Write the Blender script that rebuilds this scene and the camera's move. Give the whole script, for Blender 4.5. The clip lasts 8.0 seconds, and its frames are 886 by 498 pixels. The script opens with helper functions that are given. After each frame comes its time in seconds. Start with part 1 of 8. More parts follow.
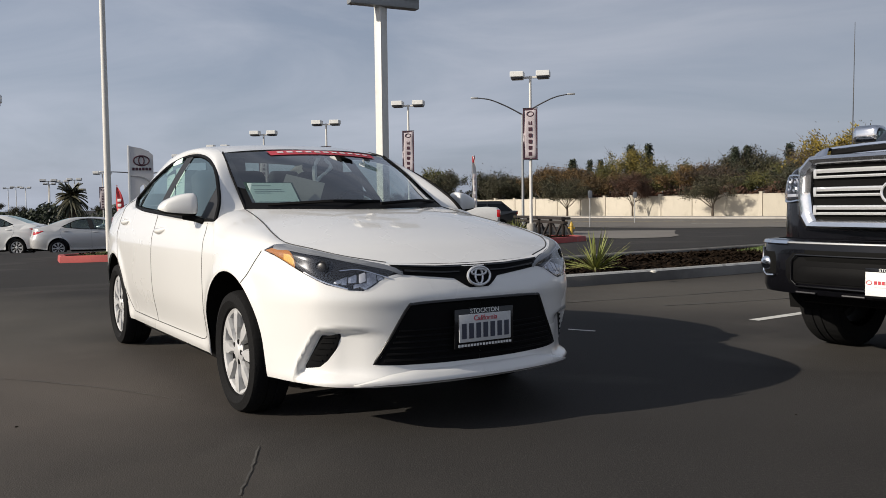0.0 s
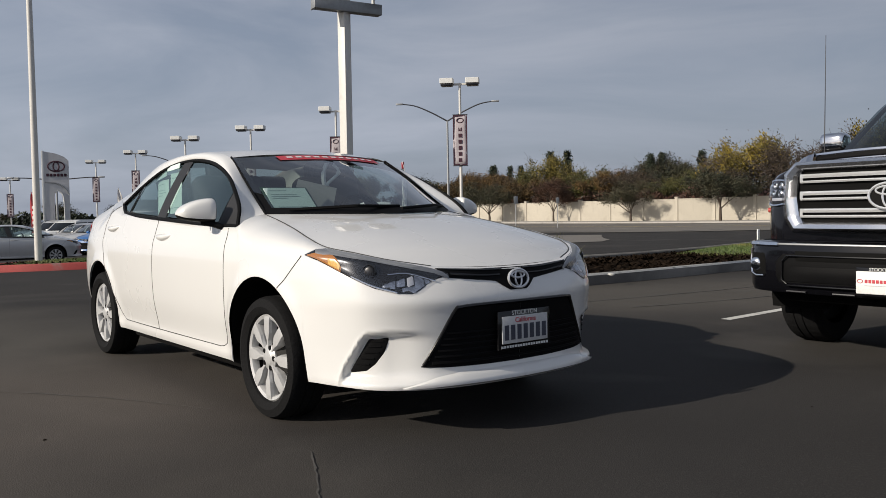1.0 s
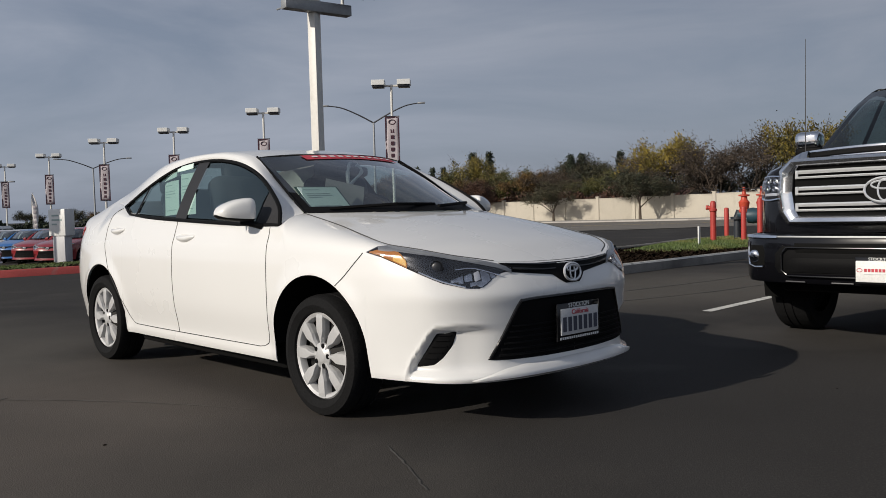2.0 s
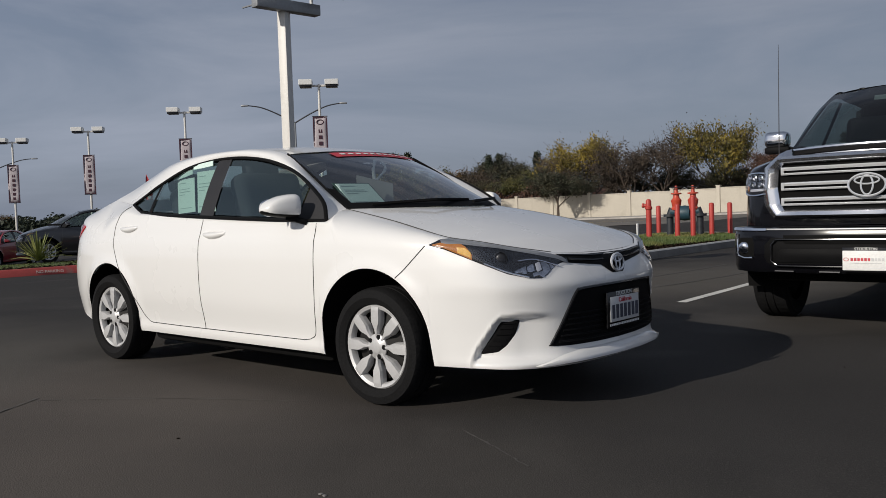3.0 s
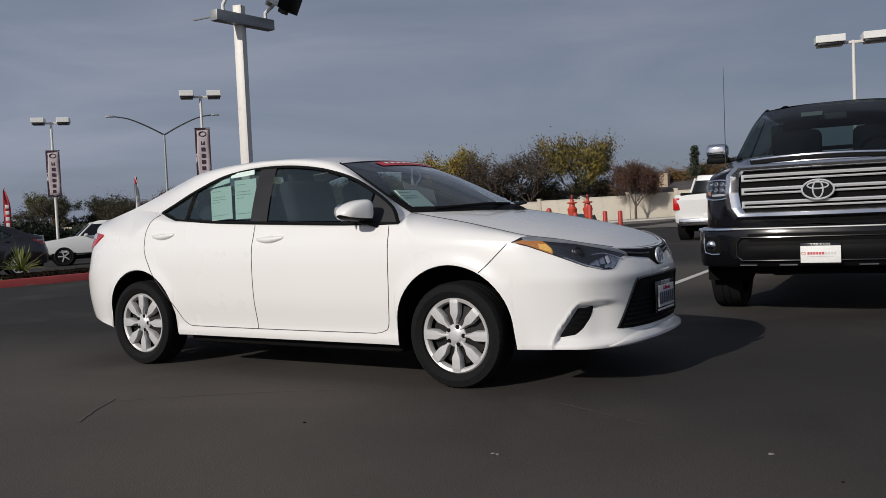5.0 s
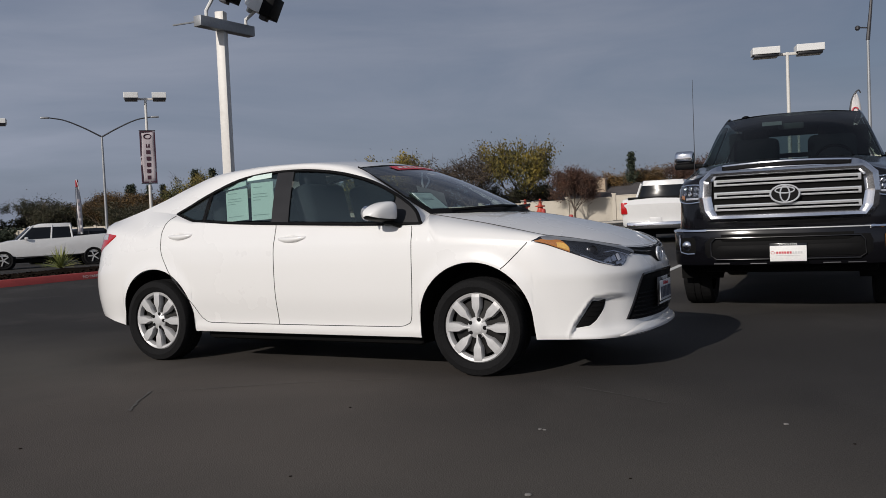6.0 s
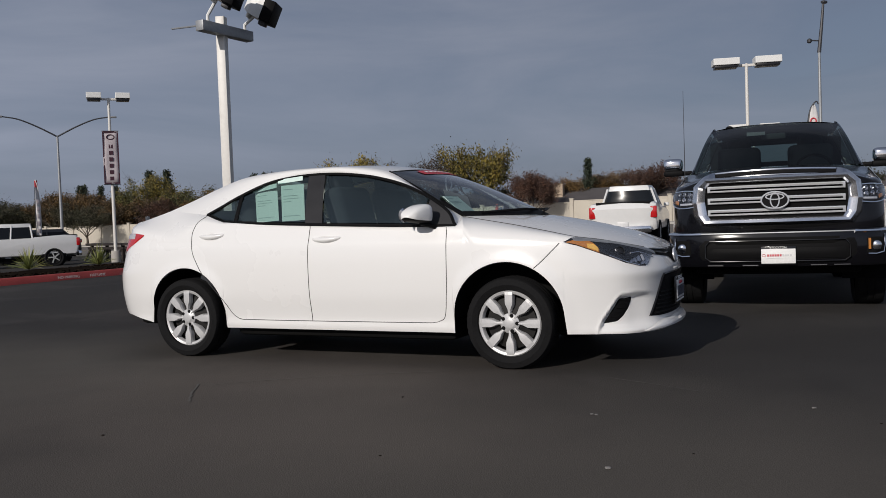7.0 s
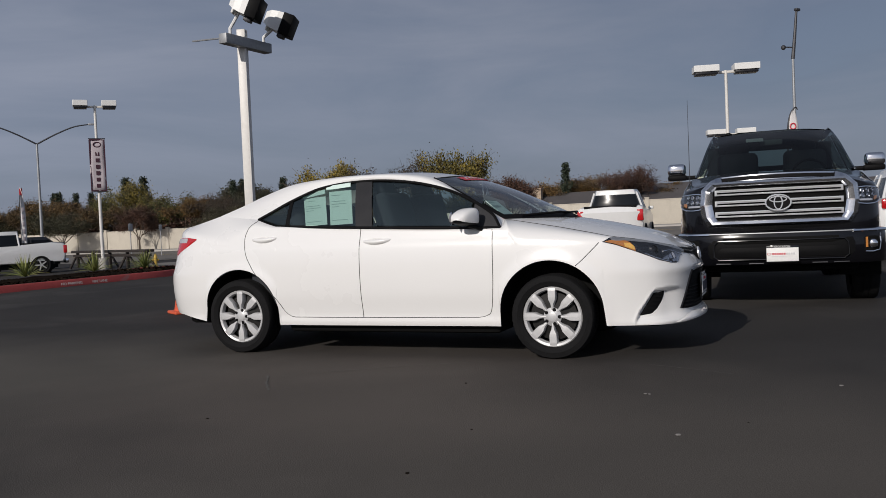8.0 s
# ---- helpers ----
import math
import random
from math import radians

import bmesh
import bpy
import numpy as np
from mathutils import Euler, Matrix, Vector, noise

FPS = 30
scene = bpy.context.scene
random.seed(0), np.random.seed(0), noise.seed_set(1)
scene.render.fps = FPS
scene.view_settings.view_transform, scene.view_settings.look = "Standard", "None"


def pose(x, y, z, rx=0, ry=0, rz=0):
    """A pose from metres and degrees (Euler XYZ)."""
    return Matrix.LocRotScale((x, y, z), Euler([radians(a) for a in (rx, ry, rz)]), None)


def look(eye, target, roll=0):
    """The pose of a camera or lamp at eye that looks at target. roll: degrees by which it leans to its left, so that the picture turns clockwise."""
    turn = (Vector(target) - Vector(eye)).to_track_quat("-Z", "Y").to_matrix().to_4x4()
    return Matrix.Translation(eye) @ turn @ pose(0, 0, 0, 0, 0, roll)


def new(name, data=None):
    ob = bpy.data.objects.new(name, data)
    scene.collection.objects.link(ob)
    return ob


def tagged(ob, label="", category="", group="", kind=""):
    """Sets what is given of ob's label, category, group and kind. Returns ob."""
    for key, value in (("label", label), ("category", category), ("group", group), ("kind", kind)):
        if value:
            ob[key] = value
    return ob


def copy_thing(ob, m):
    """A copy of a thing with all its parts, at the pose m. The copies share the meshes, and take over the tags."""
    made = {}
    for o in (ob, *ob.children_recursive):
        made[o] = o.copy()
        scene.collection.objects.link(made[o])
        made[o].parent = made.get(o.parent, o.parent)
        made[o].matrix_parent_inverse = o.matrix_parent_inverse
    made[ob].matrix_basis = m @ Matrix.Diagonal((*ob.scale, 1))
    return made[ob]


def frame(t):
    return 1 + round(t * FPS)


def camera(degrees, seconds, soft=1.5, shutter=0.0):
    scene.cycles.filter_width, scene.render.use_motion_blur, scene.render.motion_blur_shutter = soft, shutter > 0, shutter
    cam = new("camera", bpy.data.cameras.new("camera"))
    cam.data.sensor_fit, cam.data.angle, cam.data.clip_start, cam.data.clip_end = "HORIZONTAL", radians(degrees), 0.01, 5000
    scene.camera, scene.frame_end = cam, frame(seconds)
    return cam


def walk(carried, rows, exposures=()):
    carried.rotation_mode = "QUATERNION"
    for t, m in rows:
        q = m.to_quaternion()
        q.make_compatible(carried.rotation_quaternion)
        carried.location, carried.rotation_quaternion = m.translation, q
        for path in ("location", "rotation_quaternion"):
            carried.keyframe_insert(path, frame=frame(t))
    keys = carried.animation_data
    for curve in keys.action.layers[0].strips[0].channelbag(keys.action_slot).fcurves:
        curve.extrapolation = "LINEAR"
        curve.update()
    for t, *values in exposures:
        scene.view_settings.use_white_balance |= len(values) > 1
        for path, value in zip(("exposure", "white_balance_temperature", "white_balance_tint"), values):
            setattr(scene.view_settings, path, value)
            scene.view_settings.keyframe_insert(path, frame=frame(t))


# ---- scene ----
cam = camera(54.7, 8.0, soft=0.7)
METRES, EYE, TILT, LEAN, TURN = 5.24, 1.035, 0.0, 0.0, 0.0
ROWS = [
    (0.0, 0.0, 0.0, 0.0, -0.04, -2.92, 0.7),
    (0.5, -0.0515, -0.0015, -0.0006, -3.01, -2.77, 0.67),
    (1.0, -0.1096, -0.0062, -0.0002, -5.5, -2.59, 0.93),
    (1.5, -0.1719, -0.004, -0.0012, -8.15, -2.55, 1.29),
    (3.0, -0.3756, -0.0042, -0.0043, -16.69, -2.71, 1.93),
    (3.5, -0.4458, -0.0031, -0.0051, -19.71, -2.72, 2.03),
    (4.0, -0.5075, -0.0073, -0.0051, -22.75, -2.57, 2.2),
    (4.5, -0.5618, -0.0092, -0.0051, -24.82, -2.51, 2.61),
    (5.0, -0.6191, -0.0158, -0.0065, -25.98, -2.23, 2.57),
    (6.5, -0.8007, -0.0371, -0.0055, -32.18, -2.13, 2.33),
    (7.0, -0.8602, -0.033, -0.0046, -33.34, -1.98, 2.07),
    (7.5, -0.9297, -0.0472, -0.0045, -34.59, -1.81, 2.21),
    (8.0, -0.9957, -0.0552, -0.0042, -35.06, -1.7, 2.5),
]
walk(cam, [(t, pose(0, 0, EYE, TILT, LEAN, TURN) @ pose(METRES * x, METRES * y, METRES * z, 90 + pitch, roll, yaw)) for t, x, y, z, yaw, pitch, roll in ROWS],
     [(0.0, 0.36, 6680, 10), (1.5, 0.08, 6600, 10), (3.5, -0.16, 6340, 11), (5.0, -0.24, 6300, 12), (8.0, -0.28, 6230, 13)])

# ---- sky, sun, exposure ----
SUN_DIR = Vector((-1.926, -0.773, 1.0)).normalized()
world = bpy.data.worlds.new("sky")
scene.world = world
world.use_nodes = True
wn, wl = world.node_tree.nodes, world.node_tree.links
wn.clear()
w_out = wn.new("ShaderNodeOutputWorld")
w_bg = wn.new("ShaderNodeBackground")
w_sky = wn.new("ShaderNodeTexSky")
w_sky.sky_type = "NISHITA"
w_sky.sun_disc = False
w_sky.sun_elevation = math.asin(SUN_DIR.z)
w_sky.sun_rotation = math.atan2(SUN_DIR.x, SUN_DIR.y)
w_sky.air_density, w_sky.dust_density, w_sky.ozone_density = 1.0, 2.0, 2.0
w_co = wn.new("ShaderNodeTexCoord")
w_map = wn.new("ShaderNodeMapping")
w_map.inputs["Rotation"].default_value = (0, radians(8), radians(25))
w_map.inputs["Scale"].default_value = (1.2, 1.2, 5.5)
w_noise = wn.new("ShaderNodeTexNoise")
w_noise.inputs["Scale"].default_value = 1.7
w_noise.inputs["Detail"].default_value = 6
w_noise.inputs["Roughness"].default_value = 0.55
w_noise.inputs["Distortion"].default_value = 0.5
w_ramp = wn.new("ShaderNodeValToRGB")
w_ramp.color_ramp.elements[0].position, w_ramp.color_ramp.elements[0].color = 0.30, (0.80, 0.80, 0.80, 1)
w_ramp.color_ramp.elements[1].position, w_ramp.color_ramp.elements[1].color = 0.75, (1.0, 1.0, 1.0, 1)
w_cl = wn.new("ShaderNodeValToRGB")
w_cl.color_ramp.elements[0].position, w_cl.color_ramp.elements[0].color = 0.36, (1.76, 2.04, 2.66, 1)
w_cl.color_ramp.elements[1].position, w_cl.color_ramp.elements[1].color = 0.80, (3.2, 3.5, 4.15, 1)
w_mix = wn.new("ShaderNodeMix")
w_mix.data_type = "RGBA"
wl.new(w_co.outputs["Generated"], w_map.inputs["Vector"])
wl.new(w_map.outputs["Vector"], w_noise.inputs["Vector"])
wl.new(w_noise.outputs["Fac"], w_ramp.inputs["Fac"])
wl.new(w_noise.outputs["Fac"], w_cl.inputs["Fac"])
wl.new(w_ramp.outputs["Color"], w_mix.inputs["Factor"])
wl.new(w_sky.outputs["Color"], w_mix.inputs["A"])
wl.new(w_cl.outputs["Color"], w_mix.inputs["B"])
# brighter towards the sun and the horizon, darker overhead
w_dot = wn.new("ShaderNodeVectorMath")
w_dot.operation = "DOT_PRODUCT"
w_dot.inputs[1].default_value = SUN_DIR
w_glow = wn.new("ShaderNodeFloatCurve")
gc = w_glow.mapping.curves[0]
gc.points[0].location, gc.points[1].location = (0.0, 0.20), (1.0, 0.40)
for a, b in ((0.12, 0.21), (0.35, 0.245), (0.5, 0.265), (0.62, 0.275), (0.80, 0.30)):
    gc.points.new(a, b)
w_glow.mapping.update()
w_half = wn.new("ShaderNodeMath")
w_half.operation = "MULTIPLY_ADD"
w_half.inputs[1].default_value, w_half.inputs[2].default_value = 0.5, 0.5
w_sep = wn.new("ShaderNodeSeparateXYZ")
w_el = wn.new("ShaderNodeMapRange")
w_el.inputs["From Min"].default_value, w_el.inputs["From Max"].default_value = 0.0, 0.85
w_el.inputs["To Min"].default_value, w_el.inputs["To Max"].default_value = 4.55, 2.4
w_mul = wn.new("ShaderNodeMath")
w_mul.operation = "MULTIPLY"
w_sc = wn.new("ShaderNodeVectorMath")
w_sc.operation = "SCALE"
wl.new(w_co.outputs["Generated"], w_dot.inputs[0])
wl.new(w_dot.outputs["Value"], w_half.inputs[0])
wl.new(w_half.outputs[0], w_glow.inputs["Value"])
wl.new(w_co.outputs["Generated"], w_sep.inputs[0])
wl.new(w_sep.outputs["Z"], w_el.inputs["Value"])
wl.new(w_glow.outputs["Value"], w_mul.inputs[0])
wl.new(w_el.outputs["Result"], w_mul.inputs[1])
wl.new(w_mix.outputs["Result"], w_sc.inputs[0])
wl.new(w_mul.outputs[0], w_sc.inputs["Scale"])
wl.new(w_sc.outputs["Vector"], w_bg.inputs["Color"])
w_bg.inputs["Strength"].default_value = 0.115
wl.new(w_bg.outputs["Background"], w_out.inputs["Surface"])

sun_data = bpy.data.lights.new("sun", "SUN")
sun_data.energy, sun_data.angle, sun_data.color = 3.8, radians(0.55), (1.0, 0.925, 0.81)
sun = new("sun", sun_data)
sun.matrix_world = look(SUN_DIR * 60, (0, 0, 0))

# ---- materials ----
def material(name, base, rough=0.5, metal=0.0, vary=0.12, scale=6.0, fine=80.0, bump=0.0, coat=0.0, spots=None, rand=0.0, spec=0.5, stretch=(1, 1, 1)):
    """A procedural surface: two scales of noise on the colour and roughness, fine relief, optional stains and a shift by object."""
    m = bpy.data.materials.new(name)
    m.use_nodes = True
    n, l = m.node_tree.nodes, m.node_tree.links
    b = n["Principled BSDF"]
    co, mp = n.new("ShaderNodeTexCoord"), n.new("ShaderNodeMapping")
    mp.inputs["Scale"].default_value = stretch
    l.new(co.outputs["Object"], mp.inputs["Vector"])
    big, small = n.new("ShaderNodeTexNoise"), n.new("ShaderNodeTexNoise")
    big.inputs["Scale"].default_value, big.inputs["Detail"].default_value = scale, 5
    small.inputs["Scale"].default_value, small.inputs["Detail"].default_value = fine, 3
    l.new(mp.outputs["Vector"], big.inputs["Vector"])
    l.new(mp.outputs["Vector"], small.inputs["Vector"])
    add = n.new("ShaderNodeMath")
    add.operation = "ADD"
    l.new(big.outputs["Fac"], add.inputs[0])
    l.new(small.outputs["Fac"], add.inputs[1])
    rng = n.new("ShaderNodeMapRange")
    rng.inputs["From Min"].default_value, rng.inputs["From Max"].default_value = 0.6, 1.4
    rng.inputs["To Min"].default_value, rng.inputs["To Max"].default_value = 1 - vary, 1 + vary
    l.new(add.outputs[0], rng.inputs["Value"])
    value = rng.outputs["Result"]
    if rand:
        info, r2, mul = n.new("ShaderNodeObjectInfo"), n.new("ShaderNodeMapRange"), n.new("ShaderNodeMath")
        r2.inputs["To Min"].default_value, r2.inputs["To Max"].default_value = 1 - rand, 1 + rand
        l.new(info.outputs["Random"], r2.inputs["Value"])
        mul.operation = "MULTIPLY"
        l.new(value, mul.inputs[0])
        l.new(r2.outputs["Result"], mul.inputs[1])
        value = mul.outputs[0]
    mix = n.new("ShaderNodeVectorMath")
    mix.operation = "SCALE"
    mix.inputs[0].default_value = base
    l.new(value, mix.inputs["Scale"])
    colour = mix.outputs["Vector"]
    if spots:
        tint, sc, lo, hi = spots
        sp, rp, mx = n.new("ShaderNodeTexNoise"), n.new("ShaderNodeMapRange"), n.new("ShaderNodeMix")
        sp.inputs["Scale"].default_value, sp.inputs["Detail"].default_value, sp.inputs["Distortion"].default_value = sc, 6, 0.6
        rp.inputs["From Min"].default_value, rp.inputs["From Max"].default_value = lo, hi
        l.new(mp.outputs["Vector"], sp.inputs["Vector"])
        l.new(sp.outputs["Fac"], rp.inputs["Value"])
        mx.data_type = "RGBA"
        l.new(rp.outputs["Result"], mx.inputs["Factor"])
        l.new(colour, mx.inputs["A"])
        mx.inputs["B"].default_value = (*tint, 1)
        colour = mx.outputs["Result"]
    l.new(colour, b.inputs["Base Color"])
    rr = n.new("ShaderNodeMapRange")
    rr.inputs["To Min"].default_value, rr.inputs["To Max"].default_value = max(0.02, rough * 0.85), min(1, rough * 1.15)
    l.new(big.outputs["Fac"], rr.inputs["Value"])
    l.new(rr.outputs["Result"], b.inputs["Roughness"])
    b.inputs["Metallic"].default_value = metal
    b.inputs["Specular IOR Level"].default_value = spec
    b.inputs["Coat Weight"].default_value = coat
    b.inputs["Coat Roughness"].default_value = 0.04
    if bump:
        bp = n.new("ShaderNodeBump")
        bp.inputs["Strength"].default_value, bp.inputs["Distance"].default_value = bump, 0.01
        l.new(small.outputs["Fac"], bp.inputs["Height"])
        l.new(bp.outputs["Normal"], b.inputs["Normal"])
    return m


def glass(name, tint, gloss=0.06, shine=(1, 1, 1)):
    """Thin tinted glass: light passes straight through the tint, with a clear reflection."""
    m = bpy.data.materials.new(name)
    m.use_nodes = True
    n, l = m.node_tree.nodes, m.node_tree.links
    n.remove(n["Principled BSDF"])
    tr, gl, mx, fr = n.new("ShaderNodeBsdfTransparent"), n.new("ShaderNodeBsdfGlossy"), n.new("ShaderNodeMixShader"), n.new("ShaderNodeLayerWeight")
    pw = n.new("ShaderNodeMath")
    pw.operation = "POWER"
    pw.inputs[1].default_value = 4.5
    tr.inputs["Color"].default_value = (*tint, 1)
    gl.inputs["Roughness"].default_value = 0.02
    gl.inputs["Color"].default_value = (*shine, 1)
    fr.inputs["Blend"].default_value = 0.5
    nz, rg = n.new("ShaderNodeTexNoise"), n.new("ShaderNodeMapRange")
    nz.inputs["Scale"].default_value = 3.0
    rg.inputs["To Min"].default_value, rg.inputs["To Max"].default_value = 0.9, 1.1
    l.new(nz.outputs["Fac"], rg.inputs["Value"])
    ml = n.new("ShaderNodeMath")
    ml.operation = "MULTIPLY_ADD"
    l.new(fr.outputs["Facing"], pw.inputs[0])
    l.new(pw.outputs[0], ml.inputs[0])
    l.new(rg.outputs["Result"], ml.inputs[1])
    ml.inputs[2].default_value = gloss
    l.new(ml.outputs[0], mx.inputs["Fac"])
    l.new(tr.outputs[0], mx.inputs[1])
    l.new(gl.outputs[0], mx.inputs[2])
    l.new(mx.outputs[0], n["Material Output"].inputs["Surface"])
    return m


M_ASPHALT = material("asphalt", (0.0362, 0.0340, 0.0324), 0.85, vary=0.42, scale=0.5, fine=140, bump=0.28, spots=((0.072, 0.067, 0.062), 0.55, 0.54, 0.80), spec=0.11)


def pale_patch(m, tint, centre, reach, amount):
    """A paler patch with a ragged edge, lying at one place on the lot."""
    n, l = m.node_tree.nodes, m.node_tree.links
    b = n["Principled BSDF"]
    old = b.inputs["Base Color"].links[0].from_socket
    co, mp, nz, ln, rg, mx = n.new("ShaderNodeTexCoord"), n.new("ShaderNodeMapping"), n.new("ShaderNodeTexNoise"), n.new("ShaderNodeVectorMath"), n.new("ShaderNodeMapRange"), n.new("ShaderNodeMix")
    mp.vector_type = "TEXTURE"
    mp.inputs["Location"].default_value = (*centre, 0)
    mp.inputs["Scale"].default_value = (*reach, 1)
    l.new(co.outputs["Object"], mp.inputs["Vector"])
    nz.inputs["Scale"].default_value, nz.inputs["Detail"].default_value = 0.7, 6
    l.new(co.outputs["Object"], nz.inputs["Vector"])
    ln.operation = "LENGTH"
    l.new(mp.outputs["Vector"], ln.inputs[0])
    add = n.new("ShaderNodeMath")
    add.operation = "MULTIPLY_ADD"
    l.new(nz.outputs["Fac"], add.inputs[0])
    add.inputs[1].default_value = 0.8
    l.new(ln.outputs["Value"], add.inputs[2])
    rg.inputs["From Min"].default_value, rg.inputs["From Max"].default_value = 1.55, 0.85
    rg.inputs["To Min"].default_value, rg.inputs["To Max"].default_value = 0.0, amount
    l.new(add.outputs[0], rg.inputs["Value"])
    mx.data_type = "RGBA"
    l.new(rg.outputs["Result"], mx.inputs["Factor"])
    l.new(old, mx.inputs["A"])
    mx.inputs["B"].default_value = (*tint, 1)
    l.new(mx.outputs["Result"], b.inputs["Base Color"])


pale_patch(M_ASPHALT, (0.110, 0.098, 0.085), (-3.4, 1.8), (3.3, 2.5), 0.55)
pale_patch(M_ASPHALT, (0.130, 0.118, 0.102), (4.6, 9.6), (4.8, 2.4), 0.5)
pale_patch(M_ASPHALT, (0.125, 0.114, 0.098), (-5.8, 7.4), (3.6, 3.2), 0.55)
pale_patch(M_ASPHALT, (0.125, 0.106, 0.092), (-2.7, 4.6), (2.0, 2.0), 0.45)


def aggregate(m, tint, amount):
    """Pale stones showing in the worn binder."""
    n, l = m.node_tree.nodes, m.node_tree.links
    b = n["Principled BSDF"]
    old = b.inputs["Base Color"].links[0].from_socket
    co, nz, rg, mx = n.new("ShaderNodeTexCoord"), n.new("ShaderNodeTexNoise"), n.new("ShaderNodeMapRange"), n.new("ShaderNodeMix")
    nz.inputs["Scale"].default_value, nz.inputs["Detail"].default_value, nz.inputs["Roughness"].default_value = 75, 4, 0.75
    rg.inputs["From Min"].default_value, rg.inputs["From Max"].default_value = 0.52, 0.72
    rg.inputs["To Max"].default_value = amount
    l.new(co.outputs["Object"], nz.inputs["Vector"])
    l.new(nz.outputs["Fac"], rg.inputs["Value"])
    mx.data_type = "RGBA"
    l.new(rg.outputs["Result"], mx.inputs["Factor"])
    l.new(old, mx.inputs["A"])
    mx.inputs["B"].default_value = (*tint, 1)
    l.new(mx.outputs["Result"], b.inputs["Base Color"])


aggregate(M_ASPHALT, (0.16, 0.15, 0.135), 0.22)
M_ROAD = material("road_asphalt", (0.160, 0.146, 0.128), 0.9, vary=0.22, scale=0.12, fine=60, bump=0.4, spots=((0.10, 0.094, 0.088), 0.25, 0.55, 0.75), spec=0.3)
M_APRON = material("worn_apron", (0.165, 0.15, 0.132), 0.9, vary=0.2, scale=0.7, fine=50, bump=0.3, spots=((0.15, 0.14, 0.125), 0.8, 0.5, 0.75))
M_CONCRETE = material("concrete", (0.36, 0.34, 0.31), 0.9, vary=0.16, scale=0.9, fine=50, bump=0.3, spots=((0.22, 0.20, 0.18), 1.3, 0.58, 0.8))
M_KERB = material("kerb_concrete", (0.200, 0.190, 0.175), 0.9, vary=0.30, scale=1.2, fine=70, bump=0.4, spots=((0.11, 0.104, 0.096), 1.1, 0.45, 0.66))
M_REDKERB = material("red_kerb_paint", (0.36, 0.055, 0.05), 0.7, vary=0.25, scale=1.5, fine=40, bump=0.3, spots=((0.20, 0.16, 0.15), 2.2, 0.58, 0.75))
M_LINE = material("line_paint", (0.62, 0.61, 0.57), 0.7, vary=0.2, scale=2.0, fine=60, bump=0.3, spots=((0.2, 0.2, 0.19), 4.0, 0.6, 0.8))
M_MULCH = material("mulch", (0.013, 0.010, 0.008), 0.95, vary=0.6, scale=3, fine=25, bump=1.0, spec=0.0)
M_CHIP = material("bark_chip", (0.020, 0.014, 0.010), 0.95, vary=0.7, scale=4, fine=30, spec=0.0)
M_SOIL = material("grass_soil", (0.085, 0.11, 0.03), 0.95, vary=0.4, scale=2, fine=30, bump=1.0)
M_GRASS = material("grass_blade", (0.085, 0.125, 0.030), 0.6, vary=0.35, scale=1.2, fine=8, spots=((0.22, 0.20, 0.06), 0.7, 0.5, 0.7))
M_WALL = material("precast_wall", (0.47, 0.43, 0.36), 0.88, vary=0.14, scale=0.5, fine=12, bump=0.3, spots=((0.31, 0.275, 0.225), 0.6, 0.52, 0.80), rand=0.08)
M_PAINT = material("white_car_paint", (0.77, 0.765, 0.75), 0.28, vary=0.015, scale=1.5, fine=300, coat=0.9)
M_DARKPAINT = material("dark_grey_car_paint", (0.0045, 0.0045, 0.006), 0.14, metal=0.0, vary=0.10, scale=2, fine=400, coat=0.35, spec=0.25)
M_TRIM = material("black_plastic", (0.0065, 0.0065, 0.007), 0.55, vary=0.2, scale=8, fine=200, bump=0.1, spec=0.06)
M_PILLAR = material("satin_pillar_trim", (0.026, 0.026, 0.028), 0.5, vary=0.15, scale=10, fine=150, spec=0.2)
M_GLOSSBLACK = material("gloss_black_trim", (0.008, 0.008, 0.009), 0.15, vary=0.1, scale=6, fine=100)
M_SEAM = material("panel_gap", (0.045, 0.045, 0.045), 0.9)
M_RUBBER = material("tyre_rubber", (0.010, 0.010, 0.0105), 0.85, vary=0.3, scale=8, fine=90, bump=0.3, spec=0.12)
M_SILVER = material("silver_wheel_cover", (0.52, 0.52, 0.52), 0.42, metal=0.25, vary=0.06, scale=8, fine=100)
M_CHROME = material("chrome", (0.74, 0.75, 0.78), 0.10, metal=1.0, vary=0.04, scale=4, fine=60)
M_BRIGHT = material("satin_chrome", (0.80, 0.81, 0.83), 0.24, metal=0.55, vary=0.04, scale=4, fine=60)
M_SURROUND = material("polished_chrome_trim", (0.74, 0.75, 0.78), 0.12, metal=0.95, vary=0.05, scale=4, fine=60)
M_FACET = material("faceted_reflector", (0.62, 0.63, 0.65), 0.16, metal=1.0, vary=0.35, scale=30, fine=45, bump=0.6)
M_BRAKE = material("brake_iron", (0.010, 0.0095, 0.009), 0.7, metal=0.3, vary=0.3, scale=20)
M_UNDER = material("underbody", (0.006, 0.006, 0.006), 0.95, spec=0.1)
M_AMBERPALE = material("pale_amber_lens", (0.85, 0.50, 0.10), 0.2, vary=0.2, scale=40, fine=120, coat=0.6)
M_GREENINK = material("green_ink", (0.03, 0.07, 0.06), 0.7)
M_AMBER = material("amber_lens", (0.50, 0.20, 0.05), 0.18, vary=0.15, scale=40, fine=120, coat=0.6)
M_REDLENS = material("red_lens", (0.45, 0.010, 0.012), 0.12, vary=0.15, scale=30, fine=120, coat=0.8)
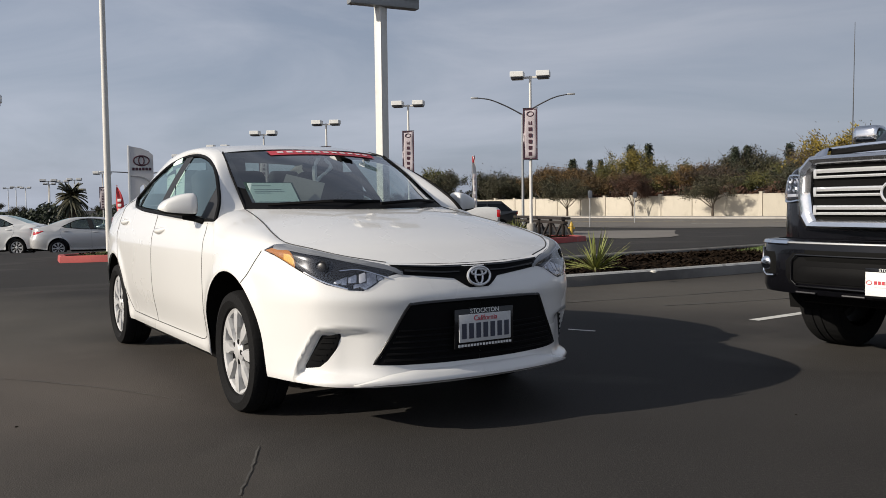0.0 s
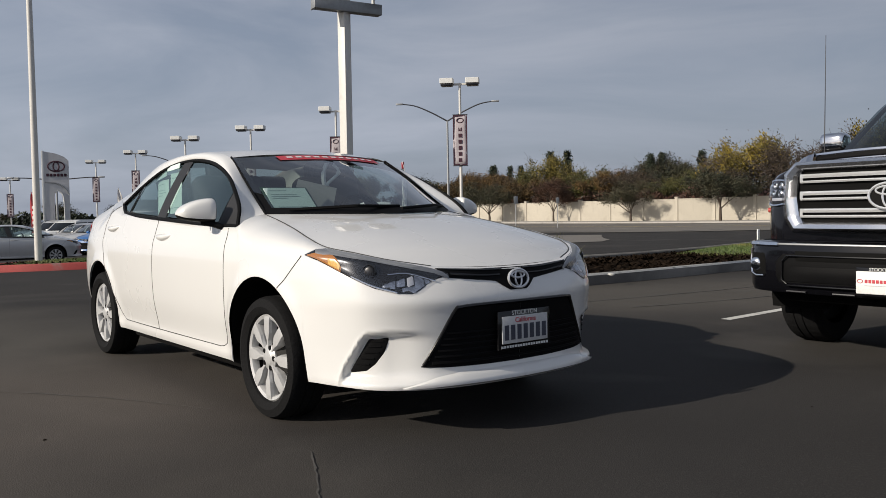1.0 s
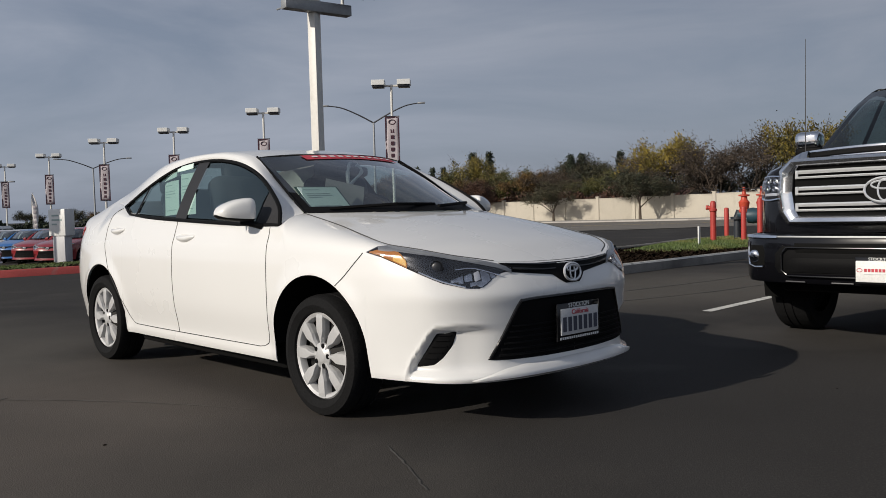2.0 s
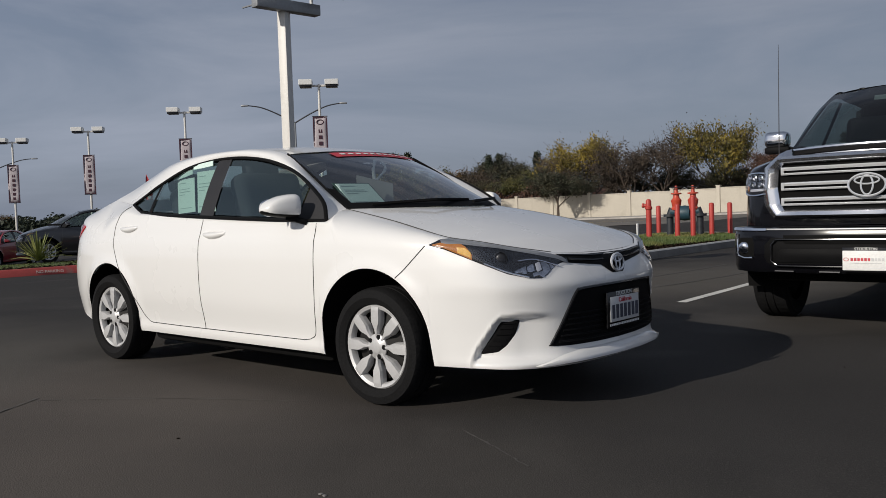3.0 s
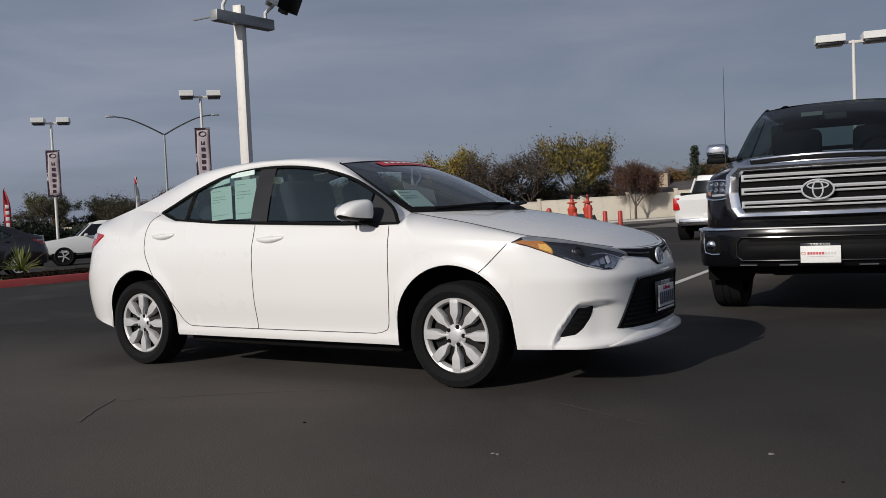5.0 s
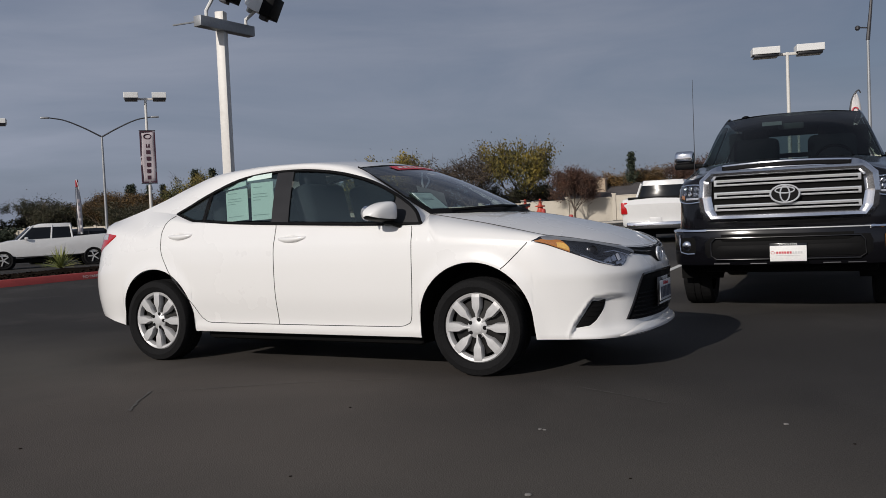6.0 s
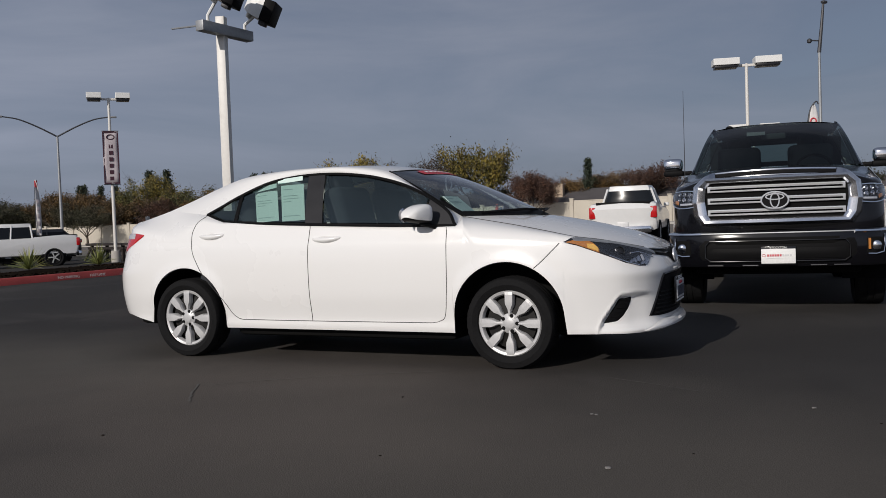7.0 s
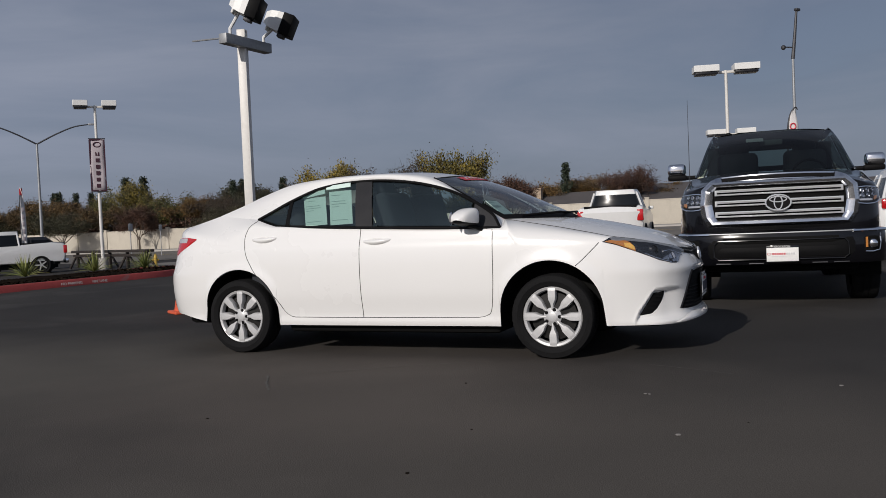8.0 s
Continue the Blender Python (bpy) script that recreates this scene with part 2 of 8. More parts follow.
M_CLEARLENS = material("pale_lens", (0.42, 0.42, 0.44), 0.2, vary=0.15, scale=30, fine=120, coat=0.8)
M_LAMPBODY = material("headlamp_housing", (0.028, 0.030, 0.034), 0.22, metal=0.5, vary=0.4, scale=30, fine=80, coat=0.4)
M_CABIN = material("cabin_cloth", (0.024, 0.027, 0.034), 0.9, vary=0.3, scale=12, fine=200, bump=0.3)
M_CABINTRIM = material("cabin_trim", (0.20, 0.20, 0.195), 0.7, vary=0.1, scale=8)
M_PAPER = material("mint_paper", (0.60, 0.74, 0.69), 0.7, vary=0.05, scale=6)
M_INK = material("grey_ink", (0.34, 0.43, 0.41), 0.8)
M_WHITEINK = material("white_print", (0.78, 0.78, 0.76), 0.6)
M_REDPRINT = material("red_print", (0.52, 0.05, 0.07), 0.5, vary=0.2, scale=10)
M_PLATE = material("plate_white", (0.60, 0.60, 0.60), 0.4, vary=0.08, scale=20)
M_PLATEINK = material("plate_ink", (0.05, 0.055, 0.08), 0.5)
M_POLE = material("white_pole_paint", (0.66, 0.64, 0.60), 0.45, vary=0.08, scale=1.2, fine=20, spots=((0.42, 0.39, 0.35), 1.4, 0.62, 0.8))
M_GREYSTEEL = material("galvanised_steel", (0.33, 0.34, 0.35), 0.5, metal=0.5, vary=0.15, scale=3, fine=30)
M_DARKSTEEL = material("dark_steel", (0.045, 0.045, 0.05), 0.5, metal=0.3, vary=0.2, scale=4)
M_LAMPWHITE = material("lamp_housing_white", (0.72, 0.72, 0.70), 0.45, vary=0.06, scale=3)
M_LAMPLENS = material("flood_lens_dark", (0.012, 0.012, 0.014), 0.35, vary=0.2, scale=6)
M_BANNER = material("banner_cloth", (0.46, 0.41, 0.43), 0.8, vary=0.08, scale=3)
M_BANNERINK = material("banner_ink", (0.045, 0.012, 0.025), 0.8)
M_BOLLARD = material("red_bollard_paint", (0.42, 0.045, 0.035), 0.5, vary=0.18, scale=3, fine=40, spots=((0.30, 0.10, 0.08), 3, 0.6, 0.8))
M_BLUEPIPE = material("painted_valve_blue", (0.02, 0.055, 0.075), 0.5, vary=0.3, scale=6)
M_PIPE = material("painted_pipe_dark", (0.02, 0.024, 0.03), 0.5, vary=0.3, scale=6)
M_REDVALVE = material("red_valve_paint", (0.48, 0.06, 0.03), 0.45, vary=0.2, scale=8)
M_YELLOW = material("yellow_paint", (0.55, 0.36, 0.06), 0.5, vary=0.2, scale=6)
M_WOOD = material("dark_timber", (0.022, 0.016, 0.014), 0.75, vary=0.35, scale=3, fine=40, bump=0.4, stretch=(1, 8, 8))
M_BARK = material("bark", (0.085, 0.065, 0.05), 0.95, vary=0.4, scale=4, fine=30, bump=1.0, stretch=(4, 4, 1))
M_SHINGLE = material("roof_shingle", (0.075, 0.068, 0.068), 0.9, vary=0.25, scale=1.0, fine=10, bump=0.6)
M_STUCCO = material("stucco", (0.42, 0.33, 0.24), 0.9, vary=0.1, scale=1.5, fine=20, bump=0.3)
M_ORANGE = material("cone_orange", (0.60, 0.10, 0.04), 0.6, vary=0.15, scale=8)
M_TOWER = material("sign_panel_grey", (0.50, 0.50, 0.51), 0.4, vary=0.05, scale=0.6, fine=8)
M_FLAGRED = material("red_flag_cloth", (0.52, 0.05, 0.06), 0.8, vary=0.15, scale=3)
M_FLAGWHITE = material("white_flag_cloth", (0.66, 0.64, 0.63), 0.8, vary=0.12, scale=3)
G_SIDE = glass("tinted_side_glass", (0.70, 0.80, 0.78), 0.15, (0.84, 0.97, 0.90))
G_SCREEN = glass("windscreen_glass", (0.76, 0.84, 0.82), 0.19)
G_TRUCK = glass("dark_truck_glass", (0.22, 0.27, 0.27), 0.030)
G_LENS = glass("clear_lamp_lens", (0.88, 0.88, 0.90), 0.04)
G_DARK = material("dark_car_glass", (0.010, 0.012, 0.015), 0.12, vary=0.2, scale=2, spec=0.2)


def leaf_material(name, a, b):
    m = bpy.data.materials.new(name)
    m.use_nodes = True
    n, l = m.node_tree.nodes, m.node_tree.links
    p = n["Principled BSDF"]
    geo, info, add, fr = n.new("ShaderNodeNewGeometry"), n.new("ShaderNodeObjectInfo"), n.new("ShaderNodeMath"), n.new("ShaderNodeMix")
    add.operation = "MULTIPLY_ADD"
    l.new(info.outputs["Random"], add.inputs[0])
    add.inputs[1].default_value = 0.35
    co, nz, rg, half = n.new("ShaderNodeTexCoord"), n.new("ShaderNodeTexNoise"), n.new("ShaderNodeMapRange"), n.new("ShaderNodeMath")
    nz.inputs["Scale"].default_value, nz.inputs["Detail"].default_value = 0.8, 3
    rg.inputs["From Min"].default_value, rg.inputs["From Max"].default_value = 0.36, 0.66
    rg.inputs["To Min"].default_value, rg.inputs["To Max"].default_value = -0.25, 0.50
    l.new(co.outputs["Object"], nz.inputs["Vector"])
    l.new(nz.outputs["Fac"], rg.inputs["Value"])
    half.operation = "MULTIPLY_ADD"
    half.inputs[1].default_value = 0.42
    l.new(geo.outputs["Random Per Island"], half.inputs[0])
    l.new(rg.outputs["Result"], half.inputs[2])
    l.new(half.outputs[0], add.inputs[2])
    fr.data_type = "RGBA"
    fr.inputs["A"].default_value, fr.inputs["B"].default_value = (*a, 1), (*b, 1)
    l.new(add.outputs[0], fr.inputs["Factor"])
    l.new(fr.outputs["Result"], p.inputs["Base Color"])
    p.inputs["Roughness"].default_value = 0.7
    return m


LEAVES = {
    "g": leaf_material("green_yellow_leaves", (0.030, 0.042, 0.012), (0.13, 0.115, 0.026)),
    "d": leaf_material("dark_olive_leaves", (0.020, 0.026, 0.012), (0.065, 0.055, 0.025)),
    "o": leaf_material("orange_brown_leaves", (0.050, 0.034, 0.014), (0.165, 0.092, 0.024)),
    "y": leaf_material("yellow_leaves", (0.050, 0.050, 0.012), (0.29, 0.21, 0.028)),
    "b": leaf_material("brown_twigs", (0.030, 0.023, 0.018), (0.085, 0.060, 0.040)),
    "r": leaf_material("dark_red_leaves", (0.030, 0.015, 0.011), (0.095, 0.042, 0.022)),
    "c": leaf_material("conifer_needles", (0.012, 0.022, 0.012), (0.04, 0.05, 0.025)),
    "yucca": leaf_material("yucca_blades", (0.12, 0.16, 0.035), (0.40, 0.38, 0.13)),
}

# ---- mesh helpers ----
def part(name, bm, mat, parent, label="", smooth=True, kind="", m=None):
    """Links a bmesh as one mesh object under a thing or a part."""
    me = bpy.data.meshes.new(name)
    bmesh.ops.recalc_face_normals(bm, faces=bm.faces)
    bm.to_mesh(me)
    bm.free()
    return mesh_part(name, me, mat, parent, label, smooth, kind, m)


def mesh_part(name, me, mat, parent, label="", smooth=True, kind="", m=None):
    if mat and not me.materials:
        me.materials.append(mat)
    if smooth:
        me.polygons.foreach_set("use_smooth", [True] * len(me.polygons))
        me.set_sharp_from_angle(angle=radians(38))
    ob = new(name, me)
    ob.parent = parent
    if m is not None:
        ob.matrix_basis = m
    return tagged(ob, label, "", "", kind)


def thing(name, label, category, m=None, group="", kind=""):
    ob = new(name)
    ob.empty_display_size = 0.2
    if m is not None:
        ob.matrix_basis = m
    return tagged(ob, label, category, group, kind)


def solid(name, bm, mat, label, category="", group="", kind="", m=None, smooth=True):
    """A top-level thing of one mesh."""
    ob = part(name, bm, mat, None, label, smooth, kind, m)
    return tagged(ob, label, category, group, kind)


def box(bm, size, centre=(0, 0, 0), bevel=0.0, m=None, seg=2):
    r = bmesh.ops.create_cube(bm, size=1.0)
    vs = r["verts"]
    bmesh.ops.scale(bm, vec=size, verts=vs)
    if bevel:
        es = list({e for v in vs for e in v.link_edges})
        out = bmesh.ops.bevel(bm, geom=es, offset=bevel, segments=seg, affect="EDGES", profile=0.5)
        vs = list({v for f in out["faces"] for v in f.verts} | {v for v in vs if v.is_valid})
    bmesh.ops.translate(bm, vec=centre, verts=vs)
    if m is not None:
        bmesh.ops.transform(bm, matrix=m, verts=vs)
    return vs


def grid(bm, rows, closed=False):
    vs = [[bm.verts.new(p) for p in r] for r in rows]
    for a, b in zip(vs, vs[1:]):
        n = len(a)
        for i in range(n if closed else n - 1):
            j = (i + 1) % n
            if len({a[i].co.to_tuple(5), a[j].co.to_tuple(5), b[j].co.to_tuple(5), b[i].co.to_tuple(5)}) >= 3:
                bm.faces.new((a[i], a[j], b[j], b[i]))
    return vs


def tube(bm, pts, r, n=8, r2=None, caps=True):
    pts = [Vector(p) for p in pts]
    r2 = r if r2 is None else r2
    rings, ref = [], None
    for i, p in enumerate(pts):
        d = (pts[min(i + 1, len(pts) - 1)] - pts[max(i - 1, 0)]).normalized()
        if ref is None:
            ref = d.orthogonal().normalized()
        ref = (ref - d * ref.dot(d)).normalized()
        s = d.cross(ref)
        rr = r + (r2 - r) * i / max(1, len(pts) - 1)
        rings.append([p + ref * rr * math.cos(a) + s * rr * math.sin(a) for a in (2 * math.pi * k / n for k in range(n))])
    vs = grid(bm, rings, closed=True)
    if caps:
        bm.faces.new(list(reversed(vs[0])))
        bm.faces.new(vs[-1])
    return vs


def lathe(bm, profile, n=24, axis="z", centre=(0, 0, 0), caps=True):
    """profile: (radius, height) along the axis."""
    rings = []
    for r, h in profile:
        ring = []
        for k in range(n):
            a = 2 * math.pi * k / n
            c, s = r * math.cos(a), r * math.sin(a)
            v = (c, s, h) if axis == "z" else (c, h, s) if axis == "y" else (h, c, s)
            ring.append(Vector(v) + Vector(centre))
        rings.append(ring)
    vs = grid(bm, rings, closed=True)
    if caps:
        bm.faces.new(list(reversed(vs[0])))
        bm.faces.new(vs[-1])
    return vs


def curve(pts, per=8):
    """A smooth curve through the points."""
    p = [np.array(q, float) for q in pts]
    p = [2 * p[0] - p[1]] + p + [2 * p[-1] - p[-2]]
    out = []
    for i in range(1, len(p) - 2):
        for k in range(per):
            t = k / per
            out.append(0.5 * (2 * p[i] + (p[i + 1] - p[i - 1]) * t + (2 * p[i - 1] - 5 * p[i] + 4 * p[i + 1] - p[i + 2]) * t * t + (3 * p[i] - p[i - 1] - 3 * p[i + 1] + p[i + 2]) * t ** 3))
    out.append(p[-2])
    return np.array(out)


def ellipse_ring(bm, rx, rz, r, m, n=28):
    pts = [Vector((0, rx * math.cos(2 * math.pi * k / n), rz * math.sin(2 * math.pi * k / n))) for k in range(n)]
    rings = []
    for k, p in enumerate(pts):
        d = (pts[(k + 1) % n] - pts[k - 1]).normalized()
        o = Vector((1, 0, 0))
        s = d.cross(o)
        rings.append([m @ (p + o * r * math.cos(a) + s * r * math.sin(a)) for a in (2 * math.pi * q / 6 for q in range(6))])
    rings.append(rings[0])
    grid(bm, rings, closed=True)


def words(name, text, size, mat, parent, m, thick=0.002, label=""):
    cu = bpy.data.curves.new(name, "FONT")
    cu.body, cu.size, cu.align_x, cu.align_y, cu.extrude = text, size, "CENTER", "CENTER", thick
    tmp = bpy.data.objects.new(name, cu)
    scene.collection.objects.link(tmp)
    me = bpy.data.meshes.new_from_object(tmp.evaluated_get(bpy.context.evaluated_depsgraph_get()))
    bpy.data.objects.remove(tmp)
    return mesh_part(name, me, mat, parent, label, smooth=False, m=m)


def lot_z(x, y):
    """The lot falls gently away towards the street corner."""
    far = min(1.0, max(0.0, (y - 28.5) / 5)) * min(1.0, max(0.0, (-5 - x) / 4))
    return -0.6 * (1 - math.exp(-max(0.0, y - 20 - 0.7 * x) / 20)) - 0.30 * far * far * (3 - 2 * far)


def on_lot(x, y, rz=0, dz=0.0):
    return pose(x, y, lot_z(x, y) + dz, 0, 0, rz)

# ---- vehicles: a body wrapped round its plan outline ----
class Wrap:
    """Body sides as columns standing on a plan outline, drawn in by a profile over the height, rolling over into a top edge."""

    def __init__(self, plan, front, side, rear, top, low, roll, arches, bend=()):
        self.p = curve(plan, 14)
        self.a = np.concatenate([[0], np.cumsum(np.hypot(*np.diff(self.p, axis=0).T))])
        self.front, self.side, self.rear = [[(float(np.clip(z, t[0][0], t[-1][0])), float(v)) for z, v in sorted(curve(t, 6).tolist())] for t in (front, side, rear)]
        self.corner = self.side
        self.tu = [self.u(*q) for q, _ in top]
        self.tp = np.array([q for _, q in top], float)
        self.low = sorted((self.u(*q), z) for q, z in low)
        self.roll = sorted((self.u(*q), z) for q, z in roll)
        self.arches = arches
        self.bend = sorted((self.u(*q), z) for q, z in bend) or [(0, 0.8)]
        self.dent = None

    def u(self, x, y):
        q, a, b = np.array((x, abs(y))), self.p[:-1], self.p[1:]
        d = b - a
        t = np.clip(np.sum((q - a) * d, axis=1) / np.maximum(np.sum(d * d, axis=1), 1e-12), 0, 1)
        near = np.hypot(*(a + d * t[:, None] - q).T)
        i = int(np.argmin(near))
        return float(self.a[i] + t[i] * (self.a[i + 1] - self.a[i]))

    def xy(self, u):
        return np.array([np.interp(u, self.a, self.p[:, 0]), np.interp(u, self.a, self.p[:, 1])])

    def normal(self, u):
        d = self.xy(min(u + 0.03, self.a[-1])) - self.xy(max(u - 0.03, 0))
        n = np.array([-d[1], d[0]]) * -1
        n = np.array([d[1], -d[0]])
        n /= np.hypot(*n) + 1e-9
        return n if n[1] >= -1e-6 or abs(n[0]) > 0.99 else -n

    def inset(self, u, z):
        nx = self.normal(u)[0]
        f, r = max(0, nx) ** 1.5, max(0, -nx) ** 1.5
        t = [np.interp(z, *zip(*tab)) for tab in (self.front, self.side, self.rear)]
        x = self.xy(u)[0]
        c = min(1.0, max(0.0, (x - 0.22) / 0.15))
        flank = t[1] * (1 - c) + np.interp(z, *zip(*self.corner)) * c
        v = t[0] * f + t[2] * r + flank * (1 - f - r)
        for cx, cz, rad in self.arches:
            d = math.hypot(x - cx, z - cz) - rad
            if abs(nx) < 0.6:
                v -= 0.012 * math.exp(-(max(d, 0) / 0.05) ** 2)
        return v + (self.dent(u, z) if self.dent else 0.0)

    def zlow(self, u):
        z = np.interp(u, *zip(*self.low))
        x, y = self.xy(u)
        if abs(self.normal(u)[0]) < 0.75:
            for cx, cz, rad in self.arches:
                if abs(x - cx) < rad:
                    z = max(z, cz + math.sqrt(rad * rad - (x - cx) ** 2))
        return z

    def edge(self, u):
        return np.array([np.interp(u, self.tu, self.tp[:, k]) for k in range(3)])

    def skin(self, u, z):
        x, y = self.xy(u)
        n, i = self.normal(u), self.inset(u, z)
        return np.array([x - n[0] * i, max(0.0, y - n[1] * i), z])

    def bez(self, u, t):
        e = self.edge(u)
        zs = e[2] - np.interp(u, *zip(*self.roll))
        a = self.skin(u, zs)
        c = a + (0, 0, (e[2] - zs) * np.interp(u, *zip(*self.bend)))
        return a * (1 - t) ** 2 + c * 2 * t * (1 - t) + e * t * t

    def shoulder(self, u):
        return self.edge(u)[2] - np.interp(u, *zip(*self.roll))

    def column(self, u, rows, rolls):
        lo, zs = self.zlow(u), self.shoulder(u)
        lo = min(lo, zs - 0.02)
        pts = [self.skin(u, lo + (zs - lo) * k / rows) for k in range(rows)]
        return pts + [self.bez(u, k / rolls) for k in range(rolls + 1)]

    def at(self, u, z, off=0.0, sign=-1):
        if z <= self.shoulder(u):
            p = self.skin(u, z)
        else:
            lo, hi = 0.0, 1.0
            for _ in range(18):
                mid = (lo + hi) / 2
                lo, hi = (mid, hi) if self.bez(u, mid)[2] < z else (lo, mid)
            p = self.bez(u, lo)
        n = self.normal(u)
        return Vector((p[0] + n[0] * off, sign * (p[1] + n[1] * off), p[2]))

    def panels(self, us, rows, rolls, classify, parent, mats, labels):
        """Meshes the whole skin, cut into panels by name, each with the normals of the whole."""
        half = [self.column(u, rows, rolls) for u in us]
        for sign, side in ((-1, "right"), (1, "left")):
            pts = np.array([[(p[0], sign * p[1], p[2]) for p in c] for c in half])
            du, dv = np.gradient(pts, axis=0), np.gradient(pts, axis=1)
            nn = np.cross(du, dv) * (1 if sign < 0 else -1)
            nn /= np.linalg.norm(nn, axis=2, keepdims=True) + 1e-9
            mid = pts.mean(axis=(0, 1))
            if np.mean(np.sum(nn * (pts - mid) * (1, 1, 0), axis=2)) < 0:
                nn = -nn
            groups = {}
            for i in range(len(us) - 1):
                for j in range(rows + rolls):
                    c = pts[i:i + 2, j:j + 2].reshape(4, 3).mean(axis=0)
                    groups.setdefault(classify(c[0], abs(c[1]), c[2]), []).append((i, j))
            for name, cells in groups.items():
                idx, verts, norms, faces = {}, [], [], []

                def vid(i, j):
                    if (i, j) not in idx:
                        idx[(i, j)] = len(verts)
                        verts.append(tuple(pts[i, j]))
                        norms.append(tuple(nn[i, j]))
                    return idx[(i, j)]

                for i, j in cells:
                    f = (vid(i, j), vid(i + 1, j), vid(i + 1, j + 1), vid(i, j + 1))
                    faces.append(f if sign > 0 else f[::-1])
                me = bpy.data.meshes.new(name)
                me.from_pydata(verts, [], faces)
                me.update()
                me.polygons.foreach_set("use_smooth", [True] * len(me.polygons))
                me.normals_split_custom_set_from_vertices(norms)
                me.materials.append(mats.get(name, mats[""]))
                ob = new(name, me)
                ob.parent = parent
                tagged(ob, labels.get(name, ""))
                yield name, sign, ob

    def patch(self, name, top, bot, mat, parent, off=0.004, sign=-1, cols=24, rows=6, label="", depth=0.004):
        """A piece lying on the skin between an upper and a lower line of (u, z)."""
        tu, tz = zip(*sorted(top))
        bu, bz = zip(*sorted(bot))
        u0, u1 = max(min(tu), min(bu)), min(max(tu), max(bu))
        bm = bmesh.new()
        rws = []
        for i in range(cols + 1):
            u = u0 + (u1 - u0) * i / cols
            a, b = np.interp(u, bu, bz), np.interp(u, tu, tz)
            rws.append([self.at(u, a + (b - a) * j / rows, off - (depth if j in (0, rows) or i == cols or (i == 0 and u0 > 1e-6) else 0), sign) for j in range(rows + 1)])
        grid(bm, rws)
        return part(name, bm, mat, parent, label)

    def line(self, name, pts, parent, sign=-1, r=0.0031, mat=None, off=-0.0008, label=""):
        bm = bmesh.new()
        c = curve(pts, 6)
        tube(bm, [self.at(u, z, off, sign) for u, z in c], r, 6)
        return part(name, bm, mat or M_SEAM, parent, label)


def bridge(bm, edges, centres, n=14, power=2.0):
    """A crowned sheet from an edge curve, over a centre curve, to the mirrored edge."""
    rows = []
    for e, c in zip(edges, centres):
        rows.append([(c[0] + (e[0] - c[0]) * abs(s) ** power, -s * e[1], c[2] + (e[2] - c[2]) * abs(s) ** power) for s in (-1 + 2 * k / n for k in range(n + 1))])
    return grid(bm, rows)


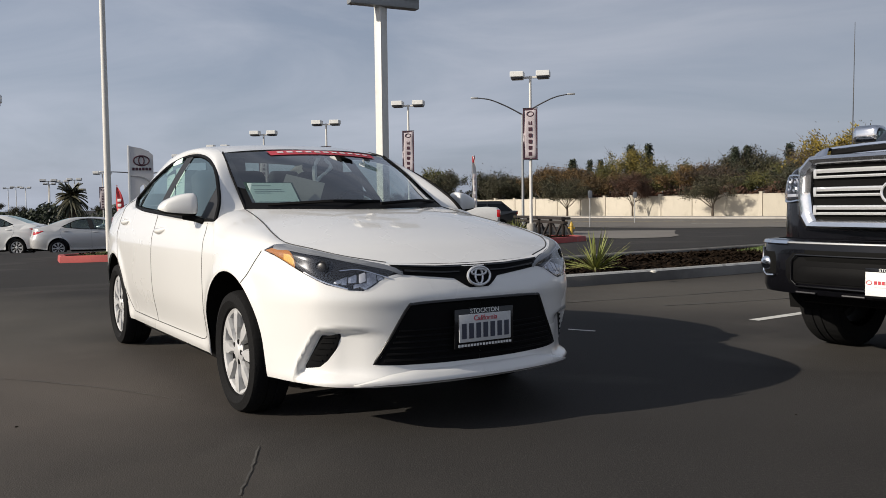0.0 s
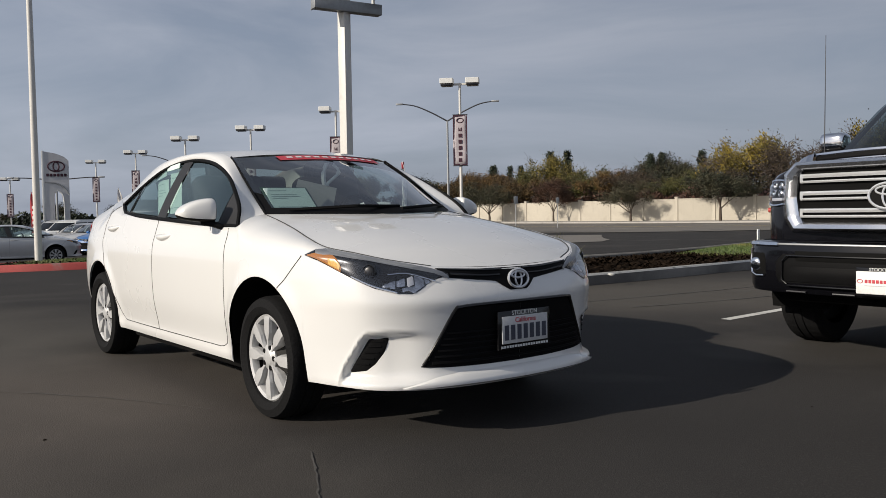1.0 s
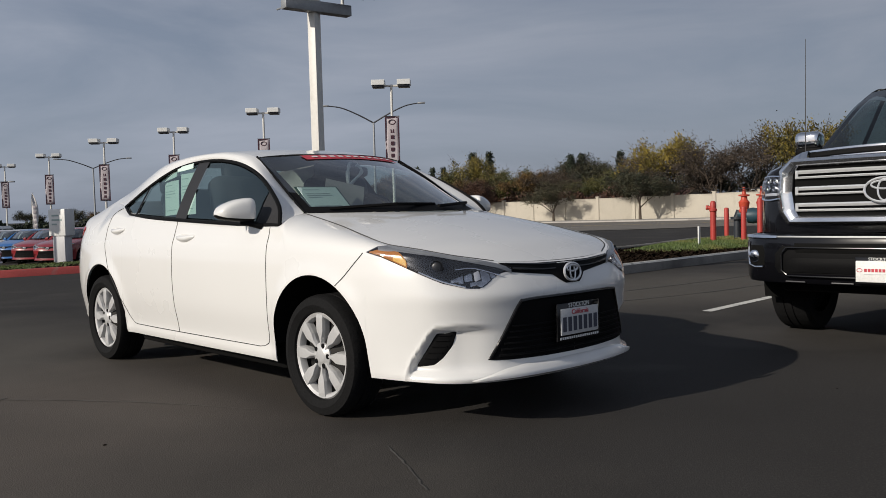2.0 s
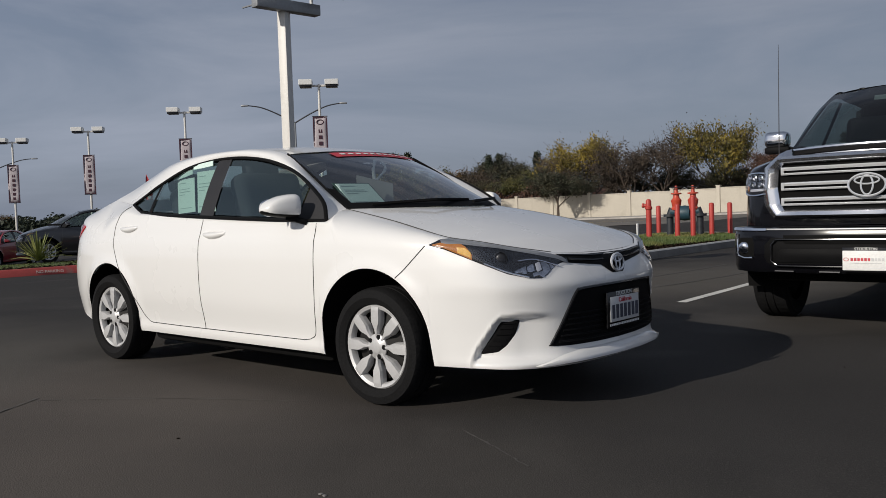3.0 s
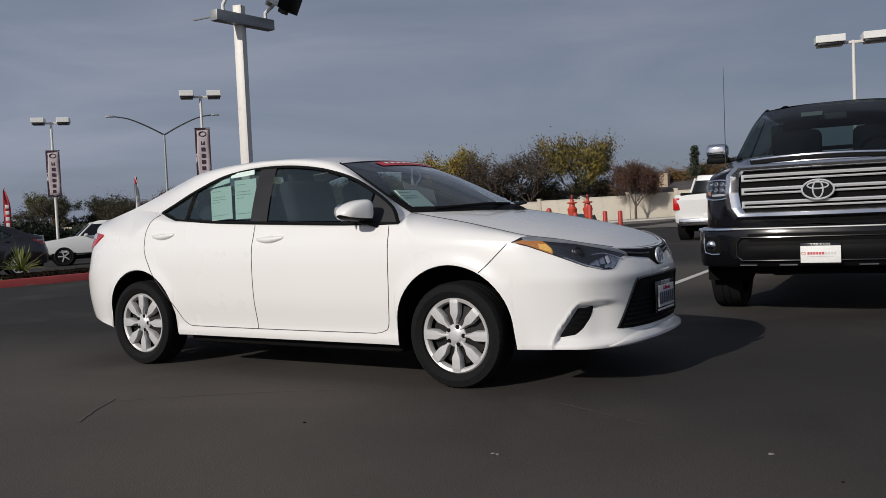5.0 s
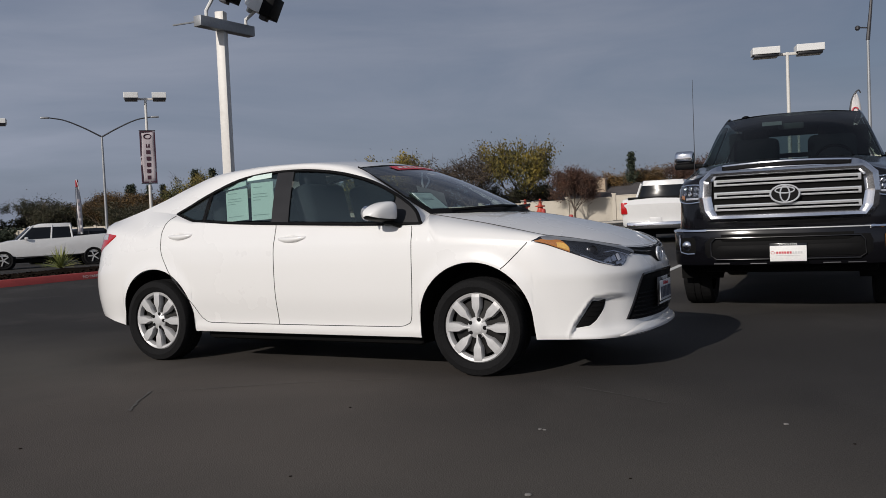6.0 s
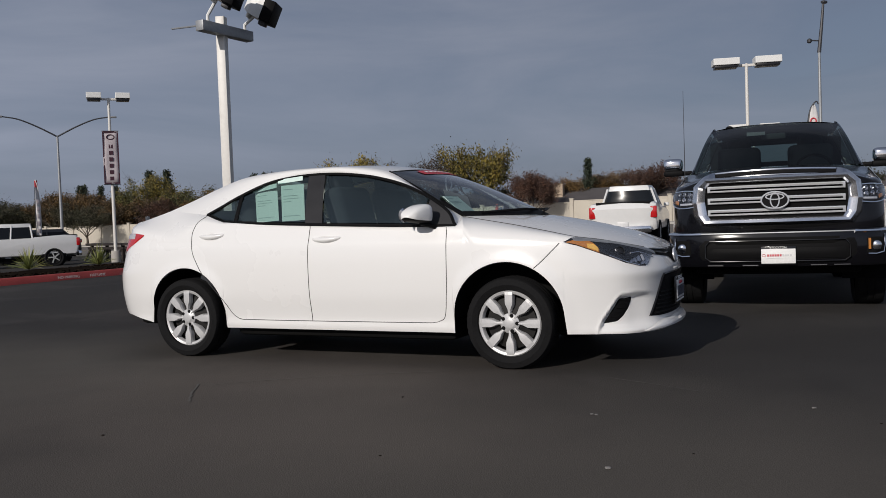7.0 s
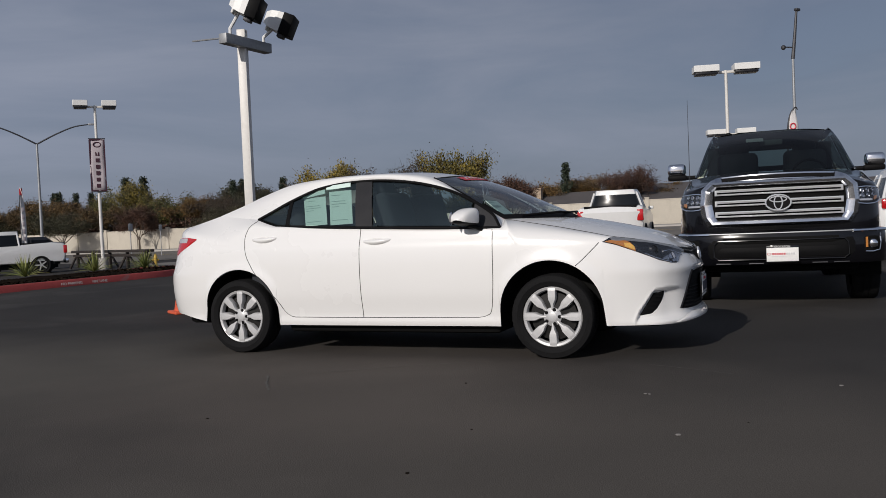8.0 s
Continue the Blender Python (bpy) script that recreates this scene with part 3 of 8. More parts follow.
def wheel_set(parent, spots, radius, width, cover, spokes, centre_mat, label="", twist=0.0):
    """Wheels at (x, y, outward sign): each a hub with brake disc, under it tyre, rim and spokes."""
    made = []
    rc = cover
    for x, y, out in spots:
        bm = bmesh.new()
        lathe(bm, [(0.02, 0.0), (rc * 0.80, 0.0), (rc * 0.80, 0.03), (rc * 0.4, 0.05), (0.06, 0.07), (0.02, 0.07)], 28, "y")
        hub = part("wheel", bm, M_BRAKE, parent, label, m=pose(x, y, radius - 0.004, 0, twist, 0 if out > 0 else 180))
        bm = bmesh.new()
        w = width
        prof = [(rc, w * 0.30), (rc + 0.008, w * 0.44), (rc + (radius - rc) * 0.45, w * 0.53), (radius * 0.955, w * 0.47), (radius * 0.985, w * 0.40), (radius, w * 0.28), (radius, w * 0.14), (radius - 0.007, w * 0.125), (radius - 0.007, w * 0.10), (radius, w * 0.085),
                (radius, -w * 0.085), (radius - 0.007, -w * 0.10), (radius - 0.007, -w * 0.125), (radius, -w * 0.14), (radius, -w * 0.28), (radius * 0.985, -w * 0.42), (radius * 0.9, -w * 0.5), (rc, -w * 0.42)]
        vs = lathe(bm, prof, 120, "y", caps=False)
        for i, ring in enumerate(vs):
            if 0.25 < abs(prof[i][1]) / w < 0.46 and prof[i][0] > radius * 0.97:
                for k in range(0, 120, 3):
                    v = ring[(k + (i % 2)) % 120]
                    v.co.x, v.co.z = v.co.x * 0.988, v.co.z * 0.988
        part("tyre", bm, M_RUBBER, hub)
        bm = bmesh.new()
        lathe(bm, [(rc * 0.875, w * 0.20), (rc * 0.885, w * 0.30), (rc * 0.915, w * 0.37), (rc * 0.985, w * 0.40), (rc + 0.004, w * 0.36), (rc, w * 0.25)], 48, "y", caps=False)
        part("rim", bm, centre_mat, hub)
        bm = bmesh.new()
        lathe(bm, [(rc * 0.90, -w * 0.3), (rc * 0.905, w * 0.20)], 40, "y", caps=False)
        part("barrel", bm, M_BRAKE, hub)
        bm = bmesh.new()
        lathe(bm, [(rc * 0.31, w * 0.18), (rc * 0.31, w * 0.352), (rc * 0.29, w * 0.372), (rc * 0.18, w * 0.388), (rc * 0.165, w * 0.402), (rc * 0.15, w * 0.408), (0.004, w * 0.412)], 30, "y")
        part("hub_cap", bm, centre_mat, hub)
        for k in range(spokes):
            a = 2 * math.pi * k / spokes + math.pi / 2
            bm = bmesh.new()
            rws = []
            for r, a_, b_, d in ((0.16, 0.030, 0.052, 0.372), (0.30, 0.026, 0.052, 0.390), (0.42, 0.040, 0.070, 0.400), (0.58, 0.112, 0.132, 0.414), (0.66, 0.120, 0.139, 0.416), (0.88, 0.122, 0.141, 0.410), (0.97, 0.122, 0.140, 0.394)):
                rws.append([(rc * r, w * (d - 0.20), -rc * b_ * 1.04), (rc * r, w * (d - 0.075), -rc * b_), (rc * r, w * d, -rc * a_), (rc * r, w * (d + 0.004), 0), (rc * r, w * d, rc * a_), (rc * r, w * (d - 0.075), rc * b_), (rc * r, w * (d - 0.20), rc * b_ * 1.04)])
            grid(bm, rws)
            bmesh.ops.rotate(bm, cent=(0, 0, 0), matrix=Matrix.Rotation(a, 3, "Y"), verts=bm.verts)
            part("spoke", bm, centre_mat, hub, smooth=False)
        # black discs paint in the dark of the cover's five lug holes
        for k in range(5):
            a = 2 * math.pi * k / 5 + math.pi / 2
            bm = bmesh.new()
            lathe(bm, [(0.0135, w * 0.30), (0.0135, w * 0.388), (0.011, w * 0.391)], 12, "y", centre=(rc * 0.245 * math.cos(a + 0.3), 0, rc * 0.245 * math.sin(a + 0.3)))
            part("lug_nut", bm, M_TRIM, hub)
        made.append(hub)
    return made


def oval_badge(parent, m, rx, rz, r):
    bm = bmesh.new()
    ellipse_ring(bm, rx, rz, r, m)
    badge = part("emblem", bm, M_BRIGHT, parent, "chrome oval emblem")
    bm = bmesh.new()
    ellipse_ring(bm, rx * 0.32, rz * 0.86, r * 0.8, m)
    part("inner_oval", bm, M_BRIGHT, badge)
    bm = bmesh.new()
    ellipse_ring(bm, rx * 0.66, rz * 0.34, r * 0.8, m @ Matrix.Translation((0, 0, rz * 0.42)))
    part("inner_oval", bm, M_BRIGHT, badge)
    bm = bmesh.new()
    rings = [[m @ Vector((-r * 0.6, rx * 0.97 * s * math.cos(2 * math.pi * k / 24), rz * 0.97 * s * math.sin(2 * math.pi * k / 24))) for k in range(24)] for s in (1.0, 0.02)]
    grid(bm, rings, closed=True)
    part("emblem_back", bm, M_TRIM, badge)

# ---- the white sedan ----
SEDAN_AT = pose(-0.342, 4.775, 0, 0, 0, -57.56)


def build_sedan():
    car = thing("sedan", "white four-door sedan with window stickers parked on dark asphalt", "car", SEDAN_AT)
    plan = [(0.965, 0), (0.955, 0.2), (0.925, 0.40), (0.855, 0.58), (0.735, 0.72), (0.55, 0.805), (0.37, 0.848), (0.1, 0.876), (-0.4, 0.884), (-1.3, 0.886), (-2.2, 0.884), (-2.7, 0.876), (-3.0, 0.858), (-3.25, 0.815), (-3.45, 0.735), (-3.58, 0.61), (-3.65, 0.40), (-3.68, 0.2), (-3.69, 0)]
    front = [(0.17, 0.16), (0.215, 0.055), (0.235, 0.002), (0.262, -0.006), (0.285, 0.010), (0.33, 0.020), (0.45, 0.021), (0.56, 0.013), (0.60, 0.006), (0.63, 0.006), (0.66, 0.018), (0.70, 0.040), (0.74, 0.068), (0.78, 0.106), (0.86, 0.2)]
    side = [(0.17, 0.10), (0.22, 0.052), (0.25, 0.036), (0.285, 0.033), (0.31, 0.037), (0.37, 0.028), (0.48, 0.008), (0.60, 0.0), (0.72, 0.0), (0.80, 0.004), (0.86, 0.012), (0.90, 0.026), (0.96, 0.044), (1.02, 0.066), (1.12, 0.10), (1.2, 0.12)]
    rear = [(0.2, 0.14), (0.3, 0.05), (0.36, 0.02), (0.5, 0.0), (0.64, 0.0), (0.72, 0.03), (0.85, 0.08), (0.96, 0.11), (1.05, 0.14), (1.1, 0.16)]
    O = [(-0.40, 0.645, 1.028), (-0.55, 0.628, 1.115), (-0.76, 0.605, 1.245), (-1.00, 0.570, 1.375), (-1.30, 0.552, 1.428), (-1.60, 0.548, 1.440), (-1.95, 0.540, 1.434), (-2.32, 0.525, 1.400), (-2.60, 0.520, 1.325), (-2.85, 0.540, 1.235), (-3.05, 0.585, 1.160)]
    P = [(-0.375, 0.965), (-0.470, 1.085), (-0.76, 1.242), (-1.06, 1.331), (-1.34, 1.375), (-1.60, 1.388), (-1.85, 1.374), (-2.06, 1.335), (-2.29, 1.243), (-2.44, 1.168), (-2.56, 1.112)]
    belt = [(-0.375, 0.965), (-0.95, 0.985), (-1.53, 1.008), (-2.05, 1.032), (-2.36, 1.052), (-2.56, 1.112)]

    def side_y(x, z):
        y = 0.832 - 0.52 * (z - 1.0) - 0.32 * max(0, z - 1.0) ** 2
        return y - 0.055 * max(0, (-1.7 - x) / 0.9) ** 2 - 0.03 * max(0, (x + 0.95) / 0.55) ** 2

    top = [((0.965, 0), (0.870, 0, 0.764)), ((0.955, 0.2), (0.866, 0.2, 0.766)), ((0.925, 0.40), (0.815, 0.42, 0.780)), ((0.855, 0.58), (0.715, 0.585, 0.812)), ((0.735, 0.72), (0.58, 0.685, 0.845)), ((0.55, 0.805), (0.43, 0.742, 0.869)),
           ((0.37, 0.848), (0.26, 0.735, 0.906)), ((0.1, 0.876), (0.03, 0.695, 0.952)), ((-0.18, 0.88), (-0.20, 0.66, 0.992)), ((-0.31, 0.882), (-0.40, 0.645, 1.028)), ((-0.36, 0.883), (-0.375, side_y(-0.375, 0.965), 0.965))]
    top += [((x, 0.88), (x, side_y(x, z) + 0.004, z)) for x, z in belt[1:]]
    top += [((-2.80, 0.872), (-3.05, 0.585, 1.160)), ((-3.10, 0.845), (-3.25, 0.60, 1.105)), ((-3.36, 0.775), (-3.42, 0.57, 1.075)), ((-3.55, 0.65), (-3.53, 0.45, 1.062)), ((-3.65, 0.40), (-3.57, 0.28, 1.066)), ((-3.69, 0), (-3.58, 0, 1.070))]
    low = [((0.965, 0), 0.228), ((0.855, 0.58), 0.232), ((0.62, 0.78), 0.238), ((0.385, 0.845), 0.240), ((-0.38, 0.884), 0.236), ((-2.28, 0.88), 0.236), ((-3.04, 0.855), 0.255), ((-3.4, 0.76), 0.31), ((-3.69, 0), 0.34)]
    roll = [((0.965, 0), 0.03), ((0.855, 0.58), 0.06), ((0.55, 0.8), 0.07), ((0.1, 0.876), 0.13), ((-0.25, 0.88), 0.17), ((-0.36, 0.883), 0.03), ((-1.5, 0.886), 0.025), ((-2.36, 0.88), 0.03), ((-2.56, 0.876), 0.06), ((-2.8, 0.87), 0.26), ((-3.1, 0.845), 0.17), ((-3.45, 0.73), 0.07), ((-3.69, 0), 0.04)]
    w = Wrap(plan, front, side, rear, top, low, roll, [(-0.003, 0.335, 0.383), (-2.678, 0.330, 0.372)],
             [((0.965, 0), 0.8), ((-2.3, 0.88), 0.8), ((-2.56, 0.876), 0.35), ((-2.8, 0.872), 0.25), ((-3.1, 0.845), 0.4), ((-3.45, 0.735), 0.7), ((-3.69, 0), 0.8)])
    U = w.u
    # the corner fold: the panel round the fog lamp sits back under a crease that fades towards the grille
    fold = [(U(0.585, 0.79), 0.255), (U(0.605, 0.782), 0.32), (U(0.705, 0.742), 0.466), (U(0.735, 0.72), 0.488), (U(0.80, 0.655), 0.494), (U(0.86, 0.575), 0.490), (U(0.905, 0.48), 0.478)]
    side_z, side_u = [z for _, z in fold[:4]], [u for u, _ in fold[:4]]
    top_u, top_z = [u for u, _ in fold[3:]][::-1], [z for _, z in fold[3:]][::-1]
    fade0, fade1 = U(0.915, 0.45), U(0.80, 0.655)

    def ease(x):
        x = min(1.0, max(0.0, x))
        return x * x * (3 - 2 * x)

    def dent(u, z):
        if u < fade0 or u > fold[0][0] + 0.08 or z > 0.56:
            return 0.0
        d = min(np.interp(z, side_z, side_u) - u, np.interp(u, top_u, top_z) - z)
        t = ease((u - fade0) / (fade1 - fade0))
        if d < 0:
            return -0.004 * t * math.exp(-(d / 0.016) ** 2)
        return t * ease((z - 0.256) / 0.03) * (0.032 * ease(d / 0.024) - 0.004 * (1 - ease(d / 0.008)))

    w.dent = dent
    w.corner = [(0.17, 0.060), (0.22, 0.032), (0.25, 0.022), (0.31, 0.018), (0.40, 0.014)] + [q for q in side if q[0] >= 0.48]
    us = set(np.arange(0, w.a[-1], 0.028).tolist()) | set(np.arange(0, U(0.55, 0.805), 0.0115).tolist()) | {w.a[-1]}
    for c, r in ((-0.003, 0.383), (-2.678, 0.372)):
        for d in (0.9995, 0.985, 0.96, 0.93, 0.89, 1.002):
            us |= {U(c + r * d, 0.88), U(c - r * d, 0.88)}
    us |= {U(-0.36, 0.883), U(-0.31, 0.882), U(-1.53, 0.886), U(-0.435, 0.884)}
    us = [u for i, u in enumerate(sorted(us)) if i == 0 or u - sorted(us)[i - 1] > 1e-4]

    def classify(x, y, z):
        if x > 0.19 and (x > 0.55 or z < 0.676 + (x - 0.186) * 0.9):
            return "front_bumper"
        if x > -0.435:
            return "front_fender"
        if z < 0.300 and -2.32 < x:
            return "sill"
        if x > -1.53:
            return "front_door"
        edge = np.interp(z, [0.3, 0.45, 0.62, 0.735, 0.9, 1.0, 1.11], [-2.22, -2.315, -2.47, -2.555, -2.61, -2.625, -2.56])
        if x > edge:
            return "rear_door"
        if x < -3.05 and z < 0.70:
            return "rear_bumper"
        return "rear_quarter"

    doors = {}
    for name, sign, ob in w.panels(us, 34, 6, classify, car, {"": M_PAINT}, {}):
        doors[(name, sign)] = ob

    def sheet(name, edges, centres, mat, label="", n=16, per=6, power=2.0):
        bm = bmesh.new()
        bridge(bm, curve(edges, per), curve(centres, per), n, power)
        return part(name, bm, mat, car, label)

    # bonnet, roof, boot, screens
    hood_e = [w.edge(U(*q)) for q in ((0.925, 0.40), (0.855, 0.58), (0.735, 0.72), (0.55, 0.805), (0.37, 0.848), (0.1, 0.876), (-0.18, 0.88), (-0.31, 0.882))]
    hood_c = [(0.872, 0, 0.766), (0.80, 0, 0.806), (0.70, 0, 0.858), (0.55, 0, 0.905), (0.38, 0, 0.947), (0.20, 0, 0.985), (0.06, 0, 1.010), (-0.02, 0, 1.022)]
    sheet("bonnet", hood_e, hood_c, M_PAINT, n=24, power=2.4)
    sheet("windscreen", [(o[0], o[1] - 0.012, o[2] + 0.002) for o in O[:4]], [(0.0, 0, 1.030), (-0.22, 0, 1.135), (-0.55, 0, 1.280), (-0.90, 0, 1.402)], G_SCREEN, "clear windscreen with a faint green tint", n=20)
    sheet("roof_panel", O[3:8], [(-0.90, 0, 1.402), (-1.20, 0, 1.448), (-1.60, 0, 1.460), (-2.00, 0, 1.452), (-2.34, 0, 1.420)], M_PAINT, n=20, power=2.6)
    sheet("rear_screen", O[7:11], [(-2.34, 0, 1.420), (-2.60, 0, 1.340), (-2.88, 0, 1.235), (-3.08, 0, 1.160)], G_SIDE, n=16)
    sheet("boot_lid", [w.edge(U(*q)) for q in ((-2.80, 0.872), (-3.10, 0.845), (-3.36, 0.775), (-3.55, 0.65))], [(-3.08, 0, 1.160), (-3.28, 0, 1.120), (-3.46, 0, 1.090), (-3.58, 0, 1.070)], M_PAINT, n=16)
    # dark band round the windscreen and the wiper cowl
    bm = bmesh.new()
    bridge(bm, [(-0.385, 0.640, 1.030), (-0.455, 0.628, 1.064)], [(0.018, 0, 1.022), (-0.05, 0, 1.058)], 20)
    part("cowl", bm, M_TRIM, car, "black wiper cowl")
    for s in (-1, 1):
        bm = bmesh.new()
        tube(bm, curve([(o[0] + 0.004, s * (o[1] - 0.006), o[2] + 0.004) for o in O[:4]], 5), 0.006, 6)
        part("windscreen_seal", bm, M_TRIM, car)
    for y0, y1, x1 in ((-0.55, 0.02, 0.02), (0.0, 0.56, 0.015)):
        bm = bmesh.new()
        tube(bm, [(-0.95 * y0 * y0, y0, 1.050), (-0.02 - 0.5 * (y0 + y1) ** 2 / 4, (y0 + y1) / 2, 1.066), (-0.055 - 0.95 * y1 * y1, y1, 1.062)], 0.009, 6)
        part("wiper", bm, M_TRIM, car)

    # side: pillars, window surround, panes
    for s in (-1, 1):
        oc = curve(O, 6)
        pc = curve([(x, side_y(x, z), z) for x, z in P], 6)
        bm = bmesh.new()
        nn = len(oc) - 1
        grid(bm, [[(a[0] + (b[0] - a[0]) * t, s * (a[1] + (b[1] - a[1]) * t + 0.020 * math.sin(math.pi * t) * min(1, 6 * i / nn, 5 * (nn - i) / nn)), a[2] + (b[2] - a[2]) * t + 0.010 * math.sin(math.pi * t) * min(1, 6 * i / nn, 5 * (nn - i) / nn)) for t in (k / 6 for k in range(7))] for i, (a, b) in enumerate(zip(oc, pc))])
        part("roof_pillar_frame", bm, M_PAINT, car)
        up = curve(P, 6)
        lo_x, lo_z = zip(*sorted((x, z) for x, z in belt))
        cx, cz = 0, 0

        def pane(name, x0, x1, mat, inset_by, off, k0=0.0, k1=0.0, top_pts=up, label="", n=18, parent=car):
            xs, zs = zip(*sorted((p[0], p[1]) for p in top_pts))
            bm = bmesh.new()
            rws = []
            for i in range(n + 1):
                x = x0 + (x1 - x0) * i / n
                k = k0 + (k1 - k0) * i / n
                za = np.interp(x, lo_x, lo_z) + inset_by
                zb = np.interp(x, xs, zs) - inset_by
                for _ in range(6):
                    zb = max(za + 0.001, np.interp(x - k * (zb - za), xs, zs) - inset_by)
                rws.append([(x - k * (zb - za) * j / 5, s * (side_y(x - k * (zb - za) * j / 5, za + (zb - za) * j / 5) + off), za + (zb - za) * j / 5) for j in range(6)])
            grid(bm, rws)
            return part(name, bm, mat, parent, label)

        pane("front_window", -0.62, -1.425, G_SIDE, 0.016, -0.006, 0.0, 0.28, label="tinted front door glass")
        pane("rear_window", -1.585, -2.225, G_SIDE, 0.016, -0.006, 0.28, 0.1, label="tinted rear door glass")
        pane("quarter_window", -2.255, -2.515, G_SIDE, 0.014, -0.006, 0.1, 0.0)
        pane("mirror_sail", -0.385, -0.60, M_PILLAR, 0.006, 0.000)
        pane("pillar_cover", -1.43, -1.58, M_PILLAR, 0.006, 0.000, 0.28, 0.28, label="black centre pillar cover")
        pane("window_divider", -2.225, -2.258, M_TRIM, 0.006, 0.000, 0.1, 0.1)
        bm = bmesh.new()
        loop = [(x, s * (side_y(x, z) + 0.000), z) for x, z in up] + [(x, s * (side_y(x, z) + 0.000), z) for x, z in curve(belt[::-1], 6)]
        tube(bm, loop, 0.0115, 6)
        part("window_seal", bm, M_TRIM, car)
        bm = bmesh.new()
        tube(bm, [(x, s * (side_y(x, z) + 0.008), z - 0.004) for x, z in curve(belt[:5], 6)], 0.006, 6)
        part("belt_moulding", bm, M_TRIM, car)

        # panel gaps
        for pts in ([(U(-0.43, 0.88), 0.955), (U(-0.425, 0.88), 0.80), (U(-0.43, 0.88), 0.55), (U(-0.455, 0.88), 0.36), (U(-0.50, 0.88), 0.315), (U(-0.56, 0.88), 0.302)],
                    [(U(-0.56, 0.88), 0.302), (U(-1.2, 0.88), 0.300), (U(-1.8, 0.88), 0.300), (U(-2.16, 0.88), 0.302)],
                    [(U(-1.53, 0.88), z) for z in (1.000, 0.9, 0.7, 0.45, 0.302)],
                    [(U(-2.55, 0.88), 1.100), (U(-2.61, 0.88), 1.03), (U(-2.628, 0.88), 0.95), (U(-2.60, 0.88), 0.82), (U(-2.555, 0.88), 0.735), (U(-2.47, 0.88), 0.62), (U(-2.315, 0.88), 0.45), (U(-2.25, 0.88), 0.35), (U(-2.20, 0.88), 0.312), (U(-2.16, 0.88), 0.302)],
                    [(U(0.19, 0.87), 0.672), (U(0.24, 0.87), 0.715), (U(0.36, 0.85), 0.832)]):
            w.line("panel_gap", pts, car, s)
        bm = bmesh.new()
        tube(bm, curve([(p[0], s * p[1], p[2] + 0.0005) for p in hood_e], 5), 0.0032, 6)
        part("panel_gap", bm, M_SEAM, car)

        # handles
        for x, z, key in ((-1.380, 0.900, "front_door"), (-2.430, 0.945, "rear_door")):
            d = doors[(key, s)]
            bm = bmesh.new()
            rws = []
            for k in range(25):
                t = k / 24
                p = w.at(float(np.interp(-(x - 0.125 + 0.25 * t), -w.p[:, 0], w.a)), z + 0.008 * t - 0.010 * math.sin(math.pi * t), 0.0, s)
                bow = math.sin(math.pi * t) ** 0.55
                lift, hh = 0.034 * bow, 0.004 + 0.017 * bow
                rws.append([p + Vector((0, s * (lift * max(0, math.cos(a)) ** 0.8 - 0.005), hh * math.sin(a) * (1.0 if a > 0 else 1.15))) for a in (-1.75 + 3.5 * q / 10 for q in range(11))])
            grid(bm, rws)
            part("door_handle", bm, M_PAINT, d, "body-coloured handle")
            bm = bmesh.new()
            q = w.at(U(x, 0.88), z - 0.004, 0.0015, s)
            rings = [[q + Vector((0.095 * r * math.cos(a), s * (-0.014 * (1 - r) + 0.002), 0.026 * r * math.sin(a))) for a in (2 * math.pi * k / 20 for k in range(20))] for r in (1.0, 0.6, 0.05)]
            grid(bm, rings, closed=True)
            part("handle_cup", bm, M_PAINT, d)

        # mirror: a wedge, tall at the door and falling to its tip, over a black lower shell
        def mirror_ring(t, low, high, grow=1.0):
            bot, top = 0.985 + 0.030 * t * t, 0.985 + 0.137 * (1 - 0.50 * t ** 2.4)
            end = 1.0 if t < 0.82 else math.sqrt(max(0.03, 1 - ((t - 0.82) / 0.18) ** 2))
            ent = 1.0 if t > 0.12 else math.sqrt(max(0.25, 1 - ((0.12 - t) / 0.14) ** 2))
            mid, half, dep = (top + bot) / 2, (top - bot) / 2 * end * ent, 0.074 * (1 - 0.30 * t ** 3) * end * ent
            ring = []
            for k in range(17):
                a = low + (high - low) * k / 16
                c, d = math.cos(a), math.sin(a)
                ring.append((-0.582 - 0.050 * t + grow * dep * math.copysign(abs(c) ** 0.55, c), s * (0.862 + 0.195 * t), mid + grow * half * math.copysign(abs(d) ** 0.62, d)))
            return ring

        ts = (0, 0.03, 0.07, 0.12, 0.25, 0.4, 0.55, 0.7, 0.82, 0.89, 0.94, 0.975, 1.0)
        bm = bmesh.new()
        vs = grid(bm, [mirror_ring(t, -0.62, math.pi + 0.62) for t in ts])
        bm.faces.new(vs[0])
        bm.faces.new(vs[-1])
        mir = part("wing_mirror", bm, M_PAINT, car, "white wing mirror with a black base")
        bm = bmesh.new()
        vs = grid(bm, [mirror_ring(t, -math.pi + 0.58, -0.58, 0.985) for t in ts])
        bm.faces.new(vs[0])
        bm.faces.new(vs[-1])
        tube(bm, [(-0.585, s * 0.93, 0.992), (-0.550, s * 0.885, 0.980), (-0.515, s * 0.840, 0.960)], 0.020, 8, 0.016)
        part("mirror_base", bm, M_TRIM, mir)
        bm = bmesh.new()
        rings = [[(-0.680 - 0.02 * r, s * (0.945 + 0.078 * r * math.cos(a)), 1.048 + 0.050 * r * math.sin(a)) for a in (2 * math.pi * k / 20 for k in range(20))] for r in (1.0, 0.02)]
        grid(bm, rings, closed=True)
        part("mirror_glass", bm, M_CHROME, mir)

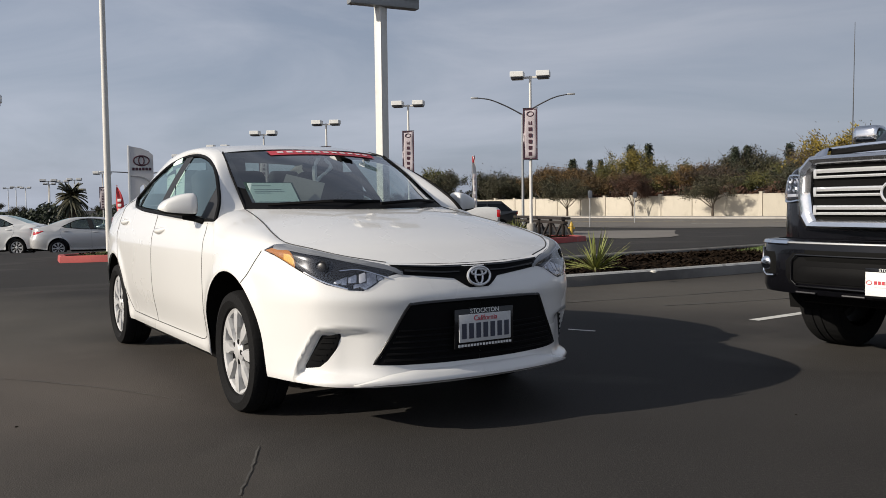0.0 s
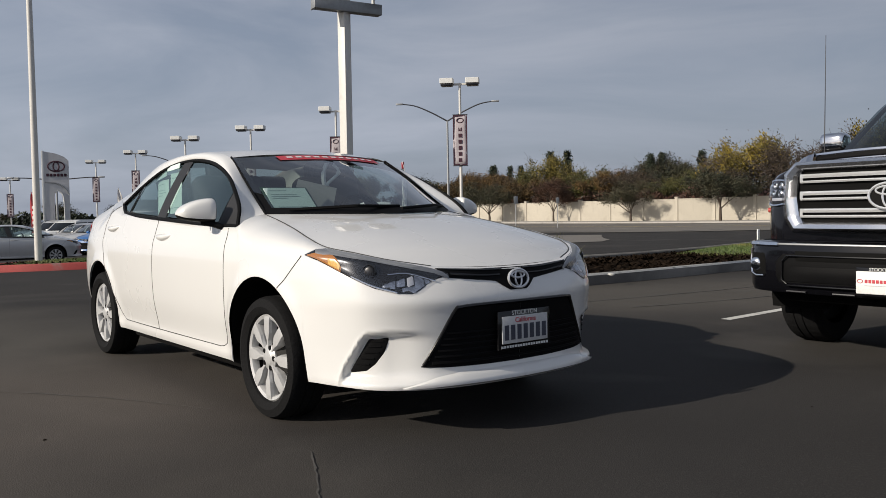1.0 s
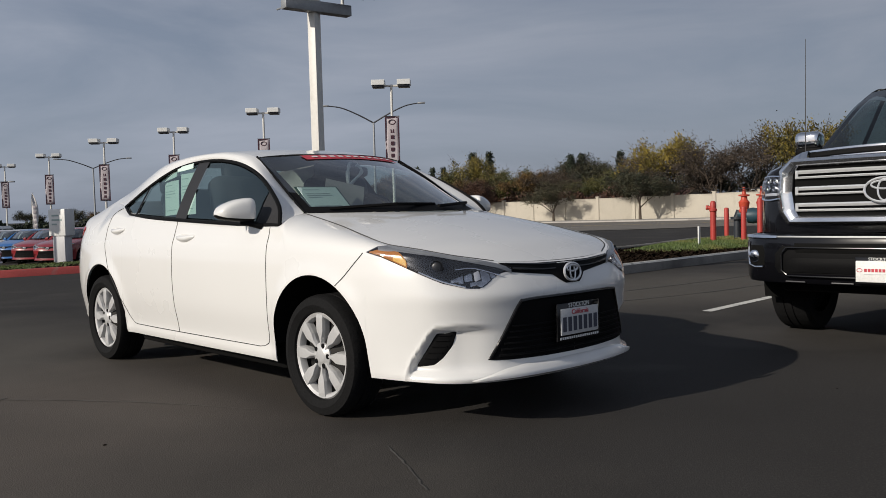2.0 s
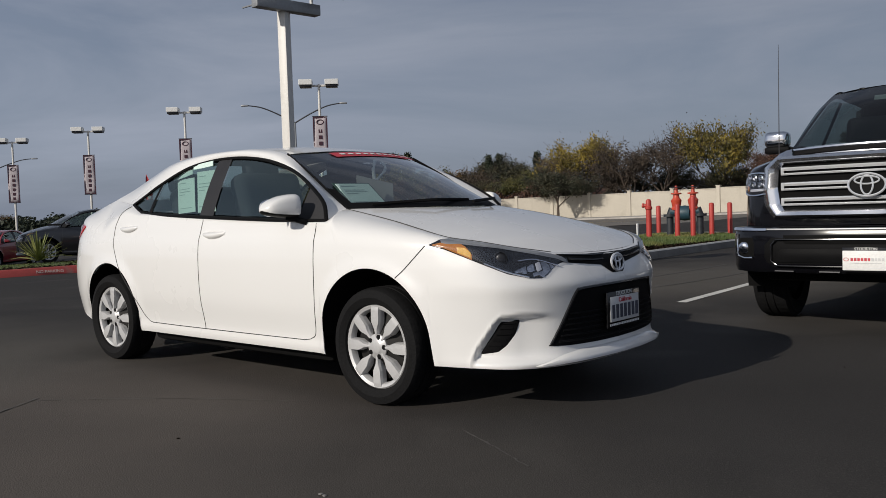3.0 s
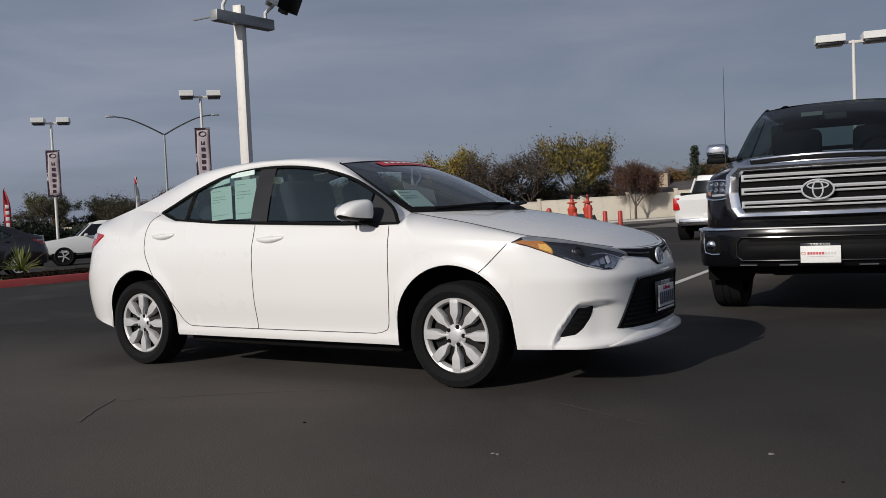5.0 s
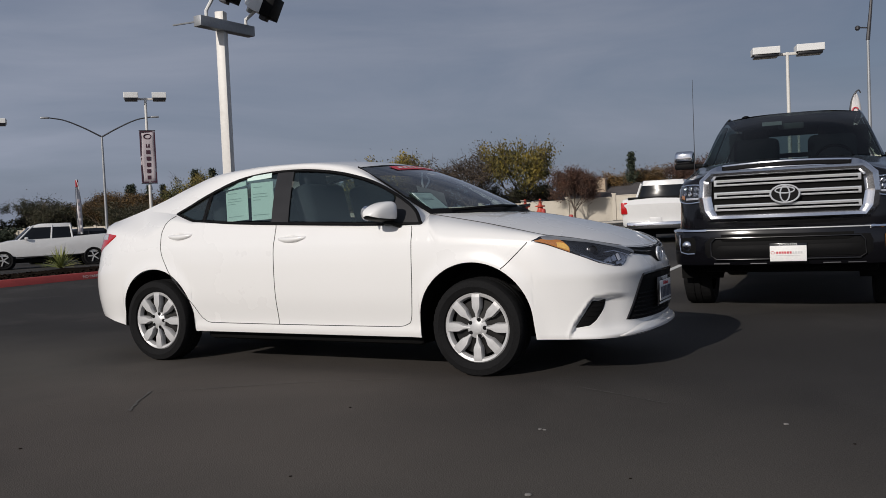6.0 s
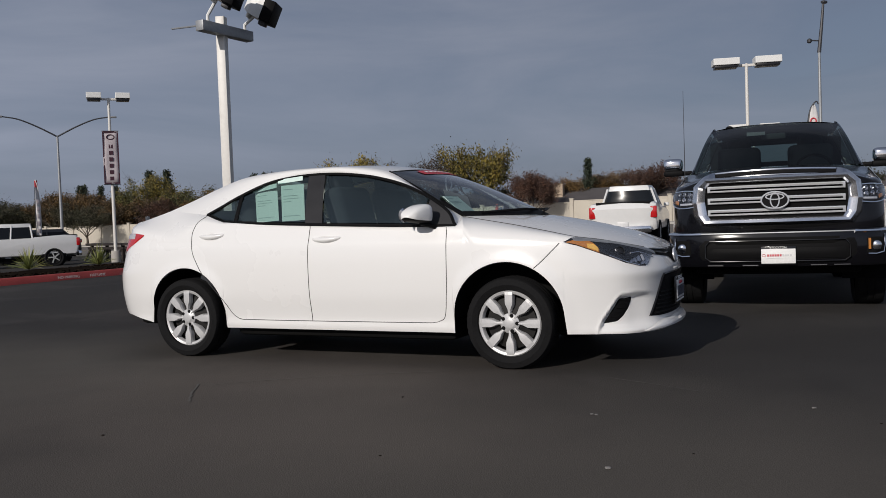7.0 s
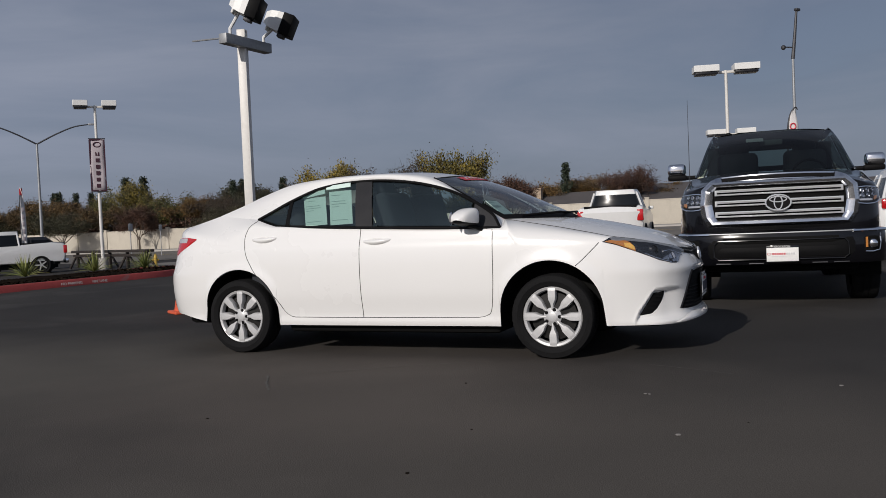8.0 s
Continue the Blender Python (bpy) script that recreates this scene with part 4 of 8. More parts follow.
        # headlamp
        ht = [(U(0.93, 0.38), 0.748), (U(0.915, 0.45), 0.776), (U(0.855, 0.58), 0.806), (U(0.735, 0.72), 0.840), (U(0.55, 0.805), 0.866), (U(0.46, 0.83), 0.864), (U(0.385, 0.846), 0.838)]
        hb = [(U(0.93, 0.38), 0.734), (U(0.918, 0.435), 0.726), (U(0.905, 0.475), 0.712), (U(0.885, 0.53), 0.676), (U(0.868, 0.56), 0.662), (U(0.84, 0.605), 0.664), (U(0.76, 0.70), 0.690), (U(0.62, 0.775), 0.752), (U(0.47, 0.825), 0.812), (U(0.385, 0.846), 0.834)]
        lamp = w.patch("headlamp", ht, hb, M_LAMPBODY, car, 0.004, s, 36, 8, "headlamp with an amber corner reflector")
        au = [(U(0.605, 0.783), 0.785), (U(0.575, 0.796), 0.834), (U(0.55, 0.805), 0.842), (U(0.46, 0.83), 0.848), (U(0.405, 0.842), 0.838)]
        ab = [(U(0.605, 0.783), 0.762), (U(0.55, 0.805), 0.786), (U(0.46, 0.83), 0.822), (U(0.405, 0.842), 0.834)]
        amber = w.patch("turn_reflector", au, ab, M_AMBER, lamp, 0.007, s, 16, 5, "amber reflector", 0.002)
        w.patch("reflex_spot", [(U(0.600, 0.786), 0.795), (U(0.575, 0.796), 0.820), (U(0.535, 0.81), 0.824)], [(U(0.600, 0.786), 0.772), (U(0.575, 0.796), 0.782), (U(0.535, 0.81), 0.798)], M_AMBERPALE, amber, 0.0095, s, 8, 3, "pale yellow spot on the amber reflector", 0.001)
        # reflector bowl of upright facets, brightest at its inner end
        u_in, u_out = U(0.905, 0.475), U(0.785, 0.672)
        cells = ((0.0, 0.14, 0.732, 0.736, 0.712, 0.700), (0.14, 0.34, 0.738, 0.748, 0.698, 0.672), (0.34, 0.52, 0.750, 0.738, 0.700, 0.684), (0.34, 0.60, 0.698, 0.690, 0.668, 0.674), (0.52, 0.74, 0.742, 0.722, 0.694, 0.690), (0.74, 1.0, 0.724, 0.704, 0.688, 0.692))
        for k, (p, q, h0, h1, l0, l1) in enumerate(cells):
            a0, a1 = u_in + (u_out - u_in) * p, u_in + (u_out - u_in) * q
            w.patch("reflector_facet", [(a0, h0), (a1, h1)], [(a0, l0), (a1, l1)], M_BRIGHT if k == 2 else M_FACET, lamp, 0.006 + 0.002 * (k % 2), s, 4, 4, "chrome reflector facet", 0.004)
        for pts, rr in (([(U(0.91, 0.45), 0.716), (U(0.86, 0.575), 0.752), (U(0.80, 0.655), 0.750)], 0.004), ([(U(0.83, 0.62), 0.672), (U(0.76, 0.70), 0.700), (U(0.66, 0.758), 0.744)], 0.004)):
            w.line("reflector_fin", pts, lamp, s, rr, M_CHROME, 0.007)
        uu, zz = U(0.735, 0.72), 0.765
        n = w.normal(uu)
        mm = Matrix.Translation(w.at(uu, zz, 0.005, s)) @ Vector((n[0], s * n[1], 0.1)).to_track_quat("Z", "Y").to_matrix().to_4x4()
        bm = bmesh.new()
        bmesh.ops.create_uvsphere(bm, u_segments=16, v_segments=8, radius=0.026, matrix=mm @ Matrix.Diagonal((1, 1, 0.28, 1)))
        proj = part("projector", bm, M_LAMPLENS, lamp)
        bm = bmesh.new()
        lathe(bm, [(0.026, 0.0), (0.030, 0.006), (0.036, 0.002)], 20, "z", caps=False)
        bmesh.ops.transform(bm, matrix=mm, verts=bm.verts)
        part("projector_ring", bm, M_LAMPBODY, proj)
        w.patch("lamp_brow", [(u, z - 0.001) for u, z in ht[:-1]], [(u, z - 0.026) for u, z in ht[:-1]], M_GREYSTEEL, lamp, 0.008, s, 30, 3, "", 0.002)
        w.patch("lens", ht, hb, G_LENS, lamp, 0.013, s, 30, 6, "clear lens", 0.006)
        # upper grille wing
        gt = [(0.0, 0.758), (U(0.955, 0.2), 0.760), (U(0.93, 0.38), 0.770), (U(0.915, 0.42), 0.772)]
        gb = [(0.0, 0.655), (0.055, 0.655), (0.085, 0.672), (0.125, 0.700), (U(0.955, 0.2), 0.708), (U(0.93, 0.38), 0.726), (U(0.915, 0.42), 0.735)]
        g = w.patch("upper_grille", gt, gb, M_TRIM, car, 0.006, s, 24, 5, "slim black upper grille")
        w.line("grille_bar", [(0.09, 0.728), (U(0.955, 0.2), 0.730), (U(0.93, 0.37), 0.746)], g, s, 0.006, M_GLOSSBLACK, 0.008)
        w.line("grille_bar", [(0.07, 0.752), (U(0.955, 0.2), 0.754), (U(0.93, 0.38), 0.766)], g, s, 0.004, M_GLOSSBLACK, 0.008)
        # lower grille
        lt = [(0.0, 0.602), (U(0.955, 0.2), 0.601), (U(0.935, 0.345), 0.594), (U(0.93, 0.375), 0.578), (U(0.90, 0.50), 0.35), (U(0.888, 0.53), 0.335)]
        lb = [(0.0, 0.318), (U(0.955, 0.2), 0.319), (U(0.92, 0.42), 0.324), (U(0.888, 0.53), 0.331)]
        g = w.patch("lower_grille", lt, lb, M_TRIM, car, 0.005, s, 28, 10, "black lower bumper grille")
        for k in range(6):
            z = 0.345 + 0.026 * k
            w.line("slat", [(0.0, z), (U(0.955, 0.2), z), (U(0.93, 0.375), z + 0.002), (np.interp(z, [0.35, 0.578], [U(0.90, 0.50), U(0.93, 0.375)]) - 0.02, z + 0.003)], g, s, 0.006, M_TRIM, 0.007)
        w.line("grille_rim", [(0.0, 0.602), (U(0.955, 0.2), 0.601), (U(0.935, 0.34), 0.596), (U(0.93, 0.372), 0.580), (U(0.915, 0.45), 0.45), (U(0.892, 0.52), 0.338)], g, s, 0.008, M_GLOSSBLACK, 0.004)
        # splitter lip under the grille
        w.patch("splitter_lip", [(0.0, 0.300), (U(0.935, 0.345), 0.298), (U(0.91, 0.45), 0.286), (U(0.84, 0.605), 0.246)], [(0.0, 0.236), (U(0.92, 0.42), 0.238), (U(0.84, 0.605), 0.240)], M_PAINT, car, 0.018, s, 30, 6, "", 0.016)
        # fog lamp recess with its fold above
        ft = [(U(0.80, 0.655), 0.468), (U(0.735, 0.72), 0.466), (U(0.72, 0.733), 0.452), (U(0.625, 0.772), 0.312)]
        fb = [(U(0.80, 0.655), 0.458), (U(0.785, 0.672), 0.400), (U(0.75, 0.708), 0.345), (U(0.71, 0.735), 0.314), (U(0.625, 0.772), 0.302)]
        fg = w.patch("fog_recess", ft, fb, M_TRIM, car, 0.004, s, 22, 6, "black slatted fog lamp recess")
        for z in (0.345, 0.372, 0.40, 0.428, 0.452):
            u0 = np.interp(z, [0.312, 0.452], [U(0.625, 0.772), U(0.72, 0.733)])
            u1 = np.interp(z, [0.345, 0.395, 0.462], [U(0.75, 0.708), U(0.785, 0.672), U(0.805, 0.65)])
            w.line("slat", [(u1 + 0.030, z), ((u0 + u1) / 2, z), (u0 - 0.020, z)], fg, s, 0.0045, M_TRIM, 0.005)
        # tail lamp
        tt = [(U(-3.17, 0.832), 0.972), (U(-3.30, 0.80), 0.985), (U(-3.45, 0.735), 0.985), (U(-3.58, 0.61), 0.975), (U(-3.62, 0.50), 0.965)]
        tb = [(U(-3.17, 0.832), 0.964), (U(-3.30, 0.80), 0.900), (U(-3.45, 0.735), 0.835), (U(-3.58, 0.61), 0.815), (U(-3.62, 0.50), 0.82)]
        tl = w.patch("tail_lamp", tt, tb, M_REDLENS, car, 0.008, s, 20, 5, "red wraparound tail lamp", 0.006)
        w.patch("reverse_lens", [(u, z - 0.004) for u, z in tt[1:]], [(u, z - 0.045) for u, z in tt[1:]], M_CLEARLENS, tl, 0.012, s, 14, 3, "", 0.003)
        # arch liners
        for cx0, cz0, rr in ((-0.003, 0.335, 0.383), (-2.678, 0.330, 0.372)):
            bm = bmesh.new()
            grid(bm, [[(cx0 + (rr - 0.004) * math.cos(a), s * yy, cz0 + (rr - 0.004) * math.sin(a)) for yy in (abs(w.at(U(cx0 + rr * math.cos(a), 0.88), cz0 + (rr + 0.01) * math.sin(a)).y) - 0.012, 0.78, 0.56)] + [(cx0 + 0.02 * math.cos(a), s * 0.56, cz0 + 0.02 * math.sin(a))] for a in (0.0 + math.pi * k / 28 for k in range(29))])
            part("arch_liner", bm, M_UNDER, car)

    # underbody and cabin
    bm = bmesh.new()
    box(bm, (4.15, 1.10, 0.30), (-1.40, 0, 0.36), 0.04)
    box(bm, (1.86, 1.56, 0.26), (-1.34, 0, 0.30), 0.04)
    box(bm, (0.40, 1.24, 0.20), (0.56, 0, 0.31), 0.05)
    box(bm, (0.52, 1.30, 0.24), (-3.30, 0, 0.46), 0.05)
    part("underbody", bm, M_UNDER, car)
    bm = bmesh.new()
    box(bm, (2.2, 1.52, 0.50), (-1.55, 0, 0.62), 0.05)
    box(bm, (0.90, 1.06, 0.28), (0.15, 0, 0.66), 0.05)
    part("cabin_tub", bm, M_CABIN, car)
    bm = bmesh.new()
    rws = [[(x, y, z - 0.03 * (y / 0.7) ** 2) for y in (-0.70, -0.45, -0.2, 0, 0.2, 0.45, 0.70)] for x, z in ((-0.12, 0.985), (-0.35, 1.000), (-0.62, 1.005), (-0.78, 0.965), (-0.82, 0.80))]
    grid(bm, rws)
    part("dashboard", bm, M_CABIN, car, "dark dashboard")
    for x, y in ((-1.42, -0.37), (-1.42, 0.37)):
        bm = bmesh.new()
        box(bm, (0.17, 0.50, 0.62), (0, 0, 0), 0.06, pose(x, y, 0.98, 0, -14, 0), 3)
        box(bm, (0.46, 0.50, 0.16), (x + 0.26, y, 0.72), 0.05)
        box(bm, (0.10, 0.27, 0.17), (0, 0, 0), 0.045, pose(x - 0.11, y, 1.315, 0, -10, 0), 3)
        tube(bm, [(x - 0.10, y - 0.06, 1.18), (x - 0.11, y - 0.06, 1.27)], 0.008, 6)
        tube(bm, [(x - 0.10, y + 0.06, 1.18), (x - 0.11, y + 0.06, 1.27)], 0.008, 6)
        part("front_seat", bm, M_CABIN, car, "dark cloth front seat")
    bm = bmesh.new()
    box(bm, (0.16, 1.08, 0.55), (0, 0, 0), 0.06, pose(-2.28, 0, 0.96, 0, -18, 0), 3)
    for y in (-0.40, 0.40):
        box(bm, (0.10, 0.25, 0.14), (0, 0, 0), 0.04, pose(-2.40, y, 1.26, 0, -10, 0), 3)
    part("rear_seat", bm, M_CABIN, car, "dark cloth rear seat")
    bm = bmesh.new()
    ellipse_ring(bm, 0.185, 0.185, 0.015, pose(-0.98, 0.37, 0.97, 0, -25, 0))
    box(bm, (0.03, 0.30, 0.05), (-0.97, 0.37, 0.97), 0.01)
    part("steering_wheel", bm, M_TRIM, car)
    bm = bmesh.new()
    box(bm, (0.05, 0.24, 0.065), (-0.80, 0.0, 1.285), 0.02)
    tube(bm, [(-0.80, 0, 1.30), (-0.76, 0, 1.345)], 0.012, 6)
    part("inside_mirror", bm, M_TRIM, car)
    for y in (-0.32, 0.32):
        bm = bmesh.new()
        box(bm, (0.17, 0.40, 0.012), (0, 0, 0), 0.005, pose(-1.10, y, 1.372, 0, -6, 0))
        part("sun_visor", bm, M_CABINTRIM, car)
    # headlining
    bm = bmesh.new()
    bridge(bm, curve([(o[0], o[1] - 0.03, o[2] - 0.03) for o in O[3:8]], 4), curve([(-0.94, 0, 1.375), (-1.20, 0, 1.415), (-1.60, 0, 1.425), (-2.00, 0, 1.418), (-2.34, 0, 1.39)], 4), 12)
    part("headlining", bm, M_CABINTRIM, car)

    # badge, plate, wipers, papers
    oval_badge(car, pose(0.948, 0, 0.706, 0, -8, 0), 0.062, 0.043, 0.0065)
    bm = bmesh.new()
    box(bm, (0.016, 0.335, 0.185), (0.966, 0.012, 0.468), 0.006)
    plate_frame = part("plate_frame", bm, M_GLOSSBLACK, car, "black number plate frame with white lettering")
    bm = bmesh.new()
    box(bm, (0.006, 0.292, 0.128), (0.977, 0.012, 0.470), 0.002)
    part("number_plate", bm, M_PLATE, plate_frame, "white number plate with dark bars for its number")
    for k in range(7):
        bm = bmesh.new()
        box(bm, (0.003, 0.025, 0.070), (0.981, -0.108 + 0.040 * k, 0.458))
        part("plate_bar", bm, M_PLATEINK, plate_frame)
    words("plate_word", "California", 0.034, M_REDPRINT, plate_frame, pose(0.9805, 0.012, 0.514, 90, 0, 90))
    words("frame_word", "STOCKTON", 0.030, M_WHITEINK, plate_frame, pose(0.9745, 0.012, 0.547, 90, 0, 90), 0.001)
    bm = bmesh.new()
    for k in range(18):
        box(bm, (0.003, 0.011, 0.011), (0.975, -0.132 + 0.0170 * k, 0.391))
    part("frame_bar", bm, M_WHITEINK, plate_frame, smooth=False)
    # red strip along the top of the windscreen with unreadable white letters
    def screen_point(t, y, lift):
        e = np.array([np.interp(t, [0, 0.33, 0.66, 1], [o[k] for o in O[:4]]) for k in range(3)])
        c = np.array([np.interp(t, [0, 0.33, 0.66, 1], v) for v in ([0.0, -0.22, -0.55, -0.90], [0, 0, 0, 0], [1.030, 1.135, 1.280, 1.402])])
        q = (y / e[1]) ** 2
        p = c + (e - c) * q
        return (p[0] + 0.35 * lift, y, p[2] + lift)
    bm = bmesh.new()
    grid(bm, [[screen_point(t, (-0.97 + 1.94 * k / 20) * np.interp(t, [0, 0.33, 0.66, 1], [o[1] for o in O[:4]]), -0.004) for k in range(21)] for t in (0.0, 0.05, 0.10)])
    part("screen_border", bm, M_TRIM, car)
    for s in (-1, 1):
        bm = bmesh.new()
        grid(bm, [[screen_point(t, s * q * np.interp(t, [0, 0.33, 0.66, 1], [o[1] for o in O[:4]]), -0.004) for q in (0.93, 0.96, 0.99)] for t in np.linspace(0.02, 0.99, 16)])
        part("screen_border", bm, M_TRIM, car)
    bm = bmesh.new()
    grid(bm, [[screen_point(t, -0.32 + 0.74 * k / 20, 0.005) for k in range(21)] for t in (0.885, 0.925, 0.965)])
    strip = part("windscreen_strip", bm, M_REDPRINT, car, "red strip with white lettering across the windscreen top")
    bm = bmesh.new()
    for k in range(11):
        y0 = -0.27 + 0.060 * k
        grid(bm, [[screen_point(t, y, 0.009) for y in (y0, y0 + 0.038)] for t in (0.912, 0.936)])
    part("lettering_bar", bm, M_WHITEINK, strip)

    def paper(name, m, wid, hei, bars, label):
        bm = bmesh.new()
        box(bm, (wid, 0.003, hei))
        bmesh.ops.transform(bm, matrix=m, verts=bm.verts)
        p = part(name, bm, M_PAPER, car, label)
        for k in range(bars):
            bm = bmesh.new()
            ww = wid * (0.42, 0.62, 0.66, 0.34, 0.70)[k % 5]
            for sgn in (-1, 1):
                box(bm, (ww, 0.001, hei * 0.018), (-(wid * 0.82 - ww) / 2, sgn * 0.0028, hei * (0.38, 0.20, 0.12, 0.04, -0.36)[k % 5]), 0, None)
            bmesh.ops.transform(bm, matrix=m, verts=bm.verts)
            part("print_bar", bm, M_INK, p)
        return p

    for x0, x1, zt, zh, turn in ((-2.178, -1.968, 1.280, 1.303, -3.0), (-1.935, -1.725, 1.322, 1.356, -1.5)):
        x = (x0 + x1) / 2
        paper("window_sticker", pose(x, -0.598, (1.040 + zt) / 2, -3, turn, 0), x1 - x0, zt - 1.044, 5, "pale green price sheet hanging inside the rear window")
        bm = bmesh.new()
        box(bm, (x1 - x0 + 0.020, 0.004, 0.034), (0, 0, 0), 0, pose(x - 0.010, -0.606, zh, -12, turn * 3, 0))
        part("sticker_header", bm, M_PAPER, car)
    bm = bmesh.new()
    box(bm, (0.300, 0.002, 0.225), (0, 0.004, 0))
    bmesh.ops.transform(bm, matrix=pose(-0.50, -0.43, 1.112, 0, 0, 90) @ pose(0, 0, 0, -50, 0, 0), verts=bm.verts)
    part("sheet_border", bm, M_GREENINK, car, "dark green border of the windscreen sheet")
    paper("dash_sheet", pose(-0.50, -0.43, 1.112, 0, 0, 90) @ pose(0, 0, 0, -50, 0, 0), 0.27, 0.20, 5, "pale green sheet propped behind the windscreen")
    bm = bmesh.new()
    box(bm, (0.24, 0.004, 0.20))
    bmesh.ops.transform(bm, matrix=pose(-0.60, -0.215, 1.13, 0, 0, 62) @ pose(0, 0, 0, -38, 14, 0), verts=bm.verts)
    part("folded_sheet", bm, M_CABINTRIM, car, "pale folded sheet leaning on the dashboard")
    bm = bmesh.new()
    for dy, drop, bow in ((0.0, 0.20, 0.030), (-0.035, 0.26, -0.045)):
        strip_pts = curve([(-0.79, 0.02 + dy, 1.345), (-0.775, 0.03 + dy + bow, 1.285), (-0.765, -0.02 + dy, 1.22), (-0.76, -0.05 + dy - bow, 1.345 - drop)], 5)
        grid(bm, [[(q[0], q[1] - 0.016, q[2]), (q[0] + 0.006, q[1], q[2]), (q[0], q[1] + 0.016, q[2])] for q in strip_pts])
    part("hanging_tag", bm, M_WHITEINK, car, "white paper tag hanging from the inside mirror")
    wheel_set(car, [(0, -0.762, -1), (0, 0.762, 1), (-2.70, -0.765, -1), (-2.70, 0.765, 1)], 0.310, 0.205, 0.217, 8, M_SILVER, "wheel with a silver eight-spoke cover", 0)
    return car


SEDAN = build_sedan()

# ---- ground, street, planting beds ----
WALL_A, WALL_D = Vector((45.0, 58.0)), Vector((-0.545, 0.838))
WALL_N = Vector((-0.838, -0.545))


def street(s, d):
    """A place s metres along the street from the wall's marker and d metres this side of the wall."""
    p = WALL_A + WALL_D * s + WALL_N * d
    return (p.x, p.y)


def ribbon(name, s0, s1, d0, d1, dz, mat, label, step=6.0, kind="structure", category=""):
    bm = bmesh.new()
    n = max(1, int(abs(s1 - s0) / step))
    rows = []
    for k in range(n + 1):
        s = s0 + (s1 - s0) * k / n
        pts = [street(s, d0 + (d1 - d0) * q / 6) for q in range(7)]
        rows.append([(x, y, lot_z(x, y) + dz) for x, y in pts])
    grid(bm, rows)
    return solid(name, bm, mat, label, category, kind=kind)


def build_ground():
    xs = sorted(set([-1500, -900, -500, -300, -200, -150] + list(range(-120, 141, 4)) + [170, 200, 300, 500, 900, 1500]))
    bm = bmesh.new()
    grid(bm, [[(x, y, lot_z(x, y)) for x in xs] for y in xs])
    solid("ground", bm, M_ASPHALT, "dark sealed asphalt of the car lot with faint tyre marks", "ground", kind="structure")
    ribbon("road", -70, 110, 4.6, 33.5, 0.02, M_ROAD, "grey worn asphalt street beyond the lot", category="road")
    for d, dash in ((13.0, True), (23.5, True), (18.4, False), (17.9, False)):
        for s in np.arange(-60, 100, 12 if dash else 40):
            ribbon("road_marking", s, s + (3.5 if dash else 40), d, d + 0.14, 0.026, M_YELLOW if not dash else M_LINE, "painted lane marking on the grey street", 4.0)
    # concrete apron at the lot's drive
    bm = bmesh.new()
    grid(bm, [[(x, y, lot_z(x, y) + 0.012) for x, y in row] for row in (((5.6, 26.6), (5.0, 30.0), (5.4, 36.0), (6.8, 44.0)), ((7.0, 26.4), (7.4, 30.0), (8.2, 36.0), (9.6, 42.0)), ((8.2, 29.6), (8.8, 32.4), (9.9, 36.6), (11.0, 40.4)))])
    solid("drive_apron", bm, M_APRON, "pale concrete apron at the lot's drive", "pavement", kind="structure")
    bm = bmesh.new()
    rows = []
    for k in range(61):
        s = -70 + 3 * k
        rows.append([(*street(s, d), lot_z(*street(s, d)) + z) for d, z in ((4.62, -0.02), (4.58, 0.15), (4.42, 0.165), (0.2, 0.18))])
    grid(bm, rows)
    solid("pavement", bm, M_CONCRETE, "pale concrete footpath with a kerb below the wall", "pavement", kind="structure")


